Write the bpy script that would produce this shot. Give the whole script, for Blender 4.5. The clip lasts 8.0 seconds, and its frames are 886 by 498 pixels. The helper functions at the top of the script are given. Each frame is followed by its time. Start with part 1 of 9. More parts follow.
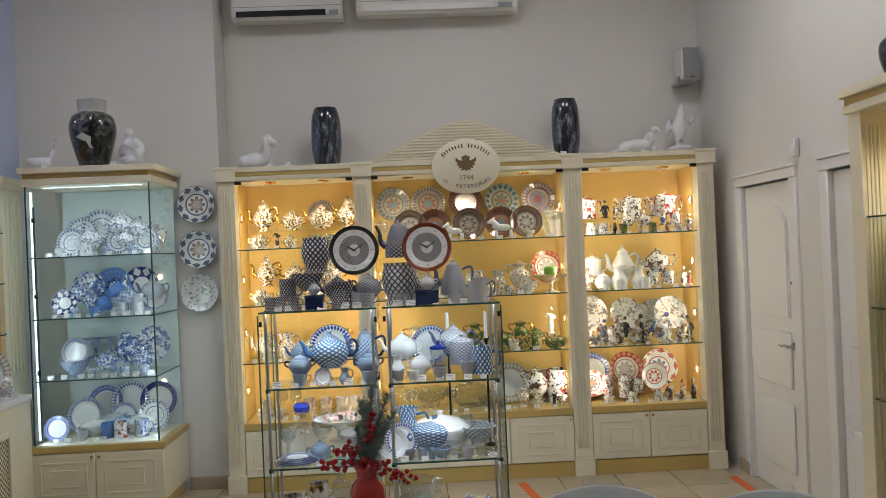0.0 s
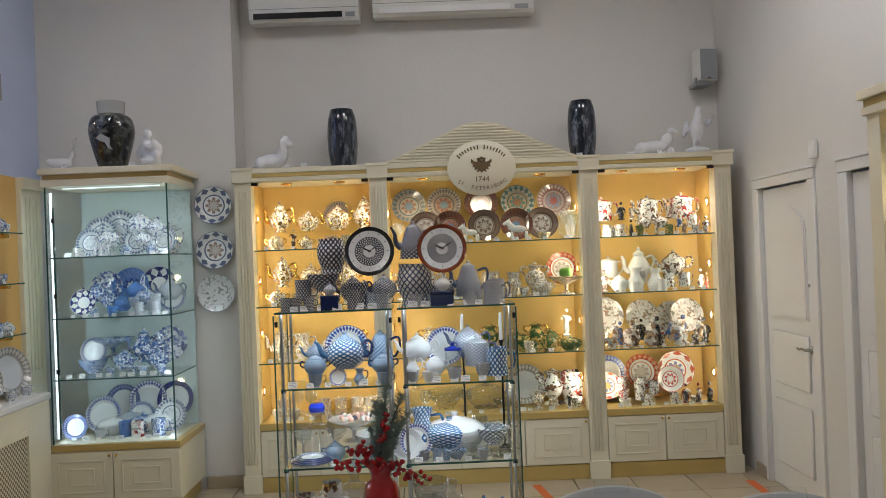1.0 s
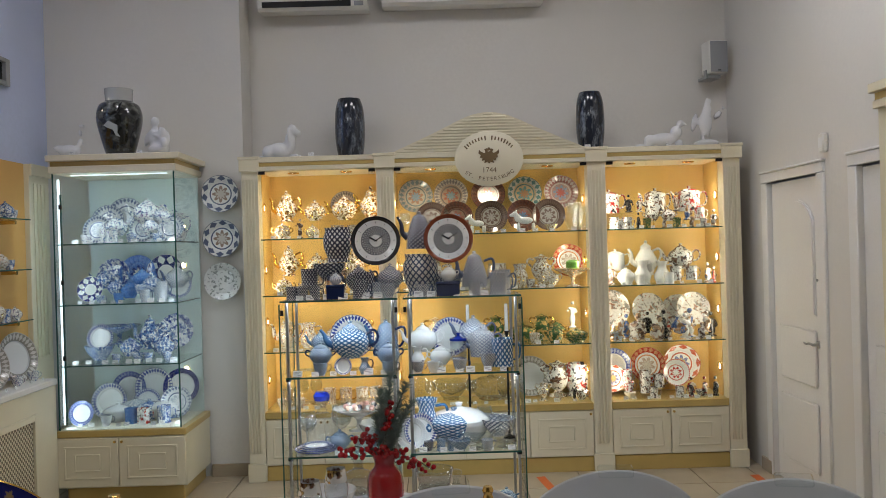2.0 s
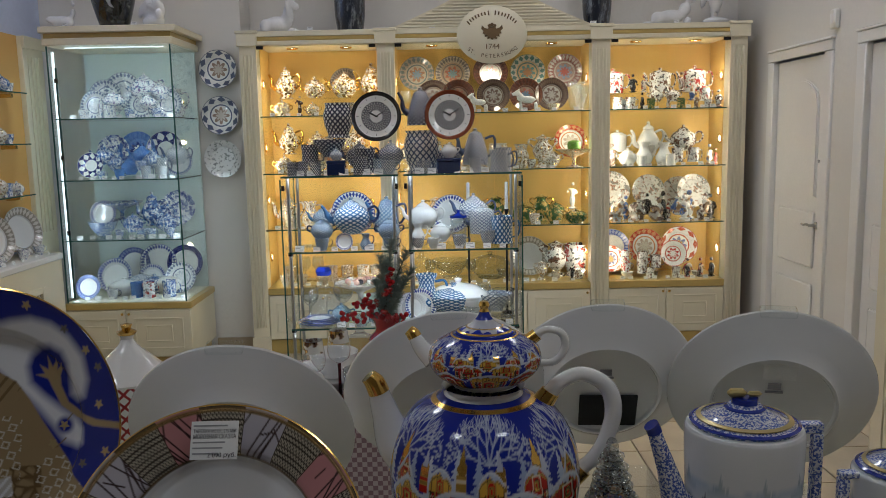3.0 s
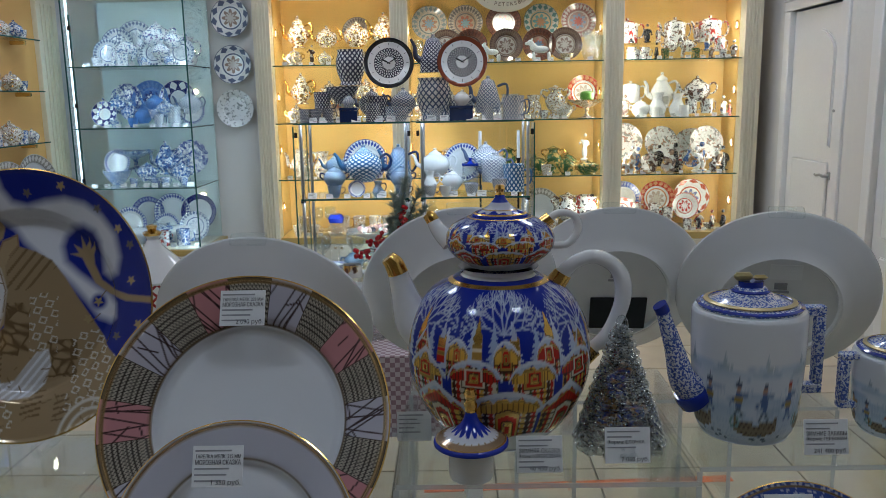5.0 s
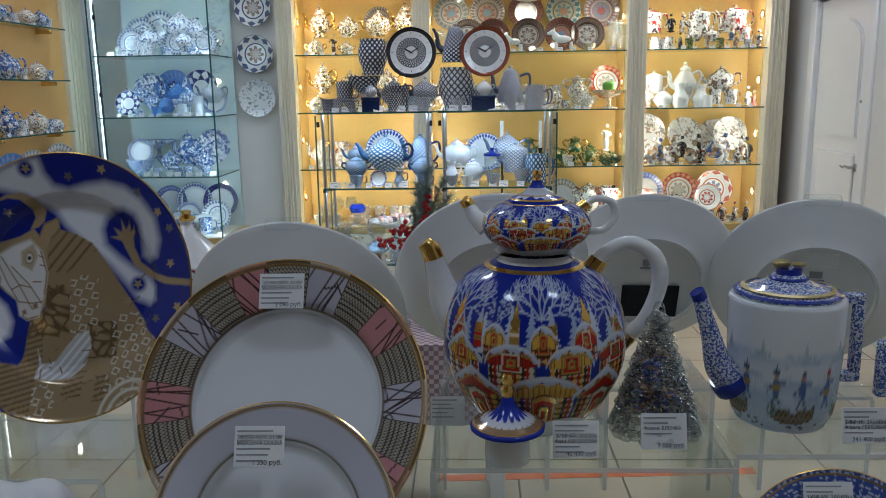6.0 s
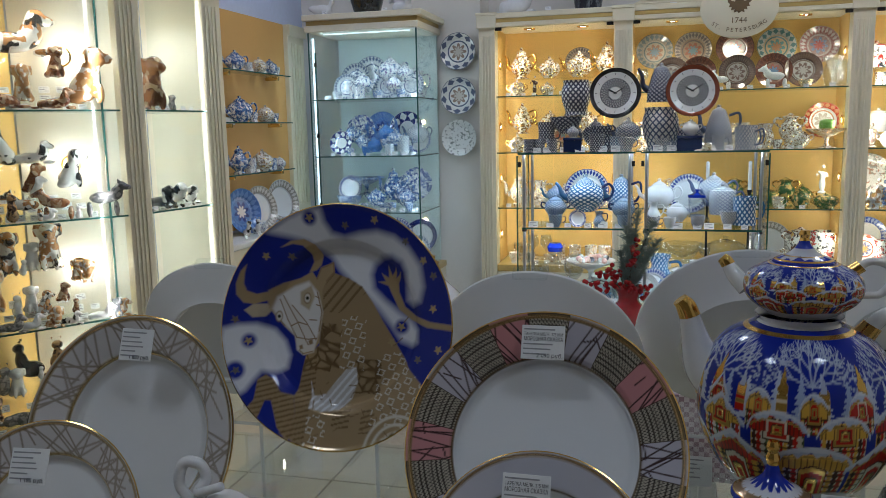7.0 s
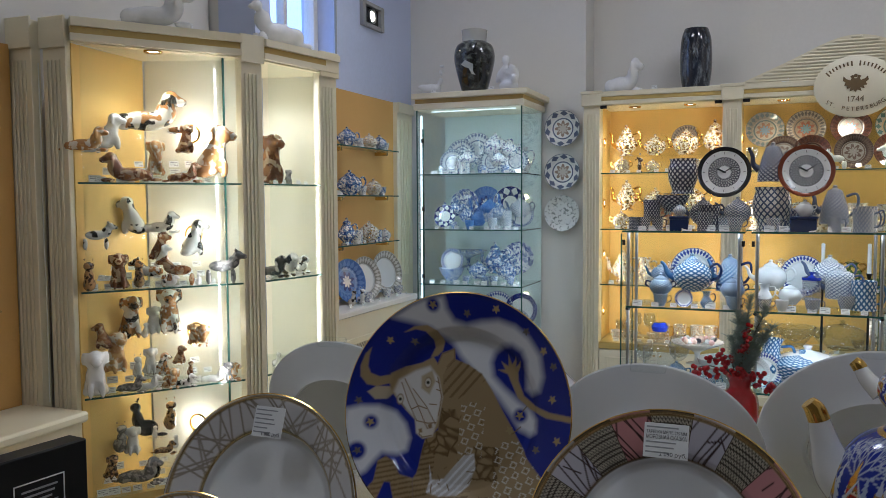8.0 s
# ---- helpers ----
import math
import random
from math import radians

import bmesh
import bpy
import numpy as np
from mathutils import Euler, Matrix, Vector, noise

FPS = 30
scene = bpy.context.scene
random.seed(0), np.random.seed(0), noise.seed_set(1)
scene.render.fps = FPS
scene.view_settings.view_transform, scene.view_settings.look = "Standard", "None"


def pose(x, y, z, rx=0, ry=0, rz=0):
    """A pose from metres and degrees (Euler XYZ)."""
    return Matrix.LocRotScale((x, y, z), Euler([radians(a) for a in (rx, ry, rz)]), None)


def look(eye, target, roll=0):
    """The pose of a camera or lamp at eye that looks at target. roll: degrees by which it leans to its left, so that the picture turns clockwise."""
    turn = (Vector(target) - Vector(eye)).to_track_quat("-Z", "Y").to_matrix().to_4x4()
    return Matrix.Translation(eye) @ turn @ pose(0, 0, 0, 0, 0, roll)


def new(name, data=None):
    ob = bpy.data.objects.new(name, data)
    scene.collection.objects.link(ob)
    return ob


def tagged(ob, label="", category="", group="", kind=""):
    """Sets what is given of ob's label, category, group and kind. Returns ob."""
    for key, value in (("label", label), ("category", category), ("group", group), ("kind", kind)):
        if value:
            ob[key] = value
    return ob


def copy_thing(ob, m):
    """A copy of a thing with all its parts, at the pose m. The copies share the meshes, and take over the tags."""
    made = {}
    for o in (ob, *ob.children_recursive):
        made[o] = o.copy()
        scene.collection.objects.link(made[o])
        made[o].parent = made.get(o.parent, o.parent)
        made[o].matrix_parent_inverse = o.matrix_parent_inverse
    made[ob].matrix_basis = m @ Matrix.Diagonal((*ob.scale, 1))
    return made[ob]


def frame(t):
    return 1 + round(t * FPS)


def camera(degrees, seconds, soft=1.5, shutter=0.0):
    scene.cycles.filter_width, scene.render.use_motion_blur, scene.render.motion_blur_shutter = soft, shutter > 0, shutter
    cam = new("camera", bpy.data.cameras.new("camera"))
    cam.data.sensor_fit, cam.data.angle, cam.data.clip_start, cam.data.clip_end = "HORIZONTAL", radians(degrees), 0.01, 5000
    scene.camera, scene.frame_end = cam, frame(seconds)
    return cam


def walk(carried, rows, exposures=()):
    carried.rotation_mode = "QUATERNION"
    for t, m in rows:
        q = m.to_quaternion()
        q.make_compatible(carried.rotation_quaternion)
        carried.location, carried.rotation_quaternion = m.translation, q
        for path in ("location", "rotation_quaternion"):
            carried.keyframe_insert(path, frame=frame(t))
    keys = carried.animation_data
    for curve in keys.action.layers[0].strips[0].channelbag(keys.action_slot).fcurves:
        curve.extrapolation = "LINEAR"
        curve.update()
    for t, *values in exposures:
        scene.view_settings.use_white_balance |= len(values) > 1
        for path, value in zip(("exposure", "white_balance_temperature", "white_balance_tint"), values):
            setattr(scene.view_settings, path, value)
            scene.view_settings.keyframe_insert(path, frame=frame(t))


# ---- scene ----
cam = camera(57.5, 8.0, soft=0.75)
# seconds, eye, target, roll
PATH = [
    (0.0, (-0.276, -0.234, 1.641), (-0.205, 1.765, 1.649), -2.5),
    (0.5, (-0.273, -0.236, 1.641), (-0.228, 1.764, 1.651), -2.3),
    (1.0, (-0.270, -0.237, 1.638), (-0.239, 1.762, 1.652), -2.3),
    (1.3, (-0.269, -0.236, 1.636), (-0.243, 1.763, 1.652), -2.2),
    (2.3, (-0.268, -0.226, 1.614), (-0.258, 1.772, 1.574), -1.5),
    (2.5, (-0.267, -0.228, 1.606), (-0.259, 1.768, 1.487), -1.4),
    (3.0, (-0.269, -0.247, 1.557), (-0.264, 1.734, 1.280), -1.2),
    (3.5, (-0.270, -0.277, 1.515), (-0.273, 1.698, 1.196), -1.1),
    (4.0, (-0.270, -0.284, 1.501), (-0.278, 1.686, 1.159), -1.1),
    (4.5, (-0.272, -0.288, 1.489), (-0.288, 1.678, 1.127), -1.0),
    (4.8, (-0.275, -0.289, 1.485), (-0.296, 1.676, 1.117), -1.0),
    (5.8, (-0.291, -0.290, 1.477), (-0.331, 1.672, 1.092), -0.9),
    (6.0, (-0.297, -0.292, 1.477), (-0.364, 1.668, 1.086), -0.9),
    (6.5, (-0.338, -0.309, 1.488), (-0.636, 1.633, 1.117), -1.1),
    (7.0, (-0.369, -0.323, 1.501), (-0.884, 1.586, 1.205), -1.2),
    (7.5, (-0.383, -0.341, 1.521), (-1.033, 1.543, 1.354), -0.8),
    (8.0, (-0.388, -0.356, 1.527), (-1.134, 1.496, 1.407), -0.3),
]
# seconds, stops, kelvin, tint
EXPOSURES = [(0.0, 0.07, 6150, 12), (1.0, 0.07, 6150, 12), (2.5, 0.0, 6100, 12), (3.5, -0.10, 5950, 11), (4.5, 0.15, 5550, 10), (6.0, 0.27, 5300, 9), (6.5, 0.22, 5350, 9), (7.0, 0.12, 5500, 9), (8.0, 0.07, 5700, 11)]
walk(cam, [(t, look(eye, target, roll)) for t, eye, target, roll in PATH], EXPOSURES)

# ---------------------------------------------------------------- light
world = bpy.data.worlds.new("world")
scene.world = world
world.use_nodes = True
world.node_tree.nodes["Background"].inputs[0].default_value = (0.5, 0.6, 0.8, 1)
world.node_tree.nodes["Background"].inputs[1].default_value = 0.2


def lamp(name, kind, m, energy, color, size=0.1, size_y=None, spot=None):
    data = bpy.data.lights.new(name, kind)
    data.energy, data.color = energy, color
    if kind == "AREA":
        data.size = size
        if size_y:
            data.shape, data.size_y = "RECTANGLE", size_y
    else:
        data.shadow_soft_size = size
    if spot:
        data.spot_size, data.spot_blend = radians(spot), 0.7
    ob = new(name, data)
    ob.matrix_basis = m
    return ob


WARM, COOL, NEUTRAL = (1.0, 0.85, 0.61), (0.80, 0.95, 1.0), (0.93, 0.95, 1.0)
scene.cycles.transparent_max_bounces = 32   # many panes behind one another
# ceiling lights of the sales room
ROOM_LIGHTS = ((-1.9, 3.6, 7.2), (0.0, 3.9, 6.2), (1.2, 3.6, 6.6), (-2.0, -0.6, 5.6), (0.8, -0.6, 4.6))
for x, y, watts in ROOM_LIGHTS:
    lamp("room_light", "AREA", pose(x, y, 4.05), watts, NEUTRAL if y > 1 else (0.72, 0.87, 1.0), 0.6, 0.6)
# downlights in the heads of the wall cabinet's bays
for x in (-1.30, -0.92, -0.30, 0.12, 0.55, 1.15, 1.58):
    lamp("cabinet_downlight", "SPOT", pose(x, 5.66, 2.15), 2.6, WARM, 0.03, spot=150)
# the columns of round lamps in the bays' side walls
for x, toward in ((-1.50, 1), (-0.715, -1), (-0.54, 1), (0.785, -1), (0.967, 1), (1.752, -1)):
    lamp("cabinet_side_light", "AREA", look((x, 5.60, 1.30), (x + toward * 0.6, 5.95, 1.30)), 3.9, WARM, 0.03, 1.5)
# LED strips of the corner vitrine, the glass rack and the animal cabinet
lamp("vitrine_strip", "AREA", look((-2.40, 5.20, 2.16), (-2.40, 5.42, 0.4)), 1.2, COOL, 0.7, 0.03)
lamp("vitrine_side_strip", "AREA", look((-2.775, 5.17, 1.3), (-2.1, 5.5, 1.3)), 3.4, COOL, 0.012, 1.6)
# added fill at the right corner, no strip there; evens out the shelves
lamp("vitrine_side_strip", "AREA", look((-2.015, 5.17, 1.3), (-2.5, 5.55, 1.3)), 2.0, COOL, 0.012, 1.6)
for x in (-0.8275, -0.14):   # presumed strips, added under each pair of rack shelves, along the front edge
    for z, watts in ((1.33, 1.3), (0.90, 1.5), (0.455, 0.8)):
        lamp("rack_light", "AREA", look((x, 4.285, z), (x, 4.48, z - 0.3)), watts, COOL, 0.58, 0.012)
lamp("animal_light", "SPOT", pose(-2.93, 2.55, 2.12), 4.6, (1, 0.90, 0.72), 0.03, spot=150)
lamp("animal_strip", "AREA", look((-2.70, 2.72, 1.4), (-3.1, 2.65, 1.4)), 2.4, (1, 0.95, 0.82), 0.012, 1.5)
# added spot without a fitting, to brighten the second bay
lamp("bay_light", "SPOT", pose(-2.76, 3.25, 2.12), 2.6, (1, 0.95, 0.82), 0.03, spot=150)
lamp("bay_strip", "AREA", look((-2.58, 3.36, 1.4), (-2.85, 3.1, 1.4)), 1.3, (1, 0.95, 0.82), 0.012, 1.5)

# the round lamps set into the animal cabinet's back panels
for z in (0.45, 0.90, 1.37, 1.85):
    lamp("porthole_lamp", "POINT", pose(-2.943, 2.752, z), 0.95, (1, 0.93, 0.78), 0.02)
    lamp("porthole_lamp", "POINT", pose(-2.765, 3.116, z), 1.1, (1, 0.93, 0.78), 0.02)

# ---------------------------------------------------------------- materials
SHELVES = (0.91, 1.315, 1.72)   # glass shelves of the matching cabinets
COUNTER, CORNICE = 0.49, 2.30


class Nodes:
    """A material with a Principled shader and short calls for adding nodes."""

    def __init__(self, name, color=(0.8, 0.8, 0.8), rough=0.5, metal=0.0, coat=0.0, spec=0.5):
        self.mat = bpy.data.materials.new(name)
        self.mat.use_nodes = True
        self.t = self.mat.node_tree
        self.out = self.t.nodes["Material Output"]
        self.p = self.t.nodes["Principled BSDF"]
        self.p.inputs["Base Color"].default_value = (*color, 1)
        self.p.inputs["Roughness"].default_value = rough
        self.p.inputs["Metallic"].default_value = metal
        self.p.inputs["Coat Weight"].default_value = coat
        self.p.inputs["Coat Roughness"].default_value = 0.05
        self.p.inputs["Specular IOR Level"].default_value = spec

    def node(self, kind, **props):
        n = self.t.nodes.new(kind)
        for k, v in props.items():
            if k == "operation":
                n.operation = v
            elif k == "blend":
                n.data_type, n.blend_type = "RGBA", v
        return n

    def put(self, src, dst):
        self.t.links.new(src, dst)

    def math(self, op, a, b=0.0, c=0.0):
        n = self.node("ShaderNodeMath", operation=op)
        for i, v in enumerate((a, b, c)):
            if isinstance(v, (int, float)):
                n.inputs[i].default_value = v
            else:
                self.put(v, n.inputs[i])
        return n.outputs[0]

    def mix(self, fac, a, b, blend="MIX"):
        n = self.node("ShaderNodeMix", blend=blend)
        for i, v in ((0, fac), (6, a), (7, b)):
            if isinstance(v, (int, float)):
                n.inputs[i].default_value = v
            elif isinstance(v, tuple):
                n.inputs[i].default_value = (*v, 1)
            else:
                self.put(v, n.inputs[i])
        return n.outputs[2]

    def coords(self, kind="Object"):
        return self.node("ShaderNodeTexCoord").outputs[kind]

    def noise(self, scale, detail=4.0, vec=None, rough=0.55):
        n = self.node("ShaderNodeTexNoise")
        n.inputs["Scale"].default_value, n.inputs["Detail"].default_value = scale, detail
        n.inputs["Roughness"].default_value = rough
        self.put(vec if vec is not None else self.coords(), n.inputs["Vector"])
        return n.outputs[0]

    def ramp(self, src, lo, hi):
        n = self.node("ShaderNodeMapRange")
        n.inputs[1].default_value, n.inputs[2].default_value = lo, hi
        self.put(src, n.inputs[0])
        return n.outputs[0]

    def color(self, src):
        self.put(src, self.p.inputs["Base Color"])

    def bump(self, src, strength=0.2, dist=0.002):
        n = self.node("ShaderNodeBump")
        n.inputs["Strength"].default_value, n.inputs["Distance"].default_value = strength, dist
        self.put(src, n.inputs["Height"])
        self.put(n.outputs[0], self.p.inputs["Normal"])

    def uv(self):
        n = self.node("ShaderNodeSeparateXYZ")
        self.put(self.coords("UV"), n.inputs[0])
        return n.outputs[0], n.outputs[1]


def painted(name, color, rough=0.5, amount=0.08, scale=2.5, bump=0.05):
    n = Nodes(name, color, rough)
    dark = tuple(c * (1 - 2 * amount) for c in color)
    f = n.ramp(n.noise(scale, 5), 0.35, 0.7)
    c = n.mix(f, color, dark)
    g = n.ramp(n.noise(scale * 40, 3), 0.3, 0.75)
    c = n.mix(g, c, tuple(v * 0.94 for v in color))
    n.color(c)
    n.bump(n.noise(scale * 90, 2), bump, 0.001)
    return n.mat


WALL = painted("wall_paint", (0.74, 0.715, 0.68), 0.75, 0.05, 0.9, 0.12)
# for the unseen south wall: dark so that the glazes mirror less light
WALL_BACK = painted("unseen_dark_wall", (0.20, 0.17, 0.14), 0.75, 0.05, 0.9, 0.12)
WALL_BLUE = painted("blue_wall_paint", (0.58, 0.64, 0.86), 0.75, 0.05, 0.9, 0.12)
CEILING = painted("ceiling_paint", (0.8, 0.79, 0.77), 0.8, 0.03, 0.8, 0.1)
CREAM = painted("cream_lacquer", (0.80, 0.735, 0.56), 0.42, 0.05, 3.0, 0.05)
GOLD_TRIM = painted("ochre_trim", (0.56, 0.40, 0.13), 0.32, 0.10, 5.0, 0.05)
YELLOW = painted("yellow_backing", (0.84, 0.56, 0.17), 0.55, 0.05, 2.0, 0.04)
IVORY = painted("ivory_backing", (0.86, 0.82, 0.70), 0.55, 0.04, 2.0, 0.04)
ORANGE = painted("ochre_backing", (0.72, 0.42, 0.13), 0.6, 0.07, 2.0, 0.04)
MINT = painted("pale_backing", (0.66, 0.76, 0.74), 0.5, 0.04, 2.0, 0.04)
DOOR = painted("white_door_paint", (0.80, 0.79, 0.78), 0.4, 0.03, 2.0, 0.04)
GREY_PLASTIC = painted("grey_plastic", (0.32, 0.33, 0.35), 0.5, 0.05, 8.0, 0.1)
WHITE_PLASTIC = painted("white_plastic", (0.78, 0.77, 0.73), 0.4, 0.04, 6.0, 0.05)
DARK = painted("dark_plastic", (0.009, 0.009, 0.010), 0.45, 0.1, 8.0, 0.05)
DARK.node_tree.nodes["Principled BSDF"].inputs["Specular IOR Level"].default_value = 0.25
CARD = painted("white_card", (0.82, 0.82, 0.82), 0.6, 0.02, 10, 0.02)
INK = Nodes("ink", (0.03, 0.03, 0.04), 0.6).mat
GREY_INK = Nodes("grey_ink", (0.30, 0.30, 0.32), 0.6).mat
STEEL = painted("brushed_steel", (0.42, 0.43, 0.44), 0.3, 0.12, 14, 0.04)
STEEL.node_tree.nodes["Principled BSDF"].inputs["Metallic"].default_value = 0.9
BRASS = Nodes("brass", (0.75, 0.52, 0.18), 0.25, 1.0).mat
SIGN_BROWN = painted("sign_brown", (0.16, 0.10, 0.04), 0.5, 0.08, 20, 0.02)


def glowing(name, color, strength):
    n = Nodes(name, color, 0.4)
    n.p.inputs["Emission Color"].default_value = (*color, 1)
    n.p.inputs["Emission Strength"].default_value = strength
    return n.mat


LAMP_WARM = glowing("lit_lamp", (1.0, 0.86, 0.60), 22)
LAMP_COOL = glowing("lit_strip", (0.85, 0.96, 1.0), 1.3)
LAMP_ROOM = glowing("lit_panel", (1.0, 0.94, 0.86), 8)
DAYLIGHT = glowing("daylight_sky", (0.45, 0.60, 1.0), 1.6)


def clear_glass(name, tint, gloss=1.0, cut=0.0):
    """Thin clear glass: light passes straight, the gloss grows towards grazing; cut: the size of a cut pattern that breaks the gloss."""
    n = Nodes(name)
    t = n.node("ShaderNodeBsdfTransparent")
    t.inputs[0].default_value = (*tint, 1)
    g = n.node("ShaderNodeBsdfGlossy")
    g.inputs["Roughness"].default_value = 0.02
    face = n.node("ShaderNodeLayerWeight")
    face.inputs[0].default_value = 0.5
    fr = n.math("MULTIPLY_ADD", n.math("POWER", face.outputs["Facing"], 5.0), 0.90, 0.04)
    if cut:
        b = n.node("ShaderNodeBump")
        b.inputs["Strength"].default_value, b.inputs["Distance"].default_value = 1.0, 0.05
        n.put(n.noise(cut, 1), b.inputs["Height"])
        n.put(b.outputs[0], g.inputs["Normal"])
    m = n.node("ShaderNodeMixShader")
    n.put(n.math("MULTIPLY", fr, gloss), m.inputs[0])
    n.put(t.outputs[0], m.inputs[1])
    n.put(g.outputs[0], m.inputs[2])
    n.put(m.outputs[0], n.out.inputs[0])
    return n.mat


GLASS = clear_glass("clear_glass", (0.965, 0.985, 0.975), 0.8)
SHELF_GLASS = clear_glass("shelf_glass", (0.93, 0.97, 0.96), 0.9)
ACRYLIC = clear_glass("acrylic", (0.97, 0.985, 0.985), 0.9)
# milky half-clear colour that stands for the highlights along acrylic edges
acrylic_rim = Nodes("acrylic_edge_glint", (0.80, 0.85, 0.85), 0.15)
acrylic_rim.p.inputs["Alpha"].default_value = 0.4
EDGE_GLINT = acrylic_rim.mat
CRYSTAL = clear_glass("crystal", (0.93, 0.95, 0.96), 2.6, 22)
EDGE = Nodes("glass_edge", (0.03, 0.10, 0.085), 0.12).mat


def floor_material():
    n = Nodes("beige_tile", (0.48, 0.40, 0.29), 0.28)
    info = n.node("ShaderNodeObjectInfo").outputs["Random"]
    f = n.ramp(n.noise(5, 6), 0.3, 0.7)
    c = n.mix(f, (0.50, 0.42, 0.30), (0.42, 0.34, 0.24))
    c = n.mix(n.math("MULTIPLY", info, 0.35), c, (0.56, 0.48, 0.36))
    n.color(c)
    n.bump(n.noise(60, 3), 0.06, 0.001)
    return n.mat


TILE = floor_material()
GROUT = painted("grout", (0.20, 0.17, 0.13), 0.85, 0.1, 20, 0.1)
TAPE = painted("orange_tape", (0.75, 0.16, 0.03), 0.5, 0.08, 12, 0.05)


# ---------------------------------------------------------------- building helpers
def finish(bm, name, mats, smooth=True):
    me = bpy.data.meshes.new(name)
    bmesh.ops.recalc_face_normals(bm, faces=bm.faces[:])
    bm.to_mesh(me)
    bm.free()
    for m in (mats if isinstance(mats, (list, tuple)) else [mats]):
        me.materials.append(m)
    if smooth:
        me.shade_smooth()
        me.set_sharp_from_angle(angle=radians(38))
    return me


def part(name, bm, material, parent, label="", smooth=True):
    ob = new(name, finish(bm, name, material, smooth) if isinstance(bm, bmesh.types.BMesh) else bm)
    ob.parent = parent
    return tagged(ob, label)


def solo(name, bm, material, label, category, m=None, group="", kind="", smooth=True):
    ob = new(name, finish(bm, name, material, smooth))
    if m is not None:
        ob.matrix_basis = m
    return tagged(ob, label, category, group, kind)


def thing(name, label, category, m=None, group="", kind=""):
    ob = new(name)
    ob.empty_display_size = 0.05
    if m is not None:
        ob.matrix_basis = m
    return tagged(ob, label, category, group, kind)


def box(bm, lo, hi, bevel=0.0, m=None, seg=1):
    """An axis-aligned box from corner to corner, its edges bevelled; m turns it."""
    v = [bm.verts.new((x, y, z)) for x in (lo[0], hi[0]) for y in (lo[1], hi[1]) for z in (lo[2], hi[2])]
    f = [bm.faces.new([v[i] for i in q]) for q in
         ((0, 1, 3, 2), (4, 6, 7, 5), (0, 4, 5, 1), (2, 3, 7, 6), (0, 2, 6, 4), (1, 5, 7, 3))]
    if m is not None:
        bmesh.ops.transform(bm, matrix=m, verts=v)
    if bevel:
        bmesh.ops.bevel(bm, geom=list({e for q in f for e in q.edges}), offset=bevel, segments=seg, affect="EDGES", profile=0.5)
    return bm


def boxes(*specs, bevel=0.0):
    bm = bmesh.new()
    for lo, hi in specs:
        box(bm, lo, hi, bevel)
    return bm


def prism(bm, outline, z0, z1, m=None, bevel=0.0):
    """A flat outline in x, y raised from z0 to z1."""
    a = [bm.verts.new((x, y, z0)) for x, y in outline]
    b = [bm.verts.new((x, y, z1)) for x, y in outline]
    faces = [bm.faces.new(a[::-1]), bm.faces.new(b)]
    n = len(outline)
    for i in range(n):
        faces.append(bm.faces.new((a[i], a[(i + 1) % n], b[(i + 1) % n], b[i])))
    if m is not None:
        bmesh.ops.transform(bm, matrix=m, verts=a + b)
    if bevel:
        bmesh.ops.bevel(bm, geom=list({e for e in faces[1].edges}), offset=bevel, segments=2, affect="EDGES")
    return bm


def lathe(bm, profile, n=32, m=None, squash=None, wave=None):
    """Turns (radius, height) points about z; u runs round, v along the profile by its length."""
    uv = bm.loops.layers.uv.verify()
    run = [0.0]
    for (r0, z0), (r1, z1) in zip(profile, profile[1:]):
        run.append(run[-1] + math.hypot(r1 - r0, z1 - z0))
    total = run[-1] or 1
    rings = []
    for r, z in profile:
        ring = []
        if r < 1e-6:
            ring = [bm.verts.new((0, 0, z))]
        else:
            for i in range(n):
                a = math.tau * i / n
                rr = r * (wave(a, z) if wave else 1)
                ring.append(bm.verts.new((rr * math.cos(a) * (squash[0] if squash else 1), rr * math.sin(a) * (squash[1] if squash else 1), z)))
        rings.append(ring)
    for k in range(len(rings) - 1):
        a, b = rings[k], rings[k + 1]
        if len(a) == 1 and len(b) == 1:
            continue
        for i in range(n):
            j = (i + 1) % n
            if len(a) == 1:
                f, us, vs = bm.faces.new((a[0], b[j], b[i])), (i + 0.5, i + 1, i), (k, k + 1, k + 1)
            elif len(b) == 1:
                f, us, vs = bm.faces.new((a[i], a[j], b[0])), (i, i + 1, i + 0.5), (k, k, k + 1)
            else:
                f, us, vs = bm.faces.new((a[i], a[j], b[j], b[i])), (i, i + 1, i + 1, i), (k, k, k + 1, k + 1)
            for loop, u, v in zip(f.loops, us, vs):
                loop[uv].uv = (u / n, run[v] / total)
    if m is not None:
        bmesh.ops.transform(bm, matrix=m, verts=[v for ring in rings for v in ring])
    return bm


def smooth_line(points, steps=6):
    """A Catmull-Rom line through the points."""
    p = [Vector(q) for q in points]
    p = [2 * p[0] - p[1], *p, 2 * p[-1] - p[-2]]
    out = []
    for i in range(1, len(p) - 2):
        for s in range(steps):
            t = s / steps
            a, b, c, d = p[i - 1:i + 3]
            out.append(0.5 * (2 * b + (c - a) * t + (2 * a - 5 * b + 4 * c - d) * t * t + (3 * b - a - 3 * c + d) * t ** 3))
    out.append(p[-2])
    return out


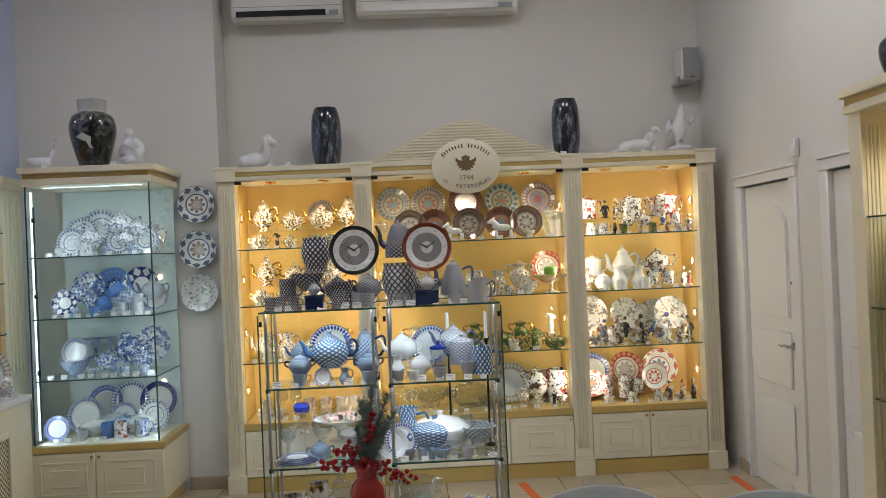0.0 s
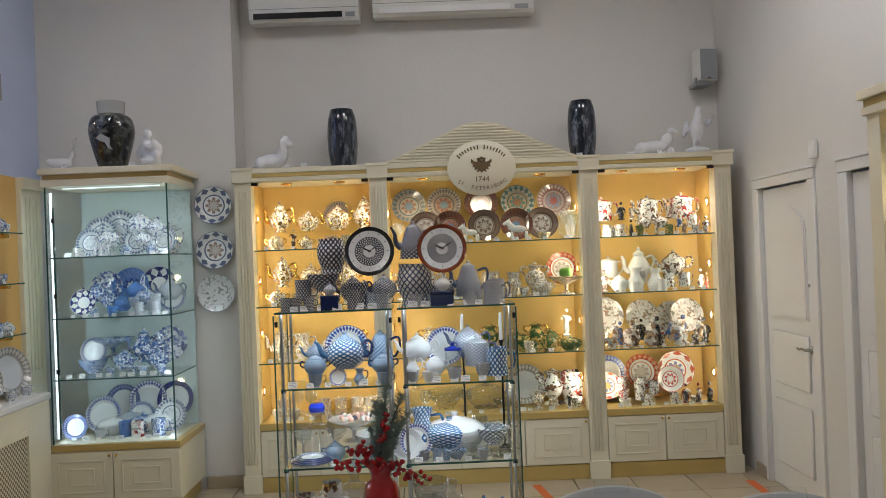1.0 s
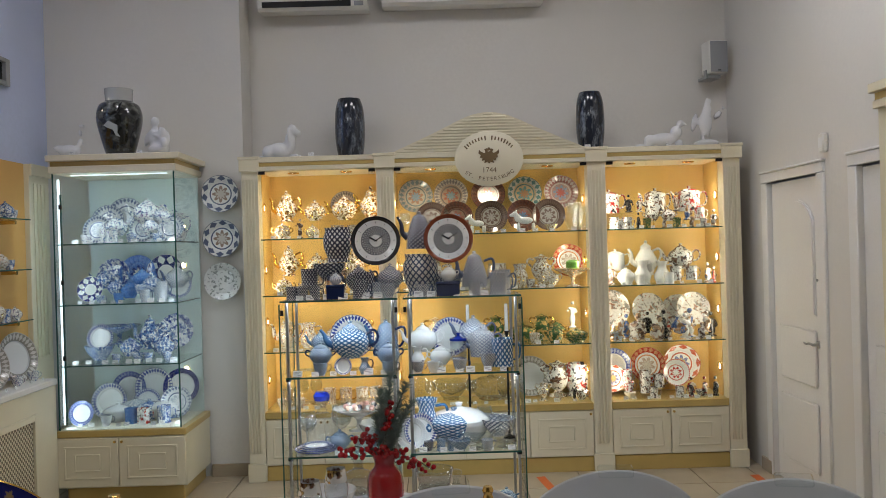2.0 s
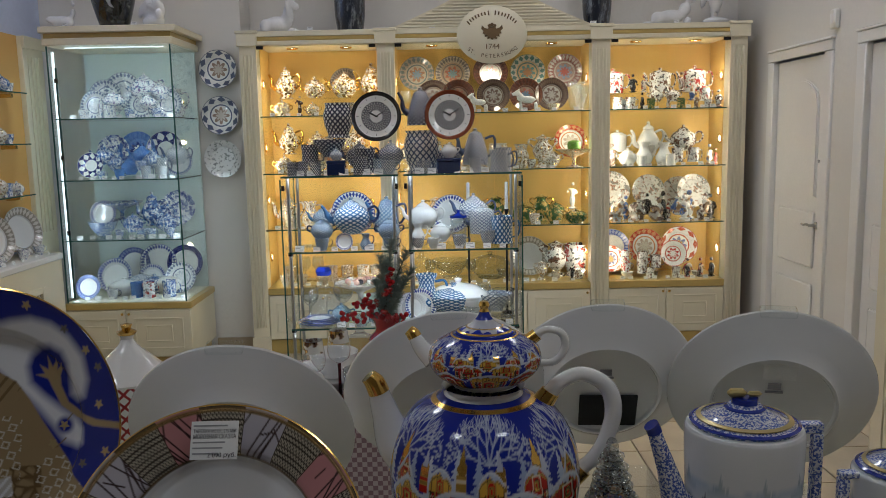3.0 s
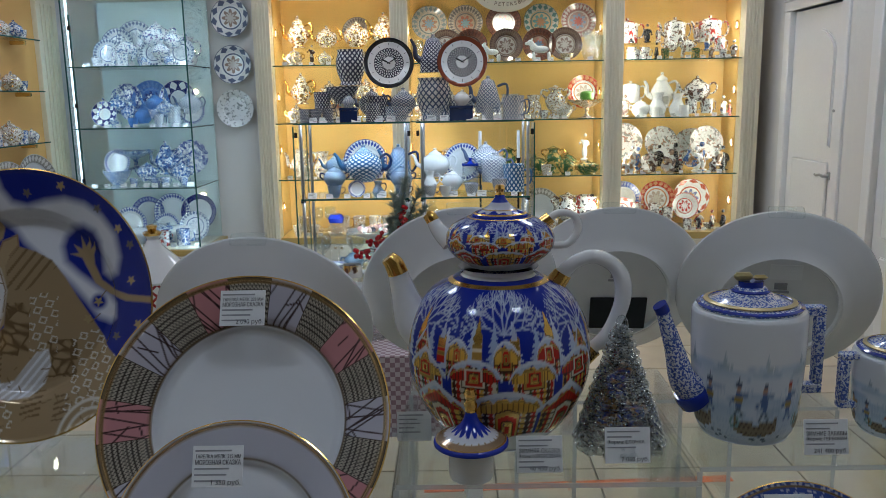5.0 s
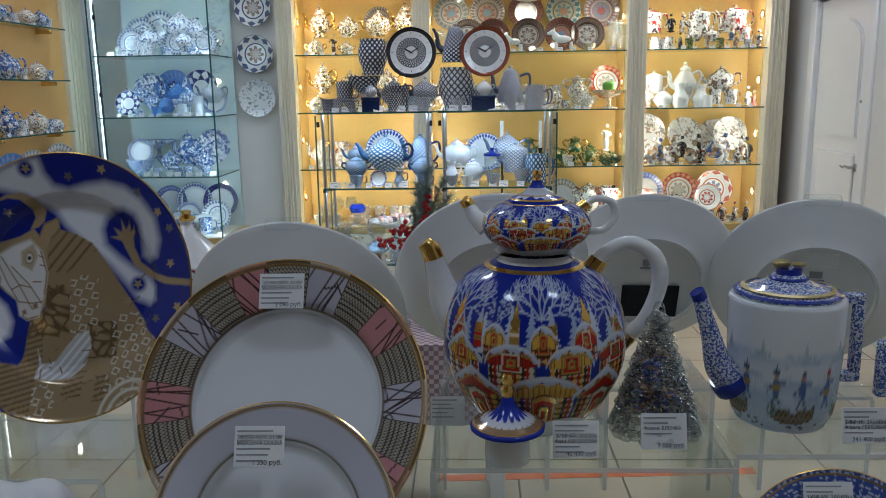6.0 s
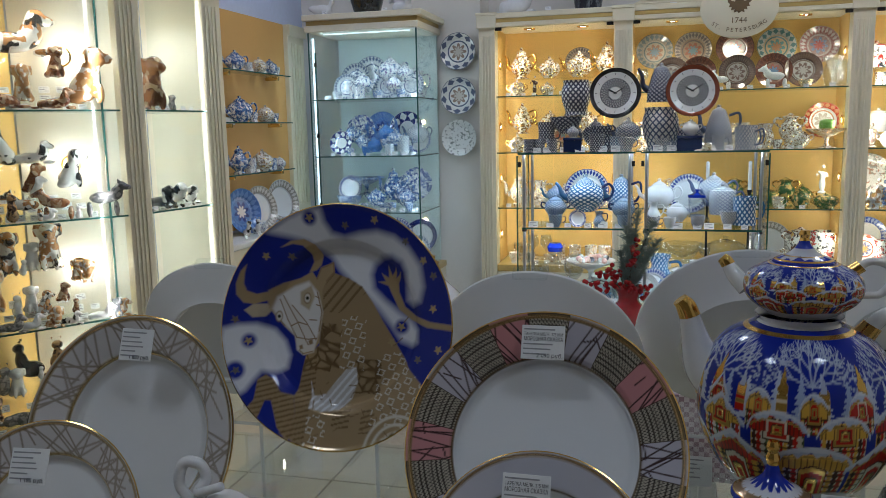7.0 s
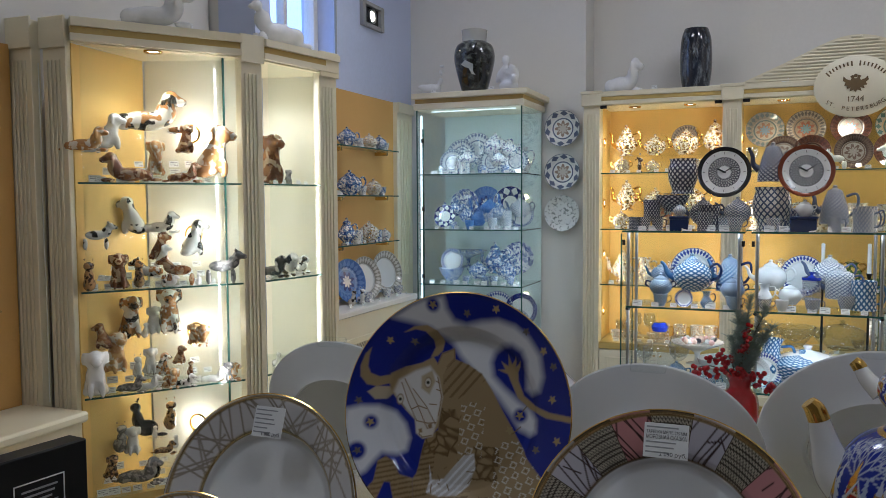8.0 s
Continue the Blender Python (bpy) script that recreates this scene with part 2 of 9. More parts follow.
def tube(bm, points, radius, n=8, steps=5, flat=1.0, m=None):
    """A round bar along a smooth line; radius: one number, or one for each end and between."""
    line = smooth_line(points, steps) if steps > 1 else [Vector(q) for q in points]
    radii = radius if isinstance(radius, (list, tuple)) else [radius]
    rings, side = [], None
    for i, q in enumerate(line):
        along = (line[min(i + 1, len(line) - 1)] - line[max(i - 1, 0)]).normalized()
        if side is None:
            side = along.orthogonal().normalized()
            if abs(along.z) < 0.95:
                side = along.cross(Vector((0, 0, 1))).normalized()
        side = (side - along * side.dot(along)).normalized()
        up = along.cross(side)
        f = i / (len(line) - 1) * (len(radii) - 1)
        k = min(int(f), len(radii) - 2) if len(radii) > 1 else 0
        r = radii[k] + (radii[k + 1] - radii[k]) * (f - k) if len(radii) > 1 else radii[0]
        rings.append([bm.verts.new(q + r * (math.cos(math.tau * j / n) * side * flat + math.sin(math.tau * j / n) * up)) for j in range(n)])
    for a, b in zip(rings, rings[1:]):
        for j in range(n):
            bm.faces.new((a[j], a[(j + 1) % n], b[(j + 1) % n], b[j]))
    bm.faces.new(rings[0][::-1])
    bm.faces.new(rings[-1])
    if m is not None:
        bmesh.ops.transform(bm, matrix=m, verts=[v for r in rings for v in r])
    return bm


def ball(bm, centre, size, seg=12, m=None):
    s = size if isinstance(size, (tuple, list)) else (size,) * 3
    mm = Matrix.Translation(centre) @ Matrix.Diagonal((*s, 1))
    bmesh.ops.create_uvsphere(bm, u_segments=seg, v_segments=max(6, seg * 2 // 3), radius=1, matrix=(m @ mm) if m is not None else mm)
    return bm


def wall_with_holes(name, p0, p1, z0, z1, thick, holes, material, label):
    """A wall from p0 to p1 (plan), its thickness to the left of that way, with holes (along0, along1, z0, z1)."""
    p0, p1 = Vector((*p0, 0)), Vector((*p1, 0))
    along = (p1 - p0).normalized()
    m = Matrix.Translation(p0) @ Matrix.Rotation(math.atan2(along.y, along.x), 4, "Z")
    length = (p1 - p0).length
    bm = bmesh.new()
    cuts = sorted({0.0, length, *[h[0] for h in holes], *[h[1] for h in holes]})
    for a, b in zip(cuts, cuts[1:]):
        lows = [(z0, z1)]
        for h in holes:
            if h[0] <= a and b <= h[1]:
                lows = [q for lo, hi in lows for q in ((lo, min(hi, h[2])), (max(lo, h[3]), hi)) if q[1] - q[0] > 1e-4]
        for lo, hi in lows:
            box(bm, (a, 0, lo), (b, thick, hi), 0, m)
    bmesh.ops.remove_doubles(bm, verts=bm.verts[:], dist=1e-5)
    return solo(name, bm, material, label, "wall", kind="structure", smooth=False)


# ---------------------------------------------------------------- the room
H = 4.2
wall_with_holes("wall_north", (2.2, 6.0), (-1.67, 6.0), -0.1, H, -0.2, [], WALL, "warm white plaster wall behind the long display cabinet")
wall_with_holes("wall_north_pier", (-1.67, 5.7), (-3.3, 5.7), -0.1, H, -0.5, [], WALL, "warm white plaster pier beside the long display cabinet")
wall_with_holes("wall_west", (-3.1, 5.7), (-3.1, 3.55), -0.1, H, -0.25, [(1.25, 2.0, 1.6, 3.9)], WALL_BLUE, "pale blue plaster wall with a tall window")
wall_with_holes("wall_west_return", (-3.352, 3.56), (-3.62, 3.56), -0.1, H, -0.2, [], WALL, "short plaster return of the side wall")
wall_with_holes("wall_west_near", (-3.42, 3.55), (-3.42, -3.0), -0.1, H, -0.2, [], WALL, "plaster side wall behind the cabinets of animal figures")
wall_with_holes("wall_south", (-3.62, -3.0), (2.2, -3.0), -0.1, H, -0.2, [], WALL_BACK, "unseen wall closing the room, kept dark to dim reflections")
wall_with_holes("wall_east", (2.0, -3.0), (2.0, 6.0), -0.1, H, -0.2, [(7.54, 8.27, -0.1, 2.0), (6.36, 7.09, -0.1, 2.0)], WALL, "white plaster wall with two panelled doors")
solo("ceiling", boxes(((-3.8, -3.2, H), (2.4, 6.3, H + 0.15))), CEILING, "flat white painted ceiling", "ceiling", kind="structure", smooth=False)
floor = thing("floor", "floor of large beige ceramic tiles", "floor", kind="structure")
part("screed", boxes(((-3.8, -3.2, -0.2), (2.4, 6.3, -0.012))), GROUT, floor, "dark grout bed", smooth=False)
for x, y, watts in ROOM_LIGHTS:
    cl = thing("ceiling_light", "square white ceiling light panel, lit", "ceiling light", pose(x, y, H), "ceiling lights")
    part("frame", boxes(((-0.34, -0.34, -0.05), (-0.30, 0.34, 0)), ((0.30, -0.34, -0.05), (0.34, 0.34, 0)), ((-0.30, -0.34, -0.05), (0.30, -0.30, 0)), ((-0.30, 0.30, -0.05), (0.30, 0.34, 0))), WHITE_PLASTIC, cl)
    part("diffuser", boxes(((-0.298, -0.298, -0.03), (0.298, 0.298, -0.01))), LAMP_ROOM, cl)

# window in the side wall
win = thing("window_1", "tall window with a white frame and pale daylight", "window", pose(-3.1, 4.07, 0), kind="structure")
part("window_frame", boxes(((-0.20, -0.375, 1.6), (-0.12, -0.325, 3.9)), ((-0.20, 0.325, 1.6), (-0.12, 0.375, 3.9)), ((-0.20, -0.325, 1.6), (-0.12, 0.325, 1.66)), ((-0.20, -0.325, 3.84), (-0.12, 0.325, 3.9)), ((-0.19, -0.02, 1.66), (-0.13, 0.02, 3.84)), bevel=0.004), DOOR, win)
part("pane", boxes(((-0.165, -0.325, 1.66), (-0.155, -0.02, 3.84)), ((-0.165, 0.02, 1.66), (-0.155, 0.325, 3.84))), GLASS, win)
part("window_sill", boxes(((-0.12, -0.40, 1.55), (0.06, 0.40, 1.598)), bevel=0.006), DOOR, win)
solo("backdrop", boxes(((-3.62, 3.45, 1.0), (-3.60, 4.9, 4.2))), DAYLIGHT, "plain pale daylight outside the window", "backdrop", kind="structure", smooth=False)
tb = thing("roller_cord", "dark hanging blind rod beside the window", "blind rod", pose(-3.06, 4.40, 2.42))
part("rod", tube(bmesh.new(), [(0, 0, 0), (0, 0, 0.8), (0, 0, 1.6)], 0.008, 8, 1), GREY_PLASTIC, tb)
part("weight", lathe(bmesh.new(), [(0, -0.05), (0.012, -0.045), (0.014, 0), (0.008, 0.01)], 12), GREY_PLASTIC, tb)

# skirting
solo("baseboard", boxes(((-1.96, 5.675, 0), (-1.67, 5.698, 0.09)), ((1.977, 5.30, 0), (1.998, 5.46, 0.09)), bevel=0.003), painted("brown_skirting", (0.42, 0.34, 0.24), 0.4, 0.06, 6), "beige tile skirting along the wall", "baseboard", kind="structure")


def panel_door(name, y0, y1, label):
    """A white two-panel door with an arched upper panel, in the wall at x = 2."""
    d = thing(name, label, "door", pose(2.0, y0, 0), kind="structure")
    w = y1 - y0
    part("leaf", boxes(((0.02, 0.008, 0.005), (0.06, w - 0.008, 1.99)), bevel=0.003), DOOR, d)
    for a, b in ((0.17, 0.60), (0.70, 1.05)):
        part("panel", boxes(((0.004, 0.11, a), (0.0195, w - 0.11, b)), bevel=0.012), DOOR, d)
    arch = [(0.11, 1.14), (w - 0.11, 1.14), (w - 0.11, 1.70)]
    arch += [(w / 2 + (w / 2 - 0.11) * math.cos(a), 1.70 + 0.16 * math.sin(a)) for a in [math.pi * i / 14 for i in range(1, 14)]]
    arch += [(0.11, 1.70)]
    turn = Matrix(((0, 0, -1, 0.0195), (1, 0, 0, 0), (0, 1, 0, 0), (0, 0, 0, 1)))
    part("arched_panel", prism(bmesh.new(), arch, 0, 0.015, turn, 0.009), DOOR, d)
    frame_ob = part("door_frame", boxes(((-0.018, -0.085, 0), (0.06, 0.005, 1.998)), ((-0.018, w - 0.005, 0), (0.06, w + 0.085, 1.998)), bevel=0.006), DOOR, d)
    part("cornice", boxes(((-0.018, -0.085, 2.0), (0.06, w + 0.085, 2.062)), ((-0.026, -0.092, 2.0625), (0.06, w + 0.092, 2.078)), bevel=0.004), DOOR, frame_ob)
    h = part("door_handle", lathe(bmesh.new(), [(0, 0), (0.024, 0), (0.024, 0.008), (0.010, 0.012), (0.009, 0.045), (0, 0.045)], 16, pose(0.018, 0.09, 0.97, 0, -90, 0)), STEEL, d, "brushed steel lever handle")
    part("lever", tube(bmesh.new(), [(-0.022, 0.09, 0.97), (-0.026, 0.13, 0.975), (-0.026, 0.17, 0.968), (-0.024, 0.20, 0.972)], [0.009, 0.008, 0.007, 0.006]), STEEL, h)
    part("lock", lathe(bmesh.new(), [(0, 0), (0.009, 0), (0.009, 0.006), (0, 0.006)], 12, pose(0.0195, 0.09, 1.36, 0, -90, 0)), STEEL, d)
    return d


panel_door("door_1", 4.54, 5.27, "white panelled door, closed, with a steel lever")
panel_door("door_2", 3.36, 4.09, "white panelled door, closed, beside the other door")


# ---------------------------------------------------------------- cabinets
def pilaster(parent, x0, x1, z1=CORNICE, y=0.0, name="post"):
    """A fluted post facing -y with a plain foot and a cap, one part of its cabinet."""
    post = part(name, boxes(((x0, y + 0.006, 0.0), (x1, y + 0.12, z1)), bevel=0.003), CREAM, parent, "fluted cream post")
    part("foot", boxes(((x0 - 0.008, y - 0.012, 0.0), (x1 + 0.008, y + 0.0055, 0.13)), bevel=0.003), CREAM, post)
    w = x1 - x0
    for i in range(4):
        a = x0 + w * (0.14 + 0.18 * i)
        part("flute", boxes(((a, y - 0.004, 0.20), (a + w * 0.112, y + 0.0055, z1 - 0.16)), bevel=0.003), CREAM, post)
    part("capital", boxes(((x0 - 0.012, y - 0.016, z1 - 0.10), (x1 + 0.012, y + 0.0055, z1 - 0.016)), bevel=0.003), CREAM, post)
    part("cap", boxes(((x0 - 0.018, y - 0.022, z1 - 0.0155), (x1 + 0.018, y + 0.10, z1 + 0.006)), bevel=0.003), CREAM, post)
    return post


def drawer_front(parent, x0, x1, z0, z1, y=0.0, knob_at=1):
    """A cupboard door with two stepped frames and a small lock."""
    bm = boxes(((x0, y, z0), (x1, y + 0.018, z1)), bevel=0.003)
    d = part("door", bm, CREAM, parent)
    cx, cz, w, h = (x0 + x1) / 2, (z0 + z1) / 2, x1 - x0, z1 - z0
    bm = bmesh.new()
    for k, (fw, fh, t) in enumerate(((0.76, 0.68, 0.012), (0.42, 0.36, 0.010))):
        a, b = w * fw / 2, h * fh / 2
        for lo, hi in (((cx - a, y - 0.005, cz - b), (cx + a, y - 0.0005, cz - b + t)), ((cx - a, y - 0.005, cz + b - t), (cx + a, y - 0.0005, cz + b)),
                       ((cx - a, y - 0.005, cz - b + t), (cx - a + t, y - 0.0005, cz + b - t)), ((cx + a - t, y - 0.005, cz - b + t), (cx + a, y - 0.0005, cz + b - t))):
            box(bm, lo, hi, 0.002)
    part("moulding", bm, CREAM, d)
    kx = x1 - 0.02 if knob_at > 0 else x0 + 0.02
    part("lock", lathe(bmesh.new(), [(0, 0), (0.009, 0), (0.009, 0.006), (0.004, 0.008), (0, 0.008)], 10, pose(kx, y, z1 - 0.025, 90, 0, 0)), BRASS, d)


def porthole(parent, m, name="porthole_light", radius=0.035):
    """A round inset lamp with a gold ring, lit."""
    ring = part(name, lathe(bmesh.new(), [(radius * 0.72, 0.002), (radius, 0.002), (radius, 0.008), (radius * 0.8, 0.012), (radius * 0.72, 0.006)], 20, m), BRASS, parent, "round gold-rimmed lamp, lit")
    part("bulb", lathe(bmesh.new(), [(0, 0.007), (radius * 0.5, 0.006), (radius * 0.7, 0.003)], 16, m), LAMP_WARM, ring)


def downlight(parent, x, y, z):
    ring = part("downlight", lathe(bmesh.new(), [(0.026, 0), (0.042, 0), (0.040, -0.008), (0.028, -0.006)], 20, pose(x, y, z)), BRASS, parent, "recessed lamp, lit")
    part("bulb", lathe(bmesh.new(), [(0, -0.003), (0.025, -0.002)], 14, pose(x, y, z)), LAMP_WARM, ring)


# the long wall cabinet: three lit bays over cupboards
long_cab = thing("display_cabinet", "long cream display cabinet with three lit yellow bays", "cabinet", pose(0, 5.5, 0))
BAYS = ((-1.525, -0.690), (-0.565, 0.810), (0.942, 1.777))
for x0, x1 in ((-1.645, -1.525), (-0.690, -0.565), (0.810, 0.942), (1.777, 1.900)):
    pilaster(long_cab, x0 + 0.001, x1 - 0.001)
for i, (x0, x1) in enumerate(BAYS):
    part("backing", boxes(((x0, 0.425, COUNTER), (x1, 0.445, 2.20))), YELLOW, long_cab, "yellow back panel", smooth=False)
    for a in (x0 - 0.02, x1):
        part("side", boxes(((a, 0.122, COUNTER), (a + 0.02, 0.424, 2.20))), YELLOW, long_cab, smooth=False)
    part("bay_ceiling", boxes(((x0, 0.02, 2.20), (x1, 0.445, 2.215))), CREAM, long_cab, smooth=False)
    part("counter", boxes(((x0, 0.005, COUNTER - 0.05), (x1, 0.42, COUNTER)), bevel=0.003), GOLD_TRIM, long_cab, "ochre counter edge")
    part("plinth", boxes(((x0, 0.02, 0.0), (x1, 0.05, 0.105)), bevel=0.002), GOLD_TRIM, long_cab, "ochre plinth")
    part("cupboard", boxes(((x0, 0.03, 0.106), (x1, 0.42, COUNTER - 0.052))), CREAM, long_cab, smooth=False)
    n = 3 if i == 1 else 2
    for k in range(n):
        a = x0 + (x1 - x0) * k / n
        drawer_front(long_cab, a + 0.003, a + (x1 - x0) / n - 0.003, 0.112, COUNTER - 0.055, 0.010, 1 if k % 2 == 0 else -1)
    for z in SHELVES:
        s = part("shelf", boxes(((x0, 0.045, z - 0.008), (x1, 0.42, z))), SHELF_GLASS, long_cab, "glass shelf with a green edge", smooth=False)
        part("front_edge", boxes(((x0, 0.041, z - 0.008), (x1, 0.0445, z))), EDGE, s, smooth=False)
    part("frieze", boxes(((x0, -0.004, 2.235), (x1, 0.06, 2.262)), bevel=0.002), GOLD_TRIM, long_cab, "ochre frieze strip")
    part("cornice", boxes(((x0 - 0.001, -0.010, 2.263), (x1 + 0.001, 0.45, CORNICE)), ((x0, -0.006, 2.205), (x1, 0.018, 2.234)), bevel=0.003), CREAM, long_cab)
    for a in (x0 + 0.004, x1 - 0.05):
        part("hinge", boxes(((a, -0.006, 2.178), (a + 0.046, 0.0035, 2.20))), DARK, long_cab, "dark glass-door hinge")
    half = (x0 + x1) / 2
    for a, b in ((x0 + 0.004, half - 0.003), (half + 0.003, x1 - 0.004)):
        part("glass_door", boxes(((a, 0.004, COUNTER + 0.006), (b, 0.009, 2.203))), GLASS, long_cab, "clear glass door", smooth=False)
    spots = ((0.27, 0.73), (0.19, 0.50, 0.81), (0.25, 0.76))[i]
    for s in spots:
        downlight(long_cab, x0 + (x1 - x0) * s, 0.15, 2.199)
    for z in (0.70, 1.12, 1.50, 1.95):
        porthole(long_cab, pose(x0, 0.16, z, 0, 90, 0))
        porthole(long_cab, pose(x1, 0.16, z, 0, -90, 0))

# pediment and sign over the middle bay
ped = thing("pediment", "cream ribbed pediment with an oval sign on top of the cabinet", "pediment", pose(0.118, 5.5, CORNICE))
outline = [(-0.715, 0.0), (-0.715, 0.012)]
crest = [(-0.68, 0.012), (-0.40, 0.134), (-0.20, 0.228), (-0.10, 0.264), (0, 0.277), (0.10, 0.264), (0.20, 0.228), (0.40, 0.134), (0.68, 0.012)]
outline += [(p.x, p.z) for p in smooth_line([(x, 0, z) for x, z in crest], 4)] + [(0.715, 0.012), (0.715, 0.0)]
upright = Matrix(((1, 0, 0, 0), (0, 0, -1, 0.03), (0, 1, 0, 0), (0, 0, 0, 1)))
part("gable", prism(bmesh.new(), outline[::-1], 0, 0.02, upright), CREAM, ped, smooth=False)


def crest_half(z):
    """Half-width of the gable at height z."""
    pts = [(0.0, 0.715), (0.012, 0.68), (0.134, 0.40), (0.228, 0.20), (0.264, 0.10), (0.277, 0.0)]
    for (z0, w0), (z1, w1) in zip(pts, pts[1:]):
        if z <= z1:
            return w0 + (w1 - w0) * (z - z0) / (z1 - z0)
    return 0


for i in range(13):
    z = 0.006 + i * 0.021
    w = crest_half(z + 0.013) - 0.012
    if w > 0.02:
        part("rib", boxes(((-w, 0.001, z), (w, 0.0095, z + 0.013)), bevel=0.003), CREAM, ped)
sign = part("sign_board", lathe(bmesh.new(), [(0, -0.012), (0.236, -0.012), (0.243, -0.006), (0.243, 0.006), (0.236, 0.010), (0, 0.010)], 64, pose(-0.004, -0.03, -0.058, 90, 0, 0) @ Matrix.Diagonal((1, 0.80, 1, 1))), CREAM, ped, "oval cream sign with brown lettering")


def words(body, size, m, material, parent, name="lettering", depth=0.001, align="CENTER", fit=0.0):
    """Raised lettering in the built-in font, as a mesh."""
    cu = bpy.data.curves.new(name, "FONT")
    cu.body, cu.size, cu.extrude, cu.align_x, cu.align_y = body, size, depth, align, "CENTER"
    tmp = bpy.data.objects.new(name, cu)
    scene.collection.objects.link(tmp)
    me = bpy.data.meshes.new_from_object(tmp.evaluated_get(bpy.context.evaluated_depsgraph_get()))
    bpy.data.objects.remove(tmp)
    bpy.data.curves.remove(cu)
    me.materials.clear()
    me.materials.append(material)
    ob = new(name, me)
    ob.parent = parent
    wide = max((v.co.x for v in me.vertices), default=1.0) - min((v.co.x for v in me.vertices), default=0.0)
    ob.matrix_basis = m @ Matrix.Diagonal((min(1.0, fit / wide) if fit else 1.0, 1, 1, 1))
    return ob


face = pose(-0.004, -0.0425, -0.058, 90, 0, 0)
words("1744", 0.052, face @ pose(0, -0.082, 0), SIGN_BROWN, sign)
for i, ch in enumerate("ST. PETERSBURG"):
    a = radians(-90 + (i - 6.5) * 7.4)
    words(ch, 0.037, face @ pose(0.215 * math.cos(a), 0.145 * math.sin(a) - 0.0, 0, 0, 0, math.degrees(a) * 0.62 + 56), SIGN_BROWN, sign)
for i in range(17):   # the maker's name, as plain bars along the upper rim
    if i == 8:
        continue
    a = radians(90 + (8 - i) * 7.0)
    tall = 0.032 if i in (0, 9, 7, 13) else 0.023
    part("bar", boxes(((-0.0045, -tall / 2, 0), (0.0045, tall / 2, 0.001))), SIGN_BROWN, sign).matrix_basis = face @ pose(0.195 * math.cos(a), 0.145 * math.sin(a), 0, 0, 0, (math.degrees(a) - 90) * 0.75)
# emblem: a plain spread-wing shape with two heads
half_wing = [(0.0, -0.05), (0.012, -0.035), (0.035, -0.045), (0.028, -0.022), (0.052, -0.028), (0.046, -0.008), (0.066, -0.006), (0.058, 0.012), (0.074, 0.026), (0.070, 0.052), (0.052, 0.034), (0.03, 0.026), (0.024, 0.036), (0.032, 0.052), (0.014, 0.060), (0.008, 0.040), (0.0, 0.036)]
emblem = half_wing + [(-x, y) for x, y in half_wing[-2:0:-1]]
part("emblem", prism(bmesh.new(), emblem, 0, 0.0015, face @ pose(0, 0.012, 0)), SIGN_BROWN, sign)
part("crown", lathe(bmesh.new(), [(0, 0), (0.010, 0), (0.012, 0.0015), (0, 0.0015)], 12, face @ pose(0, 0.066, 0)), SIGN_BROWN, sign)


# corner vitrine of glass on a cupboard
def glass_box(parent, x0, x1, y0, y1, z0, z1, t=0.006):
    for nm, lo, hi in (("front_pane", (x0, y0, z0), (x1, y0 + t, z1)), ("side_pane", (x0, y0 + t + 0.001, z0), (x0 + t, y1, z1)), ("side_pane", (x1 - t, y0 + t + 0.001, z0), (x1, y1, z1))):
        part(nm, boxes((lo, hi)), GLASS, parent, "clear glass pane", smooth=False)


VX0, VX1, VY0 = -2.795, -1.995, 5.12
vit = thing("glass_vitrine", "tall glass vitrine with cool light on a cream cupboard", "vitrine", pose(0, 0, 0))
part("cupboard", boxes(((VX0 - 0.02, VY0 + 0.0, 0.105), (VX1 + 0.03, 5.67, 0.44)), bevel=0.003), CREAM, vit)
part("plinth", boxes(((VX0 + 0.02, VY0 + 0.045, 0.0), (VX1 - 0.005, 5.66, 0.104)), bevel=0.003), GOLD_TRIM, vit, "ochre plinth")
part("counter", boxes(((VX0 - 0.03, VY0 - 0.015, 0.442), (VX1 + 0.035, 5.68, COUNTER - 0.004)), bevel=0.004), GOLD_TRIM, vit, "ochre counter edge")
part("base_tray", boxes(((VX0, VY0 + 0.008, COUNTER - 0.0035), (VX1 - 0.008, 5.66, COUNTER)), bevel=0.001), IVORY, vit)
drawer_front(vit, VX0 - 0.018, -2.41, 0.115, 0.435, VY0 - 0.019, 1)
drawer_front(vit, -2.404, VX1 + 0.028, 0.115, 0.435, VY0 - 0.019, -1)
glass_box(vit, VX0, VX1, VY0, 5.66, COUNTER, 2.185)
part("backing", boxes(((VX0 + 0.007, 5.662, COUNTER), (VX1 - 0.007, 5.675, 2.185))), MINT, vit, "pale back panel", smooth=False)
for x in (VX0 - 0.004, VX1 - 0.006):
    part("glass_edge", boxes(((x, VY0 - 0.005, COUNTER), (x + 0.01, VY0 - 0.0005, 2.185)), bevel=0.001), EDGE, vit, "dark green glass edge")
part("inner_rail", boxes(((VX0 + 0.035, VY0 + 0.012, 0.52), (VX0 + 0.047, VY0 + 0.022, 2.05)), bevel=0.002), EDGE, vit)
for z in (0.95, 1.45, 1.95):
    part("clip", boxes(((VX0 + 0.03, VY0 + 0.0065, z), (VX0 + 0.052, VY0 + 0.0115, z + 0.03))), DARK, vit)
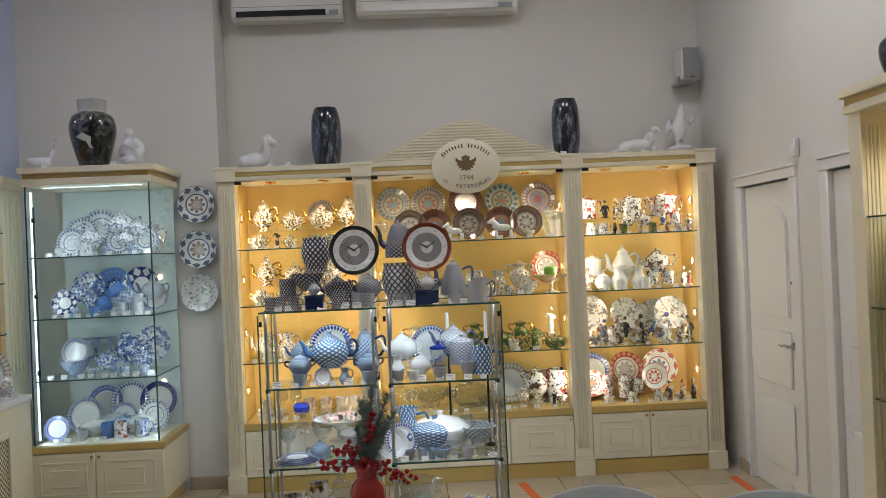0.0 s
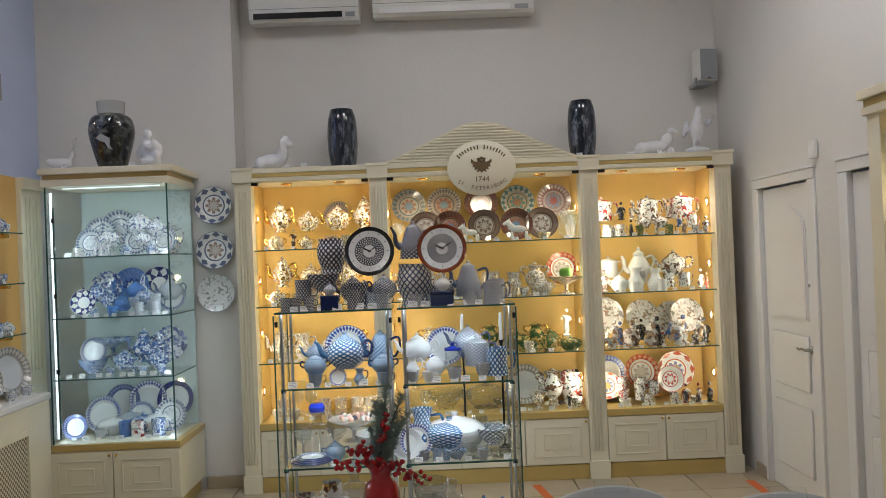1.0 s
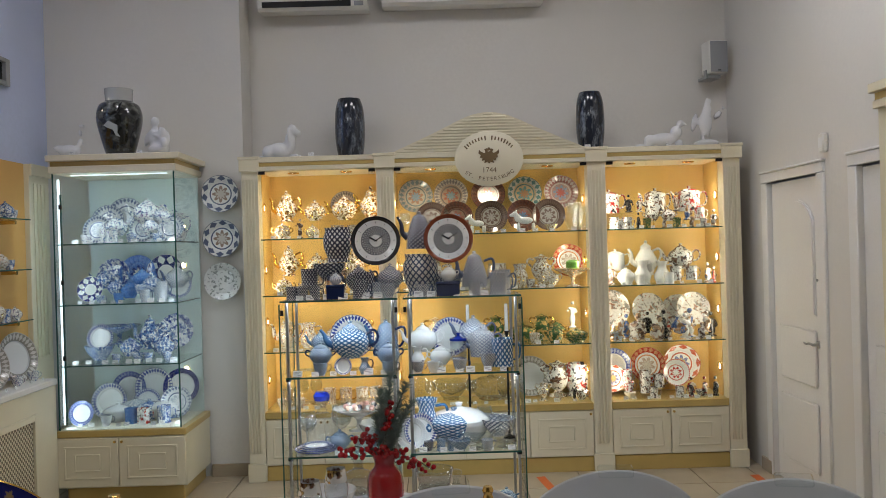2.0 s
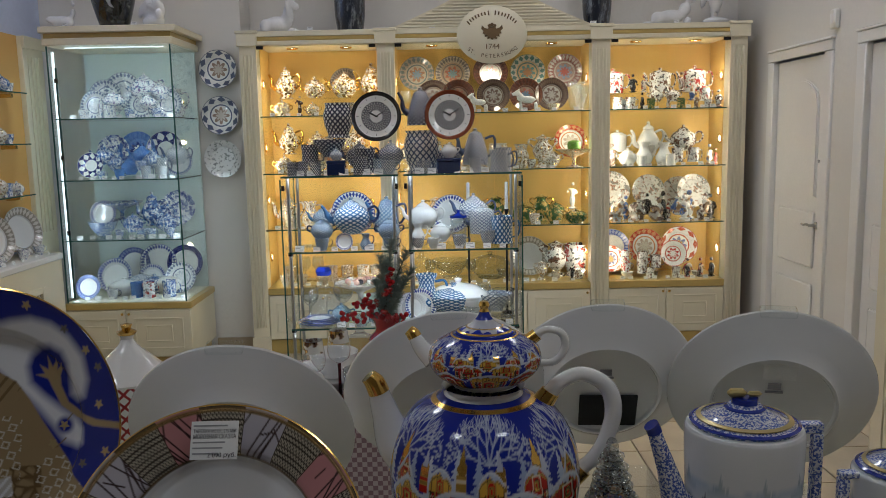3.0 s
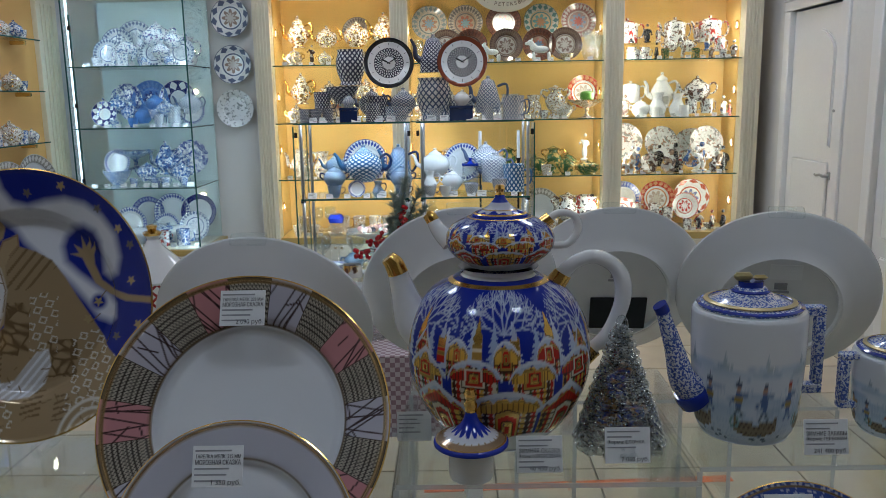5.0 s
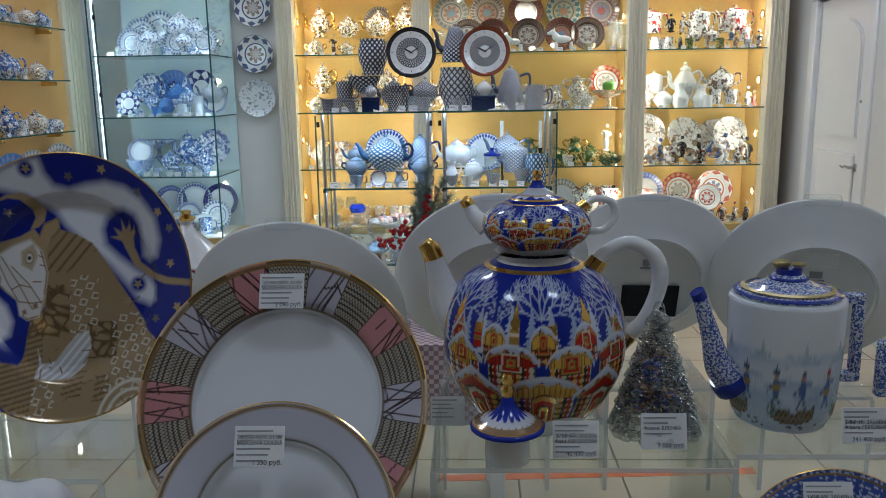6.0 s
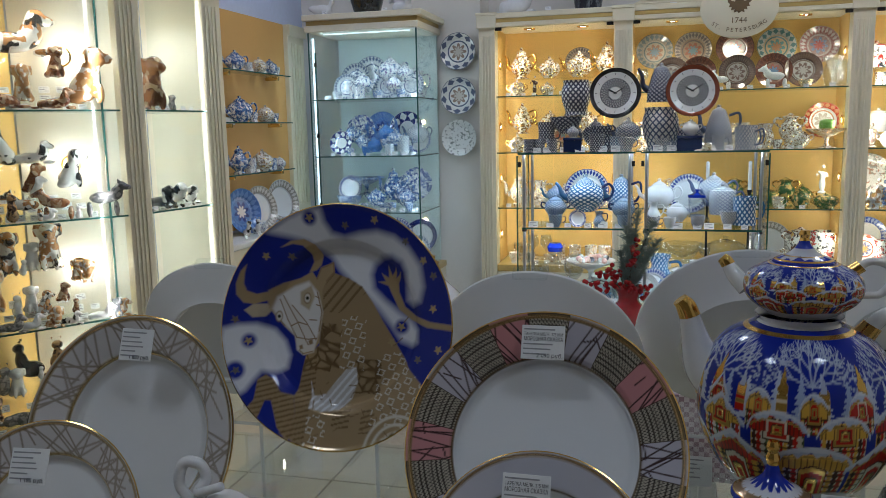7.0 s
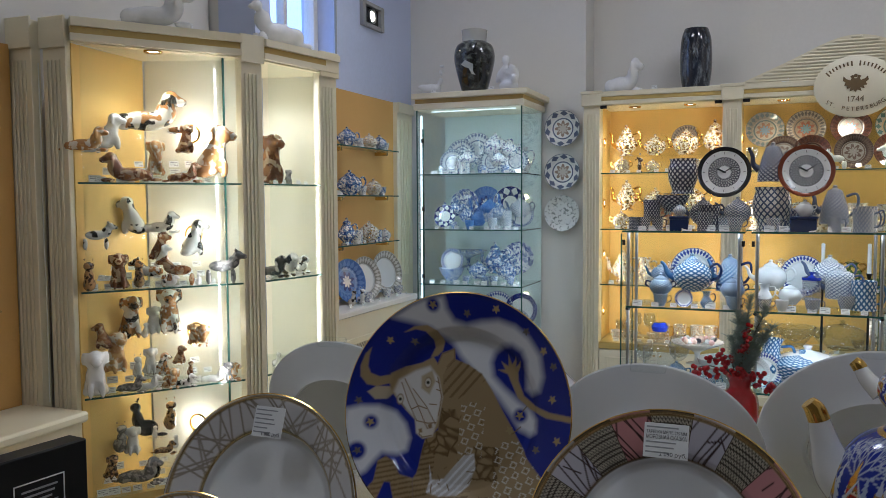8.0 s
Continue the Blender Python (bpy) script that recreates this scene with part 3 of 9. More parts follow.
for z in SHELVES:
    s = part("shelf", boxes(((VX0 + 0.008, VY0 + 0.03, z - 0.008), (VX1 - 0.008, 5.655, z))), SHELF_GLASS, vit, "glass shelf with a green edge", smooth=False)
    part("front_edge", boxes(((VX0 + 0.008, VY0 + 0.0265, z - 0.008), (VX1 - 0.008, VY0 + 0.0295, z))), EDGE, s, smooth=False)
    part("side_edge", boxes(((VX1 - 0.0075, VY0 + 0.03, z - 0.008), (VX1 - 0.0065, 5.655, z))), EDGE, s, smooth=False)
part("cap", boxes(((VX0 - 0.02, VY0 - 0.02, 2.187), (VX1 + 0.02, 5.68, 2.232)), ((VX0 - 0.03, VY0 - 0.04, 2.264), (VX1 + 0.05, 5.69, 2.305)), bevel=0.004), CREAM, vit)
part("frieze", boxes(((VX0 - 0.01, VY0 - 0.01, 2.2325), (VX1 + 0.01, 5.67, 2.2635))), GOLD_TRIM, vit, "ochre frieze strip")
part("light_strip", boxes(((VX0 + 0.012, VY0 + 0.03, 0.52), (VX0 + 0.022, VY0 + 0.05, 2.15))), LAMP_COOL, vit, "cool light strip, lit")
part("top_strip", boxes(((VX0 + 0.10, VY0 + 0.04, 2.172), (VX1 - 0.06, VY0 + 0.05, 2.178))), LAMP_COOL, vit, "cool light strip, lit")
# small glowing rounds in place of the cabinet portholes' reflections in this glass
for z in (0.80, 1.15, 1.55, 1.83):
    porthole(vit, pose(VX1 - 0.12, 5.659, z, 90, 0, 0), radius=0.022)

# glass rack of two open units in front of the wall cabinet
RY0, RY1 = 4.27, 4.66
UNITS = ((-1.155, -0.500), (-0.470, 0.190))
RACK_Z = (0.10, 0.475, 0.92, 1.35)
for u0, u1 in UNITS:
    rack = thing("glass_rack", "open rack of steel posts, glass shelves and glass sides", "display rack", pose(0, 0, 0), "glass racks")
    for x in (u0 + 0.03, u1 - 0.03):
        for y in (RY0 + 0.04, RY1 - 0.04):
            p = part("post", tube(bmesh.new(), [(x, y, 0), (x, y, 0.7), (x, y, 1.345)], 0.009, 10, 1), STEEL, rack, "steel post")
            for z in RACK_Z[:3]:
                part("collar", lathe(bmesh.new(), [(0.0095, -0.025), (0.015, -0.022), (0.015, -0.012), (0.0095, -0.009)], 12, pose(x, y, z)), DARK, p)
    for z in RACK_Z:
        d = 0.0 if z > 1.3 else 0.02
        s = part("shelf", boxes(((u0 + d, RY0 + d, z - 0.008), (u1 - d, RY1 - d, z))), SHELF_GLASS, rack, "glass shelf with a green edge", smooth=False)
        part("front_edge", boxes(((u0 + d, RY0 + d - 0.004, z - 0.009), (u1 - d, RY0 + d - 0.0005, z + 0.001))), EDGE, s, smooth=False)
    outer = u0 if u0 < -1 else u1
    part("side_pane", boxes(((outer - 0.003, RY0 - 0.02, 0.02), (outer + 0.003, RY1, 1.335))), GLASS, rack, "clear glass side", smooth=False)
    for y in (RY0 - 0.024, RY1 + 0.001):
        part("pane_edge", boxes(((outer - 0.004, y, 0.02), (outer + 0.004, y + 0.0035, 1.335))), EDGE, rack, smooth=False)
    for x in (u0 + 0.01, u1 - 0.01):
        part("clip", boxes(((x - 0.008, RY0 - 0.004, 1.27), (x + 0.008, RY0 + 0.012, 1.30)), bevel=0.002), DARK, rack)


# ---------------------------------------------------------------- porcelain
def porcelain(name, color, rough=0.12):
    n = Nodes(name, color, rough, coat=0.4)
    f = n.ramp(n.noise(9, 3), 0.3, 0.7)
    n.color(n.mix(f, color, tuple(c * 0.95 for c in color)))
    return n.mat


WHITE = porcelain("white_porcelain", (0.80, 0.80, 0.80))
BISQUE = porcelain("matt_white_bisque", (0.78, 0.78, 0.80), 0.55)
COBALT = porcelain("cobalt_glaze", (0.012, 0.03, 0.30))
DARK_BLUE = porcelain("dark_blue_glaze", (0.012, 0.026, 0.10))
BLACK_GLAZE = porcelain("black_glaze", (0.015, 0.015, 0.02))
GILT = Nodes("gilding", (0.80, 0.52, 0.14), 0.16, 1.0).mat


def decorated():
    """Painted porcelain: the colour is the decoration's own, its fourth channel the gilding."""
    n = Nodes("hand_painted_porcelain", (0.8, 0.8, 0.8), 0.10, spec=0.42)
    a = n.node("ShaderNodeAttribute")
    a.attribute_name = "decoration"
    n.color(a.outputs["Color"])
    n.put(a.outputs["Alpha"], n.p.inputs["Metallic"])
    n.put(n.math("ADD", n.math("MULTIPLY", a.outputs["Alpha"], 0.14), 0.10), n.p.inputs["Roughness"])
    return n.mat


DECORATED = decorated()


def decorate(me, paint):
    """Stores a decoration on the mesh; paint takes x, y, z arrays and gives n x 4 colours."""
    co = np.empty(len(me.vertices) * 3, np.float32)
    me.vertices.foreach_get("co", co)
    co = co.reshape(-1, 3)
    att = me.color_attributes.new("decoration", "FLOAT_COLOR", "POINT")
    att.data.foreach_set("color", np.ascontiguousarray(paint(co[:, 0], co[:, 1], co[:, 2]), np.float32).ravel())
    return me


def blank(n, color):
    c = np.zeros((n, 4), np.float32)
    c[:, :3] = color
    return c


def lay(c, mask, color, gilt=0.0):
    """Lays a colour over c where mask (0 to 1) says."""
    mask = np.clip(mask, 0, 1)[:, None]
    c[:] = c * (1 - mask) + mask * np.array([*color, gilt], np.float32)


def to_segment(x, y, a, b):
    ax, ay = a
    dx, dy = b[0] - ax, b[1] - ay
    t = np.clip(((x - ax) * dx + (y - ay) * dy) / (dx * dx + dy * dy + 1e-12), 0, 1)
    return np.hypot(x - ax - t * dx, y - ay - t * dy)


def inside(x, y, poly, soft=0.008):
    """1 inside the closed outline, fading over soft at its edge."""
    hit, d = np.zeros(len(x), bool), np.full(len(x), 9.0)
    for a, b in zip(poly, poly[1:] + poly[:1]):
        d = np.minimum(d, to_segment(x, y, a, b))
        if a[1] != b[1]:
            cross = (a[1] > y) != (b[1] > y)
            hit ^= cross & (x < (b[0] - a[0]) * (y - a[1]) / (b[1] - a[1]) + a[0])
    return np.clip(0.5 + np.where(hit, d, -d) / soft, 0, 1)


def disc(x, y, cx, cy, r, soft=0.01):
    return np.clip(0.5 + (r - np.hypot(x - cx, y - cy)) / soft, 0, 1)


def star(x, y, cx, cy, r):
    a, d = np.arctan2(y - cy, x - cx), np.hypot(x - cx, y - cy)
    k = np.abs(((a * 5 / math.tau + 0.25) % 1) * 2 - 1)
    return np.clip(0.5 + (r * (0.42 + 0.58 * k ** 1.4) - d) / 0.008, 0, 1)


def plate_profile(R, dense=0):
    """Front from the centre out, round the lip and back under to the foot ring."""
    front = [(0, 0.004), (0.60, 0.004), (0.65, 0.006), (0.68, 0.012), (0.72, 0.017), (0.97, 0.029)]
    if dense:
        pts = []
        for i in range(dense + 1):
            r = 0.97 * i / dense
            for (r0, z0), (r1, z1) in zip(front, front[1:]):
                if r <= r1:
                    pts.append((r, z0 + (z1 - z0) * (r - r0) / (r1 - r0)))
                    break
        front = pts
    back = [(0.99, 0.031), (1.0, 0.030), (0.995, 0.027), (0.95, 0.0225), (0.72, 0.009), (0.63, 0.0), (0.60, -0.004), (0.575, -0.004), (0.56, 0.0005), (0, 0.0005)]
    k = R / 0.135
    return [(r * R, z * k) for r, z in front] + [(r * R, z * k) for r, z in back]


def stand_plate(x, y, z, lean, yaw=0.0, spin=0.0):
    """A plate's pose, its centre at x, y, z, its face to -y, its top leaning back by lean."""
    return pose(x, y, z, 0, 0, yaw) @ pose(0, 0, 0, 90 - lean, 0, 0) @ pose(0, 0, 0, 0, 0, spin)


def painted_plate(label, R, paint, m, radial=80, around=420, group="plates on the front table"):
    me = finish(lathe(bmesh.new(), plate_profile(R, radial), around), "plate", DECORATED)
    decorate(me, lambda x, y, z: paint(x / R, y / R))
    ob = thing("decorative_plate", label, "plate", m, group)
    part("dish", me, None, ob)
    part("gilt_lip", lathe(bmesh.new(), [(R * 0.993, R * 0.2285), (R * 1.003, R * 0.2235), (R * 0.997, R * 0.205), (R * 0.99, R * 0.21)], 96), GILT, ob, "thin gilded lip")
    return ob


BULL_BLUE, TAN = (0.012, 0.022, 0.24), (0.36, 0.26, 0.14)


def outline_of(*points):
    """Drawing coordinates to the plate's, the rim at 1."""
    return [((px - 415) / 394, (447 - py) / 430) for px, py in points]


def cells(x, y, seed, n, lo, hi):
    """How near each place lies to the joint between two random cells."""
    rnd = random.Random(seed)
    d1, d2 = np.full(len(x), 9.0), np.full(len(x), 9.0)
    for _ in range(n):
        d = np.hypot(x - rnd.uniform(lo[0], hi[0]), y - rnd.uniform(lo[1], hi[1]))
        d2 = np.minimum(d2, np.maximum(d, d1))
        d1 = np.minimum(d1, d)
    return d2 - d1


def bull_paint(x, y):
    c = blank(len(x), BULL_BLUE)
    white, line = (0.70, 0.71, 0.75), (0.24, 0.16, 0.09)

    def fill(points, color, gilt=0.0, soft=0.012):
        m = inside(x, y, outline_of(*points), soft)
        lay(c, m, color, gilt)
        return m

    def stroke(color, width, *points):
        q = outline_of(*points)
        for a, b in zip(q, q[1:]):
            lay(c, np.clip(1.5 - to_segment(x, y, a, b) / width, 0, 1), color)

    fill([(165, 122), (230, 70), (290, 40), (345, 35), (355, 80), (380, 120), (425, 133), (480, 118), (540, 112), (600, 130), (650, 170), (690, 230), (702, 300), (690, 350), (660, 362), (640, 345), (638, 300), (640, 250), (625, 215), (590, 195), (550, 198), (520, 225), (510, 260), (520, 310), (560, 350), (610, 390), (655, 420), (680, 450), (682, 490), (660, 503), (625, 490), (590, 440), (540, 380), (490, 330), (440, 285), (400, 245), (370, 200), (330, 175), (300, 150), (240, 135)], white, soft=0.07)
    fill([(25, 475), (70, 458), (130, 452), (180, 470), (220, 510), (240, 560), (232, 605), (205, 622), (160, 620), (140, 650), (118, 690), (100, 705), (60, 650), (35, 580), (22, 520)], white, soft=0.06)
    for px, py, r in ((307, 68, 23), (110, 514, 23), (78, 622, 30), (622, 440, 23)):
        u, v = outline_of((px, py))[0]
        lay(c, disc(x, y, u, v, r / 400, 0.04), BULL_BLUE)
    body = fill([(370, 255), (430, 275), (480, 305), (520, 360), (555, 420), (600, 490), (650, 570), (710, 630), (760, 680), (640, 830), (540, 880), (430, 890), (340, 890), (280, 840), (290, 760), (275, 700), (285, 620), (295, 560), (340, 520), (345, 440), (320, 350), (320, 280)], TAN, 0.22)
    body = np.maximum(body, fill([(110, 790), (150, 720), (152, 650), (175, 632), (200, 645), (230, 690), (275, 700), (290, 760), (285, 860), (240, 810), (205, 720), (185, 720), (165, 810)], TAN, 0.22))
    # the coat: broad stripes on the neck, cracked cells, then squares with light borders
    px, py = 415 + x * 394, 447 - y * 430
    light, dark = (0.56, 0.52, 0.44), (0.17, 0.11, 0.05)
    neck = body * (py < 400) * (px > 345) * (px - 345 + 1.2 * (py - 400) < 60)
    lay(c, neck * (np.abs((px * 0.03 + py * 0.022) % 1 - 0.5) > 0.34) * 0.8, dark, 0.2)
    crack = body * (((px < 415) & (py > 440) & (py < 610)) | ((px > 470) & (px < 560) & (py > 560) & (py < 680)))
    lay(c, crack * np.clip(1.4 - cells(x, y, 4, 90, (-0.35, -0.6), (0.4, 0.05)) / 0.016, 0, 1), dark, 0.3)
    qx, qy = (px + 0.35 * py) / 28, (py - 0.20 * px) / 28
    cell = np.maximum(np.abs(qx % 1 - 0.5), np.abs(qy % 1 - 0.5))
    odd = (np.floor(qx) + np.floor(qy)) % 2 == 0
    squares = body * odd * (((px > 415) & (px < 500) & (py > 410) & (py < 600)) | ((px > 545) & (py > 530) & (py < 780)) | ((px > 330) & (px < 400) & (py > 760)))
    lay(c, squares * (cell > 0.26) * (cell < 0.42), light, 0.1)
    lay(c, squares * (cell < 0.10), dark)
    hatch = body * (((px < 335) & (py > 560)) | ((px > 415) & (px < 475) & (py > 720) & (py < 800)) | ((px > 515) & (px < 560) & (py > 730) & (py < 810)) | ((px < 280) & (py > 690)))
    lay(c, hatch * (np.abs((px * 0.018 + py * 0.055) % 1 - 0.5) > 0.30) * 0.85, dark, 0.2)
    for r in (60, 85, 110):
        u, v = outline_of((650, 860))[0]
        lay(c, body * np.clip(1.5 - np.abs(np.hypot(x - u, y - v) - r / 400) / 0.012, 0, 1), light)
    fish = fill([(440, 600), (475, 590), (482, 640), (465, 700), (430, 740), (375, 750), (330, 740), (320, 650), (335, 700), (375, 690), (410, 640)], (0.46, 0.44, 0.42))
    lay(c, fish * (np.abs((px * 0.04 + py * 0.03) % 1 - 0.5) < 0.2), (0.66, 0.67, 0.70))
    for k in range(26):
        rnd = random.Random(k)
        a = (rnd.uniform(300, 640), rnd.uniform(420, 840))
        stroke(dark, 0.004, a, (a[0] + rnd.uniform(-28, 28), a[1] + rnd.uniform(-28, 28)))
    # head
    horn = (0.42, 0.31, 0.17)
    fill([(95, 240), (75, 265), (60, 310), (62, 350), (85, 378), (120, 382), (160, 365), (160, 335), (125, 345), (95, 335), (85, 310), (88, 270)], horn, 0.2)
    fill([(205, 175), (240, 150), (285, 142), (320, 160), (338, 195), (332, 230), (315, 250), (290, 258), (305, 220), (300, 190), (280, 165), (245, 160)], horn, 0.2)
    fill([(88, 405), (115, 382), (155, 378), (168, 395), (150, 425), (115, 430)], (0.50, 0.42, 0.30), 0.1)
    fill([(160, 330), (200, 300), (260, 280), (300, 255), (318, 280), (330, 240), (375, 218), (380, 255), (355, 290), (340, 320), (345, 440), (340, 510), (320, 540), (290, 558), (265, 540), (250, 490), (215, 460), (185, 430), (160, 400), (155, 360)], horn, 0.18)
    stroke(line, 0.006, (318, 282), (332, 242), (374, 222), (378, 254), (352, 288))
    fill([(240, 310), (290, 290), (325, 330), (345, 400), (335, 480), (320, 535), (285, 552), (262, 535), (255, 490), (215, 455), (180, 420), (165, 395), (180, 350)], (0.66, 0.64, 0.62), 0, 0.03)
    fill([(262, 330), (300, 305), (315, 345), (297, 395), (265, 375)], (0.48, 0.39, 0.26), 0.1, 0.02)
    fill([(205, 345), (240, 385), (330, 495), (322, 545), (285, 556), (262, 540), (255, 490), (225, 430), (190, 360)], (0.60, 0.57, 0.53), 0, 0.02)
    for seg in (((200, 345), (258, 440), (300, 520)), ((235, 380), (290, 440), (328, 500)), ((235, 455), (262, 440)), ((262, 440), (292, 448)), ((190, 360), (222, 432), (258, 495)), ((258, 495), (300, 500), (330, 495)), ((270, 540), (285, 552), (318, 542)), ((180, 420), (212, 455)), ((322, 330), (342, 400), (336, 470)), ((318, 345), (330, 350)), ((322, 375), (336, 378)), ((300, 430), (325, 430))):
        stroke(line, 0.0048, *seg)
    fill([(300, 505), (315, 498), (318, 515), (305, 520)], line)
    fill([(268, 525), (280, 520), (284, 535), (272, 538)], line)
    for px_, py_ in ((288, 352), (190, 422)):
        u, v = outline_of((px_, py_))[0]
        lay(c, disc(x, y * 0.7, u, v * 0.7, 0.034), line)
        lay(c, disc(x, y * 0.7, u, v * 0.7, 0.026), (0.62, 0.58, 0.50))
        lay(c, disc(x, y, u, v, 0.015), (0.03, 0.03, 0.02))
    fill([(535, 285), (560, 282), (545, 255), (570, 270), (568, 228), (582, 262), (600, 235), (596, 270), (618, 250), (605, 290), (608, 320), (630, 370), (670, 400), (730, 420), (830, 430), (830, 449), (720, 440), (655, 415), (610, 380), (585, 330), (570, 298)], horn, 0.25)
    for i, (sx, sy) in enumerate(((307, 67), (428, 92), (533, 73), (640, 147), (702, 212), (738, 263), (738, 375), (620, 440), (762, 513), (692, 550), (240, 205), (157, 208), (62, 440), (108, 515), (80, 622), (590, 495))):
        u, v = outline_of((sx, sy))[0]
        lay(c, star(x, y, u, v, 0.036), (0.62, 0.48, 0.24) if i not in (1, 3, 5, 9, 10, 12, 14) else (0.24, 0.22, 0.20), 0.5)
    return c


def chords(seed, n, lo, hi, spread):
    """Random straight lines across the rim between radii lo and hi."""
    rnd, out = random.Random(seed), []
    for _ in range(n):
        a = rnd.uniform(0, math.tau)
        b = a + rnd.uniform(-spread, spread)
        r0, r1 = (lo, hi) if rnd.random() < 0.75 else (rnd.uniform(lo, hi), rnd.uniform(lo, hi))
        out.append(((r0 * math.cos(a), r0 * math.sin(a)), (r1 * math.cos(b), r1 * math.sin(b))))
    return out


def pink_paint(x, y):
    c = blank(len(x), (0.72, 0.73, 0.75))
    r, a = np.hypot(x, y), (np.arctan2(y, x) / math.tau) % 1
    rim = np.clip(0.5 + (r - 0.685) / 0.006, 0, 1)
    seg = np.floor(a * 20).astype(int)
    band = np.array([(0.42, 0.38, 0.30), (0.52, 0.24, 0.25), (0.42, 0.38, 0.30), (0.50, 0.48, 0.55)], np.float32)[seg % 4]
    c[:, :3] = c[:, :3] * (1 - rim[:, None]) + band * rim[:, None]
    net = seg % 2 == 0
    k, h = a * 220, (r - 0.685) / 0.017
    rows = np.maximum(np.abs((h % 1) - 0.5) * 2, np.abs((k + 0.5 * (np.floor(h) % 2)) % 1 - 0.5) * 2)
    lay(c, rim * net * np.clip((rows - 0.62) / 0.2, 0, 1), (0.055, 0.045, 0.04), 0.35)
    crack = np.full(len(x), 9.0)
    for p, q in chords(3, 120, 0.69, 0.97, 0.26):
        crack = np.minimum(crack, to_segment(x, y, p, q))
    lay(c, rim * ~net * np.clip(1.6 - crack / 0.0045, 0, 1), (0.07, 0.04, 0.04), 0.4)
    edge = np.abs((a * 20) % 1 - 0.5) > 0.485
    lay(c, rim * edge, (0.10, 0.07, 0.05), 0.5)
    lay(c, np.clip(1.5 - np.abs(r - 0.682) / 0.006, 0, 1), (0.22, 0.14, 0.06), 0.8)
    lay(c, np.clip(1.5 - np.abs(r - 0.965) / 0.008, 0, 1), (0.55, 0.38, 0.16), 0.9)
    return c


def lattice_paint(x, y):
    c = blank(len(x), (0.72, 0.72, 0.72))
    r = np.hypot(x, y)
    rim = np.clip(0.5 + (r - 0.70) / 0.006, 0, 1)
    lay(c, rim, (0.60, 0.58, 0.58))
    crack = np.full(len(x), 9.0)
    for p, q in chords(8, 84, 0.70, 0.975, 0.46):
        crack = np.minimum(crack, to_segment(x, y, p, q))
    lay(c, rim * np.clip(1.6 - crack / 0.0075, 0, 1), (0.44, 0.38, 0.32), 0.40)
    lay(c, np.clip(1.5 - np.abs(r - 0.695) / 0.008, 0, 1), (0.58, 0.42, 0.14), 0.9)
    lay(c, np.clip(1.5 - np.abs(r - 0.966) / 0.008, 0, 1), (0.58, 0.42, 0.18), 0.9)
    return c


def ringed_paint(x, y):
    c = blank(len(x), (0.70, 0.71, 0.74))
    r = np.hypot(x, y)
    lay(c, np.clip(0.5 + (r - 0.70) / 0.006, 0, 1), (0.58, 0.58, 0.66))
    lay(c, np.clip(1.5 - np.abs(r - 0.70) / 0.008, 0, 1), (0.30, 0.24, 0.16), 0.7)
    lay(c, np.clip(1.5 - np.abs(r - 0.965) / 0.010, 0, 1), (0.55, 0.38, 0.16), 0.9)
    return c


painted_plate("blue plate painted with a golden bull and stars", 0.141, bull_paint, stand_plate(-0.726, 0.541, 1.273, 14.5, 0), 110, 640)
painted_plate("dinner plate with a pink and meshed crackle rim", 0.1375, pink_paint, stand_plate(-0.475, 0.4465, 1.177, 25.4, 0, 9), 90, 900)
painted_plate("smaller white plate with a plain lilac rim", 0.1075, ringed_paint, stand_plate(-0.468, 0.357, 1.098, 26), 60, 160)
painted_plate("dinner plate with a gold crackle lattice rim", 0.130, lattice_paint, stand_plate(-0.916, 0.4125, 1.172, 20, -2), 80, 560)
painted_plate("smaller plate with a gold crackle lattice rim", 0.1075, lattice_paint, stand_plate(-0.954, 0.311, 1.108, 25, 6), 80, 560)



def garland_paint(x, y):
    """A blue flowered rim on white, with gilt lines."""
    c = blank(len(x), (0.72, 0.73, 0.76))
    r, a = np.hypot(x, y), np.arctan2(y, x)
    rim = np.clip(0.5 + (r - 0.66) / 0.006, 0, 1)
    lay(c, rim, (0.06, 0.10, 0.36))
    sprig = np.sin(a * 46 + 6 * np.sin(r * 60)) * np.sin(r * 95 + 3 * np.sin(a * 23))
    lay(c, rim * (sprig > 0.15) * 0.9, (0.62, 0.66, 0.76))
    for k in (0.66, 0.955):
        lay(c, np.clip(1.5 - np.abs(r - k) / 0.010, 0, 1), (0.60, 0.42, 0.16), 0.9)
    return c


painted_plate("low white plate with a blue flowered rim", 0.100, garland_paint, stand_plate(0.035, 0.385, 1.027, 28), 60, 420)

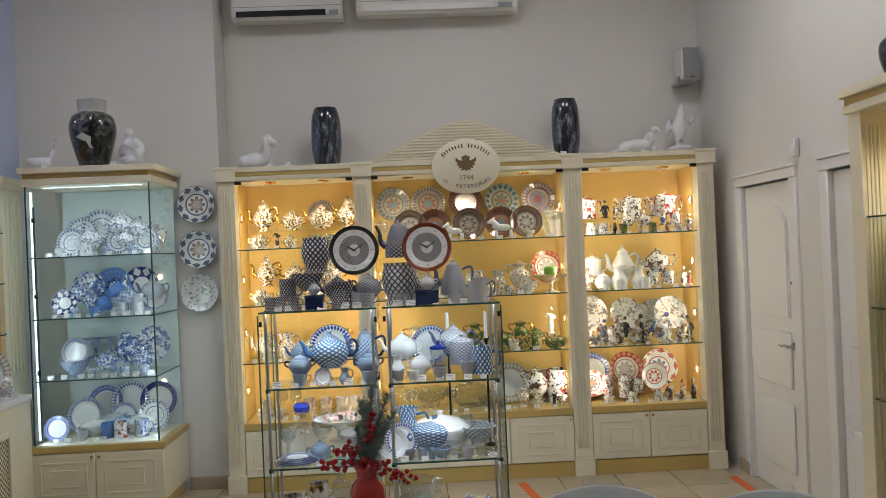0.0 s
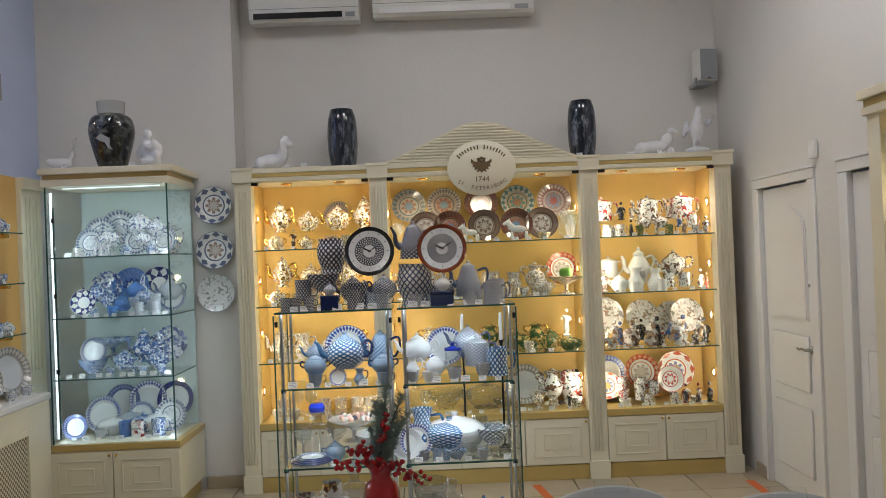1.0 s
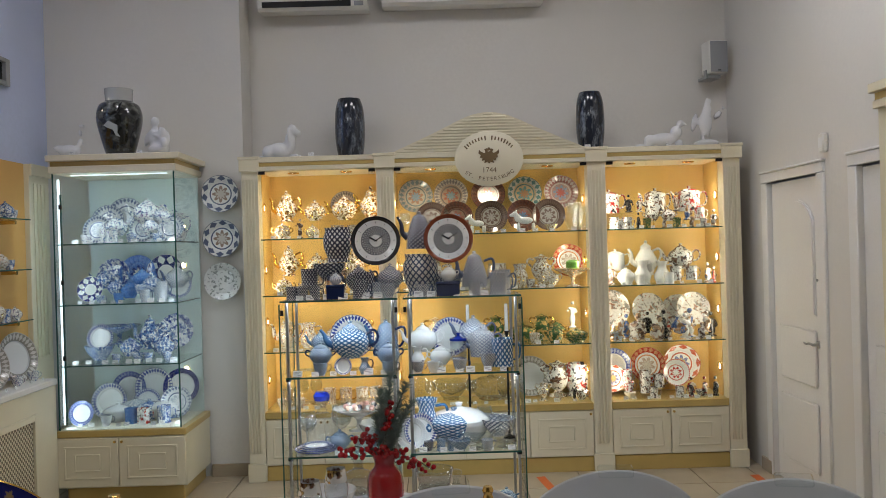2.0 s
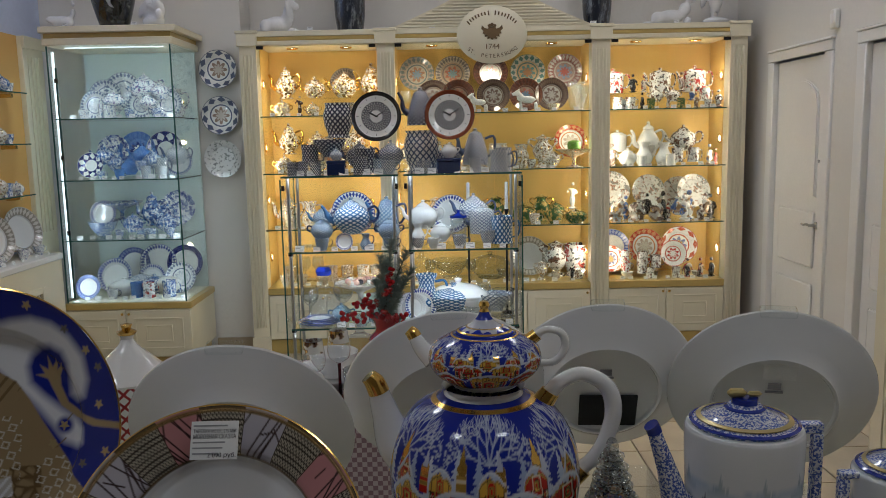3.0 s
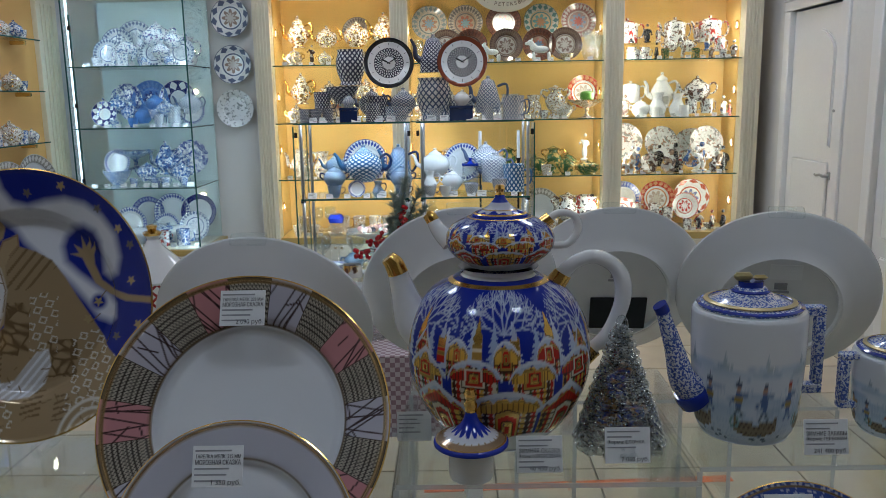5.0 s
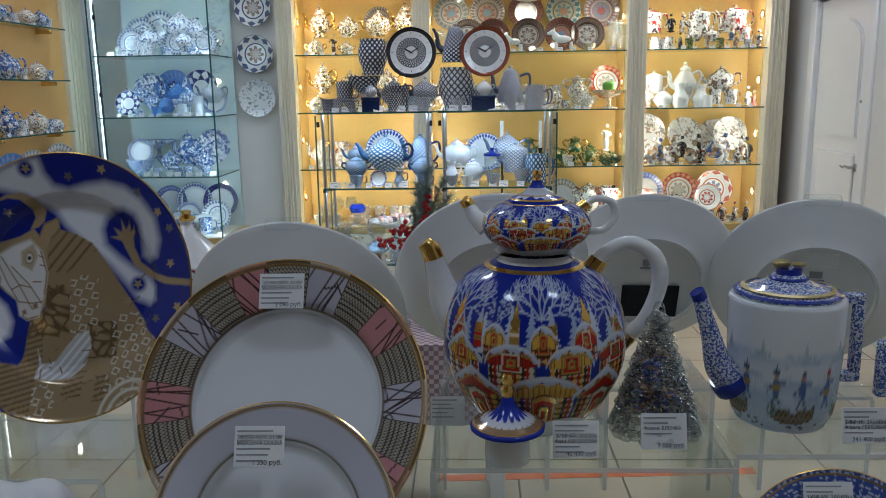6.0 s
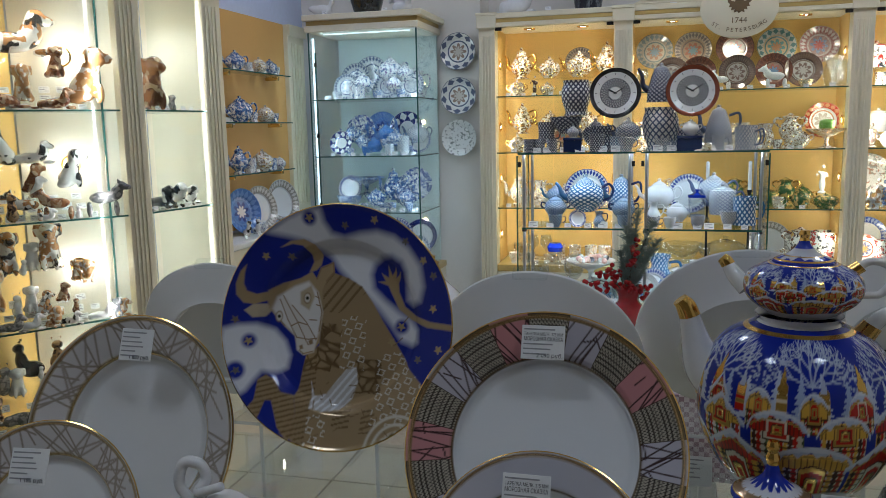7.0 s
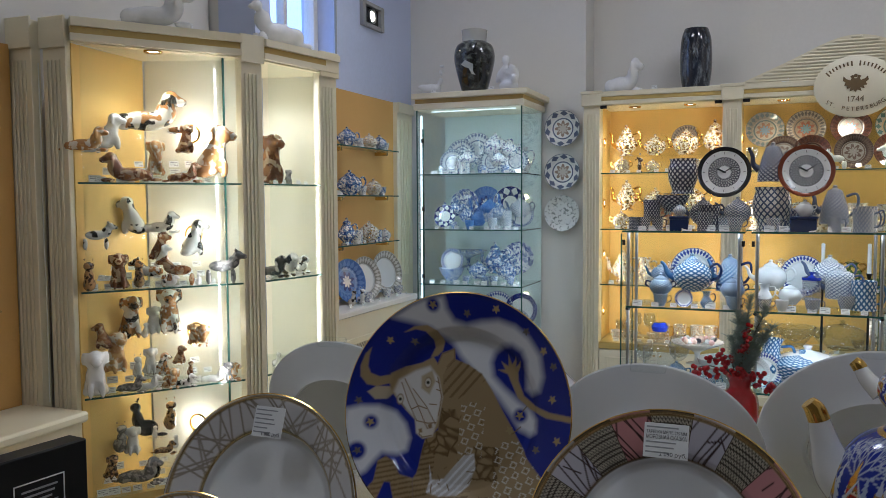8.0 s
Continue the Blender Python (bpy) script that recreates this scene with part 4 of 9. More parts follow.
# white plates whose backs face this side of the table
for k, (x, y, z, R, lean, yaw) in enumerate(((-0.525, 0.708, 1.177, 0.142, 24, 0), (-0.265, 0.734, 1.219, 0.130, 26, 6), (-0.047, 0.832, 1.202, 0.129, 24, -4), (0.161, 0.772, 1.196, 0.133, 22, -14), (-1.013, 0.746, 1.185, 0.125, 22, 10))):
    ob = thing("white_plate", "white porcelain plate seen from behind on a stand", "plate", stand_plate(x, y, z, lean, 180 + yaw), "white plates on the front table")
    part("dish", lathe(bmesh.new(), plate_profile(R), 96), WHITE, ob)
    clip = part("clip", boxes(((-0.022, R - 0.006, 0.018), (0.022, R + 0.004, 0.036)), bevel=0.002), ACRYLIC, ob, "clear acrylic clip")
    if k == 2:
        part("black_label", boxes(((-0.046, -0.060, -0.0045), (0.034, -0.004, -0.001)), bevel=0.001), DARK, ob, "black rectangular label")
    if k in (2, 3):
        part("maker_mark", boxes(((-0.008, 0.030, -0.0015), (0.008, 0.040, -0.0002)), ((-0.011, 0.024, -0.0015), (0.011, 0.027, -0.0002))), GREY_INK, ob, "small printed maker's mark")
    if k == 3:
        part("barcode_label", boxes(((-0.025, 0.045, 0.000), (0.015, 0.068, 0.002))), CARD, ob, "small paper label")


# ---------------------------------------------------------------- the double winter teapot
def winter_paint(seed, zlo, zhi):
    """A winter village wound round the pot: tiers of houses under thick snow, white firs, gilt towers, and frosted trees in a blue sky."""
    def paint(x, y, z):
        W = 3.6   # girth in heights
        X = ((np.arctan2(y, x) / math.tau + 0.25) % 1) * W
        v = (z - zlo) / (zhi - zlo)
        c = blank(len(x), (0.010, 0.022, 0.27))
        rnd = random.Random(seed)
        snow, red, ochre, dark = (0.58, 0.61, 0.68), (0.40, 0.016, 0.008), (0.62, 0.36, 0.05), (0.045, 0.016, 0.010)
        cream, green, gold = (0.60, 0.52, 0.38), (0.06, 0.08, 0.03), (0.74, 0.46, 0.10)

        def off(cx):
            return ((X - cx + W / 2) % W) - W / 2

        def branch(cx, px, py, ang, length, depth):
            q = (px + length * math.cos(ang), py + length * math.sin(ang))
            lay(c, np.clip(1.6 - to_segment(off(cx), v, (px, py), q) / (0.0022 + 0.0009 * depth), 0, 1) * 0.85, (0.44, 0.50, 0.64))
            if depth:
                for turn in (-0.6, 0.0, 0.6):
                    branch(cx, *q, ang + turn + rnd.uniform(-0.25, 0.25), length * 0.70, depth - 1)

        # frosted trees spreading under the shoulder
        for k in range(6):
            cx = k * W / 6
            for ang, ln in ((0.25, 0.12), (0.7, 0.10), (1.2, 0.09), (1.75, 0.09), (2.4, 0.10), (2.85, 0.12)):
                branch(cx, 0.0, 0.76, ang + rnd.uniform(-0.1, 0.1), ln, 3)
        # white firs, some of them tall
        for i in range(26):
            cx, hgt, base = (i + 0.5) * W / 26 + rnd.uniform(-0.02, 0.02), rnd.uniform(0.20, 0.32), rnd.uniform(0.53, 0.58)
            t, u = (v - base) / hgt, np.abs(off(cx))
            tree = (t > 0) & (t < 1) & (u < 0.058 * (1 - t) * (0.30 + 0.85 * ((-t * 7) % 1)) + 0.005)
            lay(c, tree * 0.92, ((0.50, 0.56, 0.70), (0.36, 0.43, 0.62), (0.58, 0.62, 0.72))[i % 3])
        # gilt-domed towers
        for i in range(16):
            cx, hgt = (i + 0.3) * W / 16 + rnd.uniform(-0.02, 0.02), rnd.uniform(0.10, 0.18)
            t, u = (v - 0.58) / hgt, np.abs(off(cx))
            tower = (t > 0) & (t < 1) & (u < 0.028)
            lay(c, tower * 1.0, red if i % 3 else cream)
            lay(c, tower * (np.abs(t - 0.45) < 0.13), gold, 0.7)
            lay(c, tower * (np.abs(t - 0.85) < 0.07), gold, 0.7)
            lay(c, (np.hypot(u / 0.030, (v - 0.595 - hgt) / 0.034) < 1) * 1.0, gold, 0.9)
            lay(c, ((u < 0.020 * np.clip((0.71 + hgt - v) / 0.09, 0, 1)) & (v > 0.60 + hgt) & (v < 0.71 + hgt)) * 1.0, gold if i % 2 else (0.40, 0.44, 0.58), 0.9 if i % 2 else 0)
        # three tiers of houses, the nearest lowest and largest
        for n, base, high, half, roof, thick, shift in ((13, 0.55, 0.06, 0.085, 0.10, 0.034, 0.0), (10, 0.37, 0.12, 0.155, 0.095, 0.042, 0.5), (8, 0.085, 0.19, 0.205, 0.10, 0.050, 0.0)):
            for i in range(n):
                k = 1 + rnd.uniform(-0.10, 0.14)
                u, w, h0 = off((i + shift) * W / n + rnd.uniform(-0.02, 0.02)), half * k, base + high * k
                a = np.abs(u) / w
                steep = 1 if (i + n) % 3 == 0 else 0
                ridge = h0 + roof * (1.25 * (1 - a) if steep else np.sqrt(np.clip(1 - a ** 2, 0, 1)))
                wall = (a < 0.90) & (v > base - 0.05) & (v < h0 + 0.01)
                cols = np.array((red, ochre, dark, red, cream, green, red, ochre), np.float32)[(np.floor((u / w + 1) * 6.5).astype(int) + i) % 8]
                c[wall, :3], c[wall, 3] = cols[wall], 0
                rowed = np.abs(((v - base) / 0.042) % 1 - 0.5)
                lay(c, (wall & (rowed > 0.43)) * 0.9, dark)
                lay(c, (wall & (np.abs((u / w * 6.5) % 1 - 0.5) + rowed < 0.26)) * 0.95, (cream, gold, snow)[i % 3], 0.5 if i % 3 == 1 else 0)
                gable = (a < 0.92) & (v >= h0 - 0.004) & (v < ridge)
                lay(c, gable * 1.0, red if i % 2 else ochre)
                lay(c, (gable & (np.abs((u / w * 7) % 1 - 0.5) > 0.40)) * 0.9, dark)
                lay(c, (gable & (np.abs(ridge - v - 0.016) < 0.006)) * 1.0, gold, 0.7)
                rise, mid = (roof + 0.06, base + 0.03) if half > 0.18 else (roof * 0.7, h0)
                d = np.maximum(np.abs(u) / (w * 0.46), np.abs(v - mid - rise * 0.3) / rise) + 0.25 * np.abs(u) / (w * 0.46) * (v > mid)
                for lim, col_, g in ((1.0, dark, 0), (0.92, cream if i % 2 else gold, 0 if i % 2 else 0.6), (0.72, red, 0), (0.50, dark, 0), (0.42, gold, 0.8), (0.22, red, 0)):
                    lay(c, ((d < lim) & (v < ridge)) * 1.0, col_, g)
                lump = 0.012 * np.sin(u * 60 + i * 2.1) + 0.007 * np.sin(u * 131 + i)
                cap = np.clip((v - ridge + 0.010 + lump) / 0.010, 0, 1) * np.clip((ridge + thick * (1 - 0.35 * a) - v) / 0.008, 0, 1) * (a < 1.06)
                lay(c, cap, snow)
                lay(c, cap * (v < ridge + 0.010) * 0.5, (0.30, 0.38, 0.56))
        lay(c, np.clip((0.095 + 0.03 * np.sin(X * 9) - v) / 0.012, 0, 1), (0.66, 0.67, 0.70))
        lay(c, (np.abs(v - 0.985) < 0.008) * 1.0, gold, 0.9)
        return c
    return paint


def arc_profile(points, steps=8):
    return [(max(p.x, 0.0), p.z) for p in smooth_line([(r, 0, z) for r, z in points], steps)]


RISER = 1.118   # top of the clear risers under the pots
pot = thing("winter_teapot", "blue and white teapot painted with snowy red and gold houses", "teapot", pose(-0.229, 0.548, RISER) @ Matrix.Diagonal((1.01, 1.01, 0.905, 1)))
bm = lathe(bmesh.new(), arc_profile([(0.0, 0.0), (0.045, 0.0), (0.050, 0.004), (0.075, 0.032), (0.092, 0.070), (0.0965, 0.104), (0.0915, 0.144), (0.073, 0.179), (0.047, 0.196), (0.040, 0.199)], 20), 560)
me = finish(bm, "body", DECORATED)
part("body", decorate(me, winter_paint(5, 0.012, 0.197)), None, pot)
part("collar", lathe(bmesh.new(), arc_profile([(0.041, 0.197), (0.037, 0.2005), (0.038, 0.204), (0.042, 0.2085)], 5), 64), WHITE, pot)
sp = part("spout", tube(bmesh.new(), [(-0.066, 0.004, 0.112), (-0.088, 0.006, 0.138), (-0.099, 0.006, 0.172), (-0.107, 0.004, 0.205)], [0.027, 0.022, 0.0145, 0.010], 18, 8), WHITE, pot, "white spout")
part("gilt_tip", tube(bmesh.new(), [(-0.1055, 0.0042, 0.200), (-0.110, 0.0036, 0.212), (-0.116, 0.003, 0.219)], [0.0112, 0.0106, 0.0085], 18, 4), GILT, sp, "gilded tip")
part("gilt_root", tube(bmesh.new(), [(-0.064, 0.004, 0.108), (-0.073, 0.005, 0.120), (-0.080, 0.0055, 0.127)], [0.029, 0.0285, 0.0262], 18, 4), GILT, sp, "gilded root")
ha = part("handle", tube(bmesh.new(), [(0.060, 0, 0.186), (0.078, 0, 0.209), (0.102, 0, 0.217), (0.126, 0, 0.200), (0.131, 0, 0.166), (0.116, 0, 0.124), (0.090, 0, 0.098)], [0.0085, 0.008, 0.0085, 0.009, 0.008, 0.0075], 16, 8), WHITE, pot, "white loop handle")
for a, b in (((0.056, 0, 0.180), (0.068, 0, 0.198)), ((0.086, 0, 0.092), (0.101, 0, 0.106))):
    part("gilt_band", tube(bmesh.new(), [a, tuple((p + q) / 2 for p, q in zip(a, b)), b], [0.0125, 0.0112, 0.0100], 16, 3), GILT, ha, "gilded band")

small = thing("small_winter_teapot", "small blue teapot with painted snowy houses, on the larger pot", "teapot", pose(-0.227, 0.548, RISER + 0.1895) @ Matrix.Diagonal((1.02, 1.02, 0.90, 1)))
bm = lathe(bmesh.new(), arc_profile([(0.0, 0.0), (0.030, 0.0), (0.034, 0.002), (0.050, 0.015), (0.056, 0.030), (0.051, 0.046), (0.034, 0.057), (0.026, 0.059)], 16), 420)
part("body", decorate(finish(bm, "body", DECORATED), winter_paint(9, 0.004, 0.0585)), None, small)


def lid_paint(x, y, z):
    c = blank(len(x), (0.012, 0.028, 0.34))
    r, a = np.hypot(x, y), np.arctan2(y, x)
    lay(c, ((r < 0.022 + 0.006 * np.sin(a * 9) * np.sin(a * 4)) & (r > 0.009)) * 0.85, (0.62, 0.64, 0.68))
    lay(c, (np.abs(r - 0.0265) < 0.0012) * 1.0, (0.70, 0.44, 0.10), 0.95)
    lay(c, (np.abs(r - 0.0175) < 0.0008) * 1.0, (0.70, 0.44, 0.10), 0.95)
    return c


def little_lid(parent, z, scale=1.0):
    bm = lathe(bmesh.new(), [(r * scale, h * scale) for r, h in arc_profile([(0.029, 0.0), (0.0285, 0.002), (0.024, 0.005), (0.014, 0.010), (0.007, 0.018), (0.0045, 0.024)], 8)], 160, pose(0, 0, z))
    lid = part("lid", decorate(finish(bm, "lid", DECORATED), lid_paint), None, parent, "blue lid with gold lines")
    part("knob", lathe(bmesh.new(), [(r * scale, h * scale) for r, h in ((0, 0.036), (0.004, 0.0355), (0.0055, 0.031), (0.004, 0.027), (0.005, 0.024), (0, 0.023))], 16, pose(0, 0, z)), GILT, lid, "gilded knob")


little_lid(small, 0.0585)
sp = part("spout", tube(bmesh.new(), [(-0.050, 0.006, 0.026), (-0.062, 0.012, 0.038), (-0.070, 0.016, 0.052)], [0.012, 0.009, 0.0065], 14, 6), WHITE, small)
part("gilt_tip", tube(bmesh.new(), [(-0.069, 0.0158, 0.050), (-0.072, 0.017, 0.055), (-0.0755, 0.018, 0.058)], [0.0074, 0.0072, 0.006], 14, 3), GILT, sp, "gilded tip")
part("handle", tube(bmesh.new(), [(0.046, 0, 0.050), (0.060, 0, 0.060), (0.076, 0, 0.056), (0.080, 0, 0.040), (0.070, 0, 0.024), (0.054, 0, 0.022)], 0.0043, 12, 7), WHITE, small)
part("gilt_band", tube(bmesh.new(), [(0.042, 0, 0.047), (0.047, 0, 0.051), (0.052, 0, 0.055)], 0.0072, 12, 3), GILT, small, "gilded band")

# the large teapot's lid, set down on its collar in front of it
loose = thing("covered_pot", "loose blue domed teapot lid with white collar and gold knob", "pot", pose(-0.262, 0.447, RISER))
part("collar", lathe(bmesh.new(), [(0, 0), (0.021, 0), (0.022, 0.004), (0.022, 0.032), (0.018, 0.034), (0, 0.034)], 40), WHITE, loose)
bm = lathe(bmesh.new(), arc_profile([(0.018, 0.033), (0.034, 0.0335), (0.0365, 0.036), (0.034, 0.0395), (0.020, 0.046), (0.009, 0.056), (0.005, 0.066)], 8), 200)


def dome_paint(x, y, z):
    c = blank(len(x), (0.012, 0.028, 0.34))
    r, a = np.hypot(x, y), np.arctan2(y, x)
    lay(c, ((r < 0.026) & (r > 0.013 + 0.007 * np.abs(np.sin(a * 8)))) * 0.9, (0.66, 0.68, 0.72))
    lay(c, ((r < 0.033) & (r > 0.0245 + 0.003 * np.abs(np.sin(a * 12)))) * 0.8, (0.50, 0.34, 0.12), 0.7)
    lay(c, (r > 0.0345) * 1.0, (0.012, 0.028, 0.34))
    lay(c, (np.abs(r - 0.0338) < 0.0008) * 1.0, (0.75, 0.48, 0.12), 0.95)
    return c


part("dome", decorate(finish(bm, "dome", DECORATED), dome_paint), None, loose)
part("knob", lathe(bmesh.new(), [(0, 0.090), (0.0045, 0.089), (0.0065, 0.083), (0.0045, 0.078), (0.0065, 0.073), (0.005, 0.066), (0, 0.065)], 8), GILT, loose, "gilded crown-shaped knob")

# glass fir tree
fir = thing("glass_fir_tree", "clear lumpy glass fir tree with coloured core", "glass ornament", pose(-0.104, 0.515, RISER) @ Matrix.Diagonal((1.15, 1.15, 0.84, 1)))
rnd = random.Random(2)
bm = bmesh.new()
for k in range(17):
    z, r = 0.007 + k * 0.0087, 0.036 * (1 - k / 18.0)
    n = max(4, int(r * 700))
    for i in range(n):
        a = math.tau * (i + 0.5 * (k % 2)) / n + rnd.uniform(-0.1, 0.1)
        ball(bm, (r * math.cos(a), r * math.sin(a), z + rnd.uniform(-0.003, 0.003)), (0.0072, 0.0072, 0.0066), 8)
ball(bm, (0, 0, 0.155), (0.006, 0.006, 0.014), 10)
GEM = clear_glass("cast_crystal", (0.90, 0.92, 0.93), 4.5, 140)
part("glass_body", bm, GEM, fir)
bm = bmesh.new()
for k in range(9):
    ball(bm, (rnd.uniform(-0.010, 0.010), rnd.uniform(-0.01, 0.01), 0.02 + k * 0.010), (0.020 - k * 0.0015, 0.019 - k * 0.0015, 0.009), 8)
core = Nodes("amber_core", (0.30, 0.12, 0.04), 0.3)
core.color(core.mix(core.ramp(core.noise(70, 2), 0.45, 0.55), (0.42, 0.20, 0.07), (0.03, 0.06, 0.35)))
part("core", bm, core.mat, fir, "amber and blue core")


# ---------------------------------------------------------------- winter-games pots
def games_paint(R, zlo, zhi):
    """Snow hills and far spired towns in blue wash, sledges and skaters before them."""
    def paint(x, y, z):
        a = (np.arctan2(y, x) / math.tau + 0.25) % 1
        v, X = (z - zlo) / (zhi - zlo), a * 3.6
        c = blank(len(x), (0.74, 0.75, 0.78))
        rnd = random.Random(int(R * 5000))
        ink, wash = (0.10, 0.14, 0.20), (0.34, 0.44, 0.58)

        def off(cx):
            return ((X - cx + 1.8) % 3.6) - 1.8

        for i in range(9):   # spired towns
            cx, base = i * 0.4 + rnd.uniform(-0.05, 0.05), 0.54
            for dx, wd, hg in ((0, 0.05, 0.20), (-0.07, 0.035, 0.11), (0.07, 0.035, 0.12), (0.12, 0.03, 0.07), (-0.12, 0.03, 0.07)):
                t, u = (v - base) / hg, np.abs(off(cx + dx))
                lay(c, ((t > 0) & (t < 1) & (u < wd * np.where(t < 0.5, 1.0, 1.5 * (1 - t) ** 1.2))) * 0.75, (0.26, 0.34, 0.40) if i % 2 else (0.36, 0.44, 0.50))
        for hill in range(5):
            f = 0.60 - 0.085 * hill + 0.045 * np.sin(X * (2.3 + hill) + hill * 1.7) + 0.03 * np.sin(X * 7.1 + hill)
            lay(c, np.clip((f - v) / 0.015, 0, 1) * np.clip(1.0 - (f - v) / 0.20, 0.25, 0.9), ((0.52, 0.60, 0.70), (0.66, 0.70, 0.76), (0.42, 0.52, 0.65), (0.60, 0.66, 0.74), (0.46, 0.56, 0.68))[hill])
            lay(c, np.clip(1.4 - np.abs(f - v) / 0.006, 0, 1) * 0.6, wash)
        grain = np.sin(X * 91 + 7 * np.sin(v * 40)) * np.sin(v * 87 + 5 * np.sin(X * 23))
        lay(c, (grain > 0.35) * (v < 0.5) * 0.45, wash)
        for i in range(13):   # riders and skaters
            cx, by, k = i * 3.6 / 13 + rnd.uniform(-0.04, 0.04), rnd.uniform(0.16, 0.26), rnd.uniform(0.85, 1.1)
            u, w = off(cx) / k, (v - by) / k
            coat_, cap = rnd.choice(((0.34, 0.10, 0.04), (0.12, 0.10, 0.08), (0.10, 0.16, 0.34), (0.40, 0.24, 0.08))), rnd.choice(((0.36, 0.05, 0.03), (0.08, 0.10, 0.16)))
            for s in (-1, 1):
                lay(c, np.clip(1.5 - to_segment(u, w, (0.0, 0.08), (s * 0.045, 0.0)) / 0.012, 0, 1), (0.12, 0.18, 0.36) if i % 2 else ink)
                lay(c, np.clip(1.5 - to_segment(u, w, (0.0, 0.19), (s * 0.085, 0.15 + 0.04 * s)) / 0.012, 0, 1), coat_)
            lay(c, (np.hypot(u / 0.042, (w - 0.14) / 0.075) < 1) * 1.0, coat_)
            lay(c, ((np.abs(w - 0.13) < 0.012) & (np.abs(u) < 0.04)) * 1.0, (0.46, 0.34, 0.10), 0.3)
            lay(c, (np.hypot(u / 0.026, (w - 0.235) / 0.030) < 1) * 1.0, (0.44, 0.28, 0.20))
            lay(c, ((w > 0.245) & (w < 0.31) & (np.abs(u) < 0.045 * (0.31 - w) / 0.065)) * 1.0, cap)
        for i in range(5):   # sledges
            u, w = off(i * 0.72 - 0.08), v - 0.14
            bed = (np.abs(u) < 0.23) & (np.abs(w - 0.9 * u ** 2) < 0.055)
            lay(c, bed * 0.95, (0.26, 0.20, 0.11), 0.15)
            lay(c, (bed & (np.sin(u * 120) * np.sin(w * 160) > 0.2)) * 0.9, (0.08, 0.06, 0.05))
            lay(c, (np.abs(np.hypot(u + 0.22, w - 0.06) - 0.045) < 0.010) * 1.0, (0.22, 0.34, 0.34))
        for i in range(40):
            cx, cy = rnd.uniform(0, 3.6), rnd.uniform(0.03, 0.10)
            lay(c, (np.hypot(off(cx) / 0.022, (v - cy) / 0.014) < 1) * 0.8, ink)
        return c
    return paint


def chintz(name):
    n = Nodes(name, (0.5, 0.55, 0.75), 0.12, coat=0.4)
    f = n.ramp(n.noise(430, 2), 0.46, 0.54)
    n.color(n.mix(f, (0.07, 0.12, 0.42), (0.62, 0.66, 0.74)))
    return n.mat


CHINTZ = chintz("blue_sprigged_glaze")
SPECK = Nodes("gold_speckle", (0.42, 0.34, 0.14), 0.3, 0.5).mat


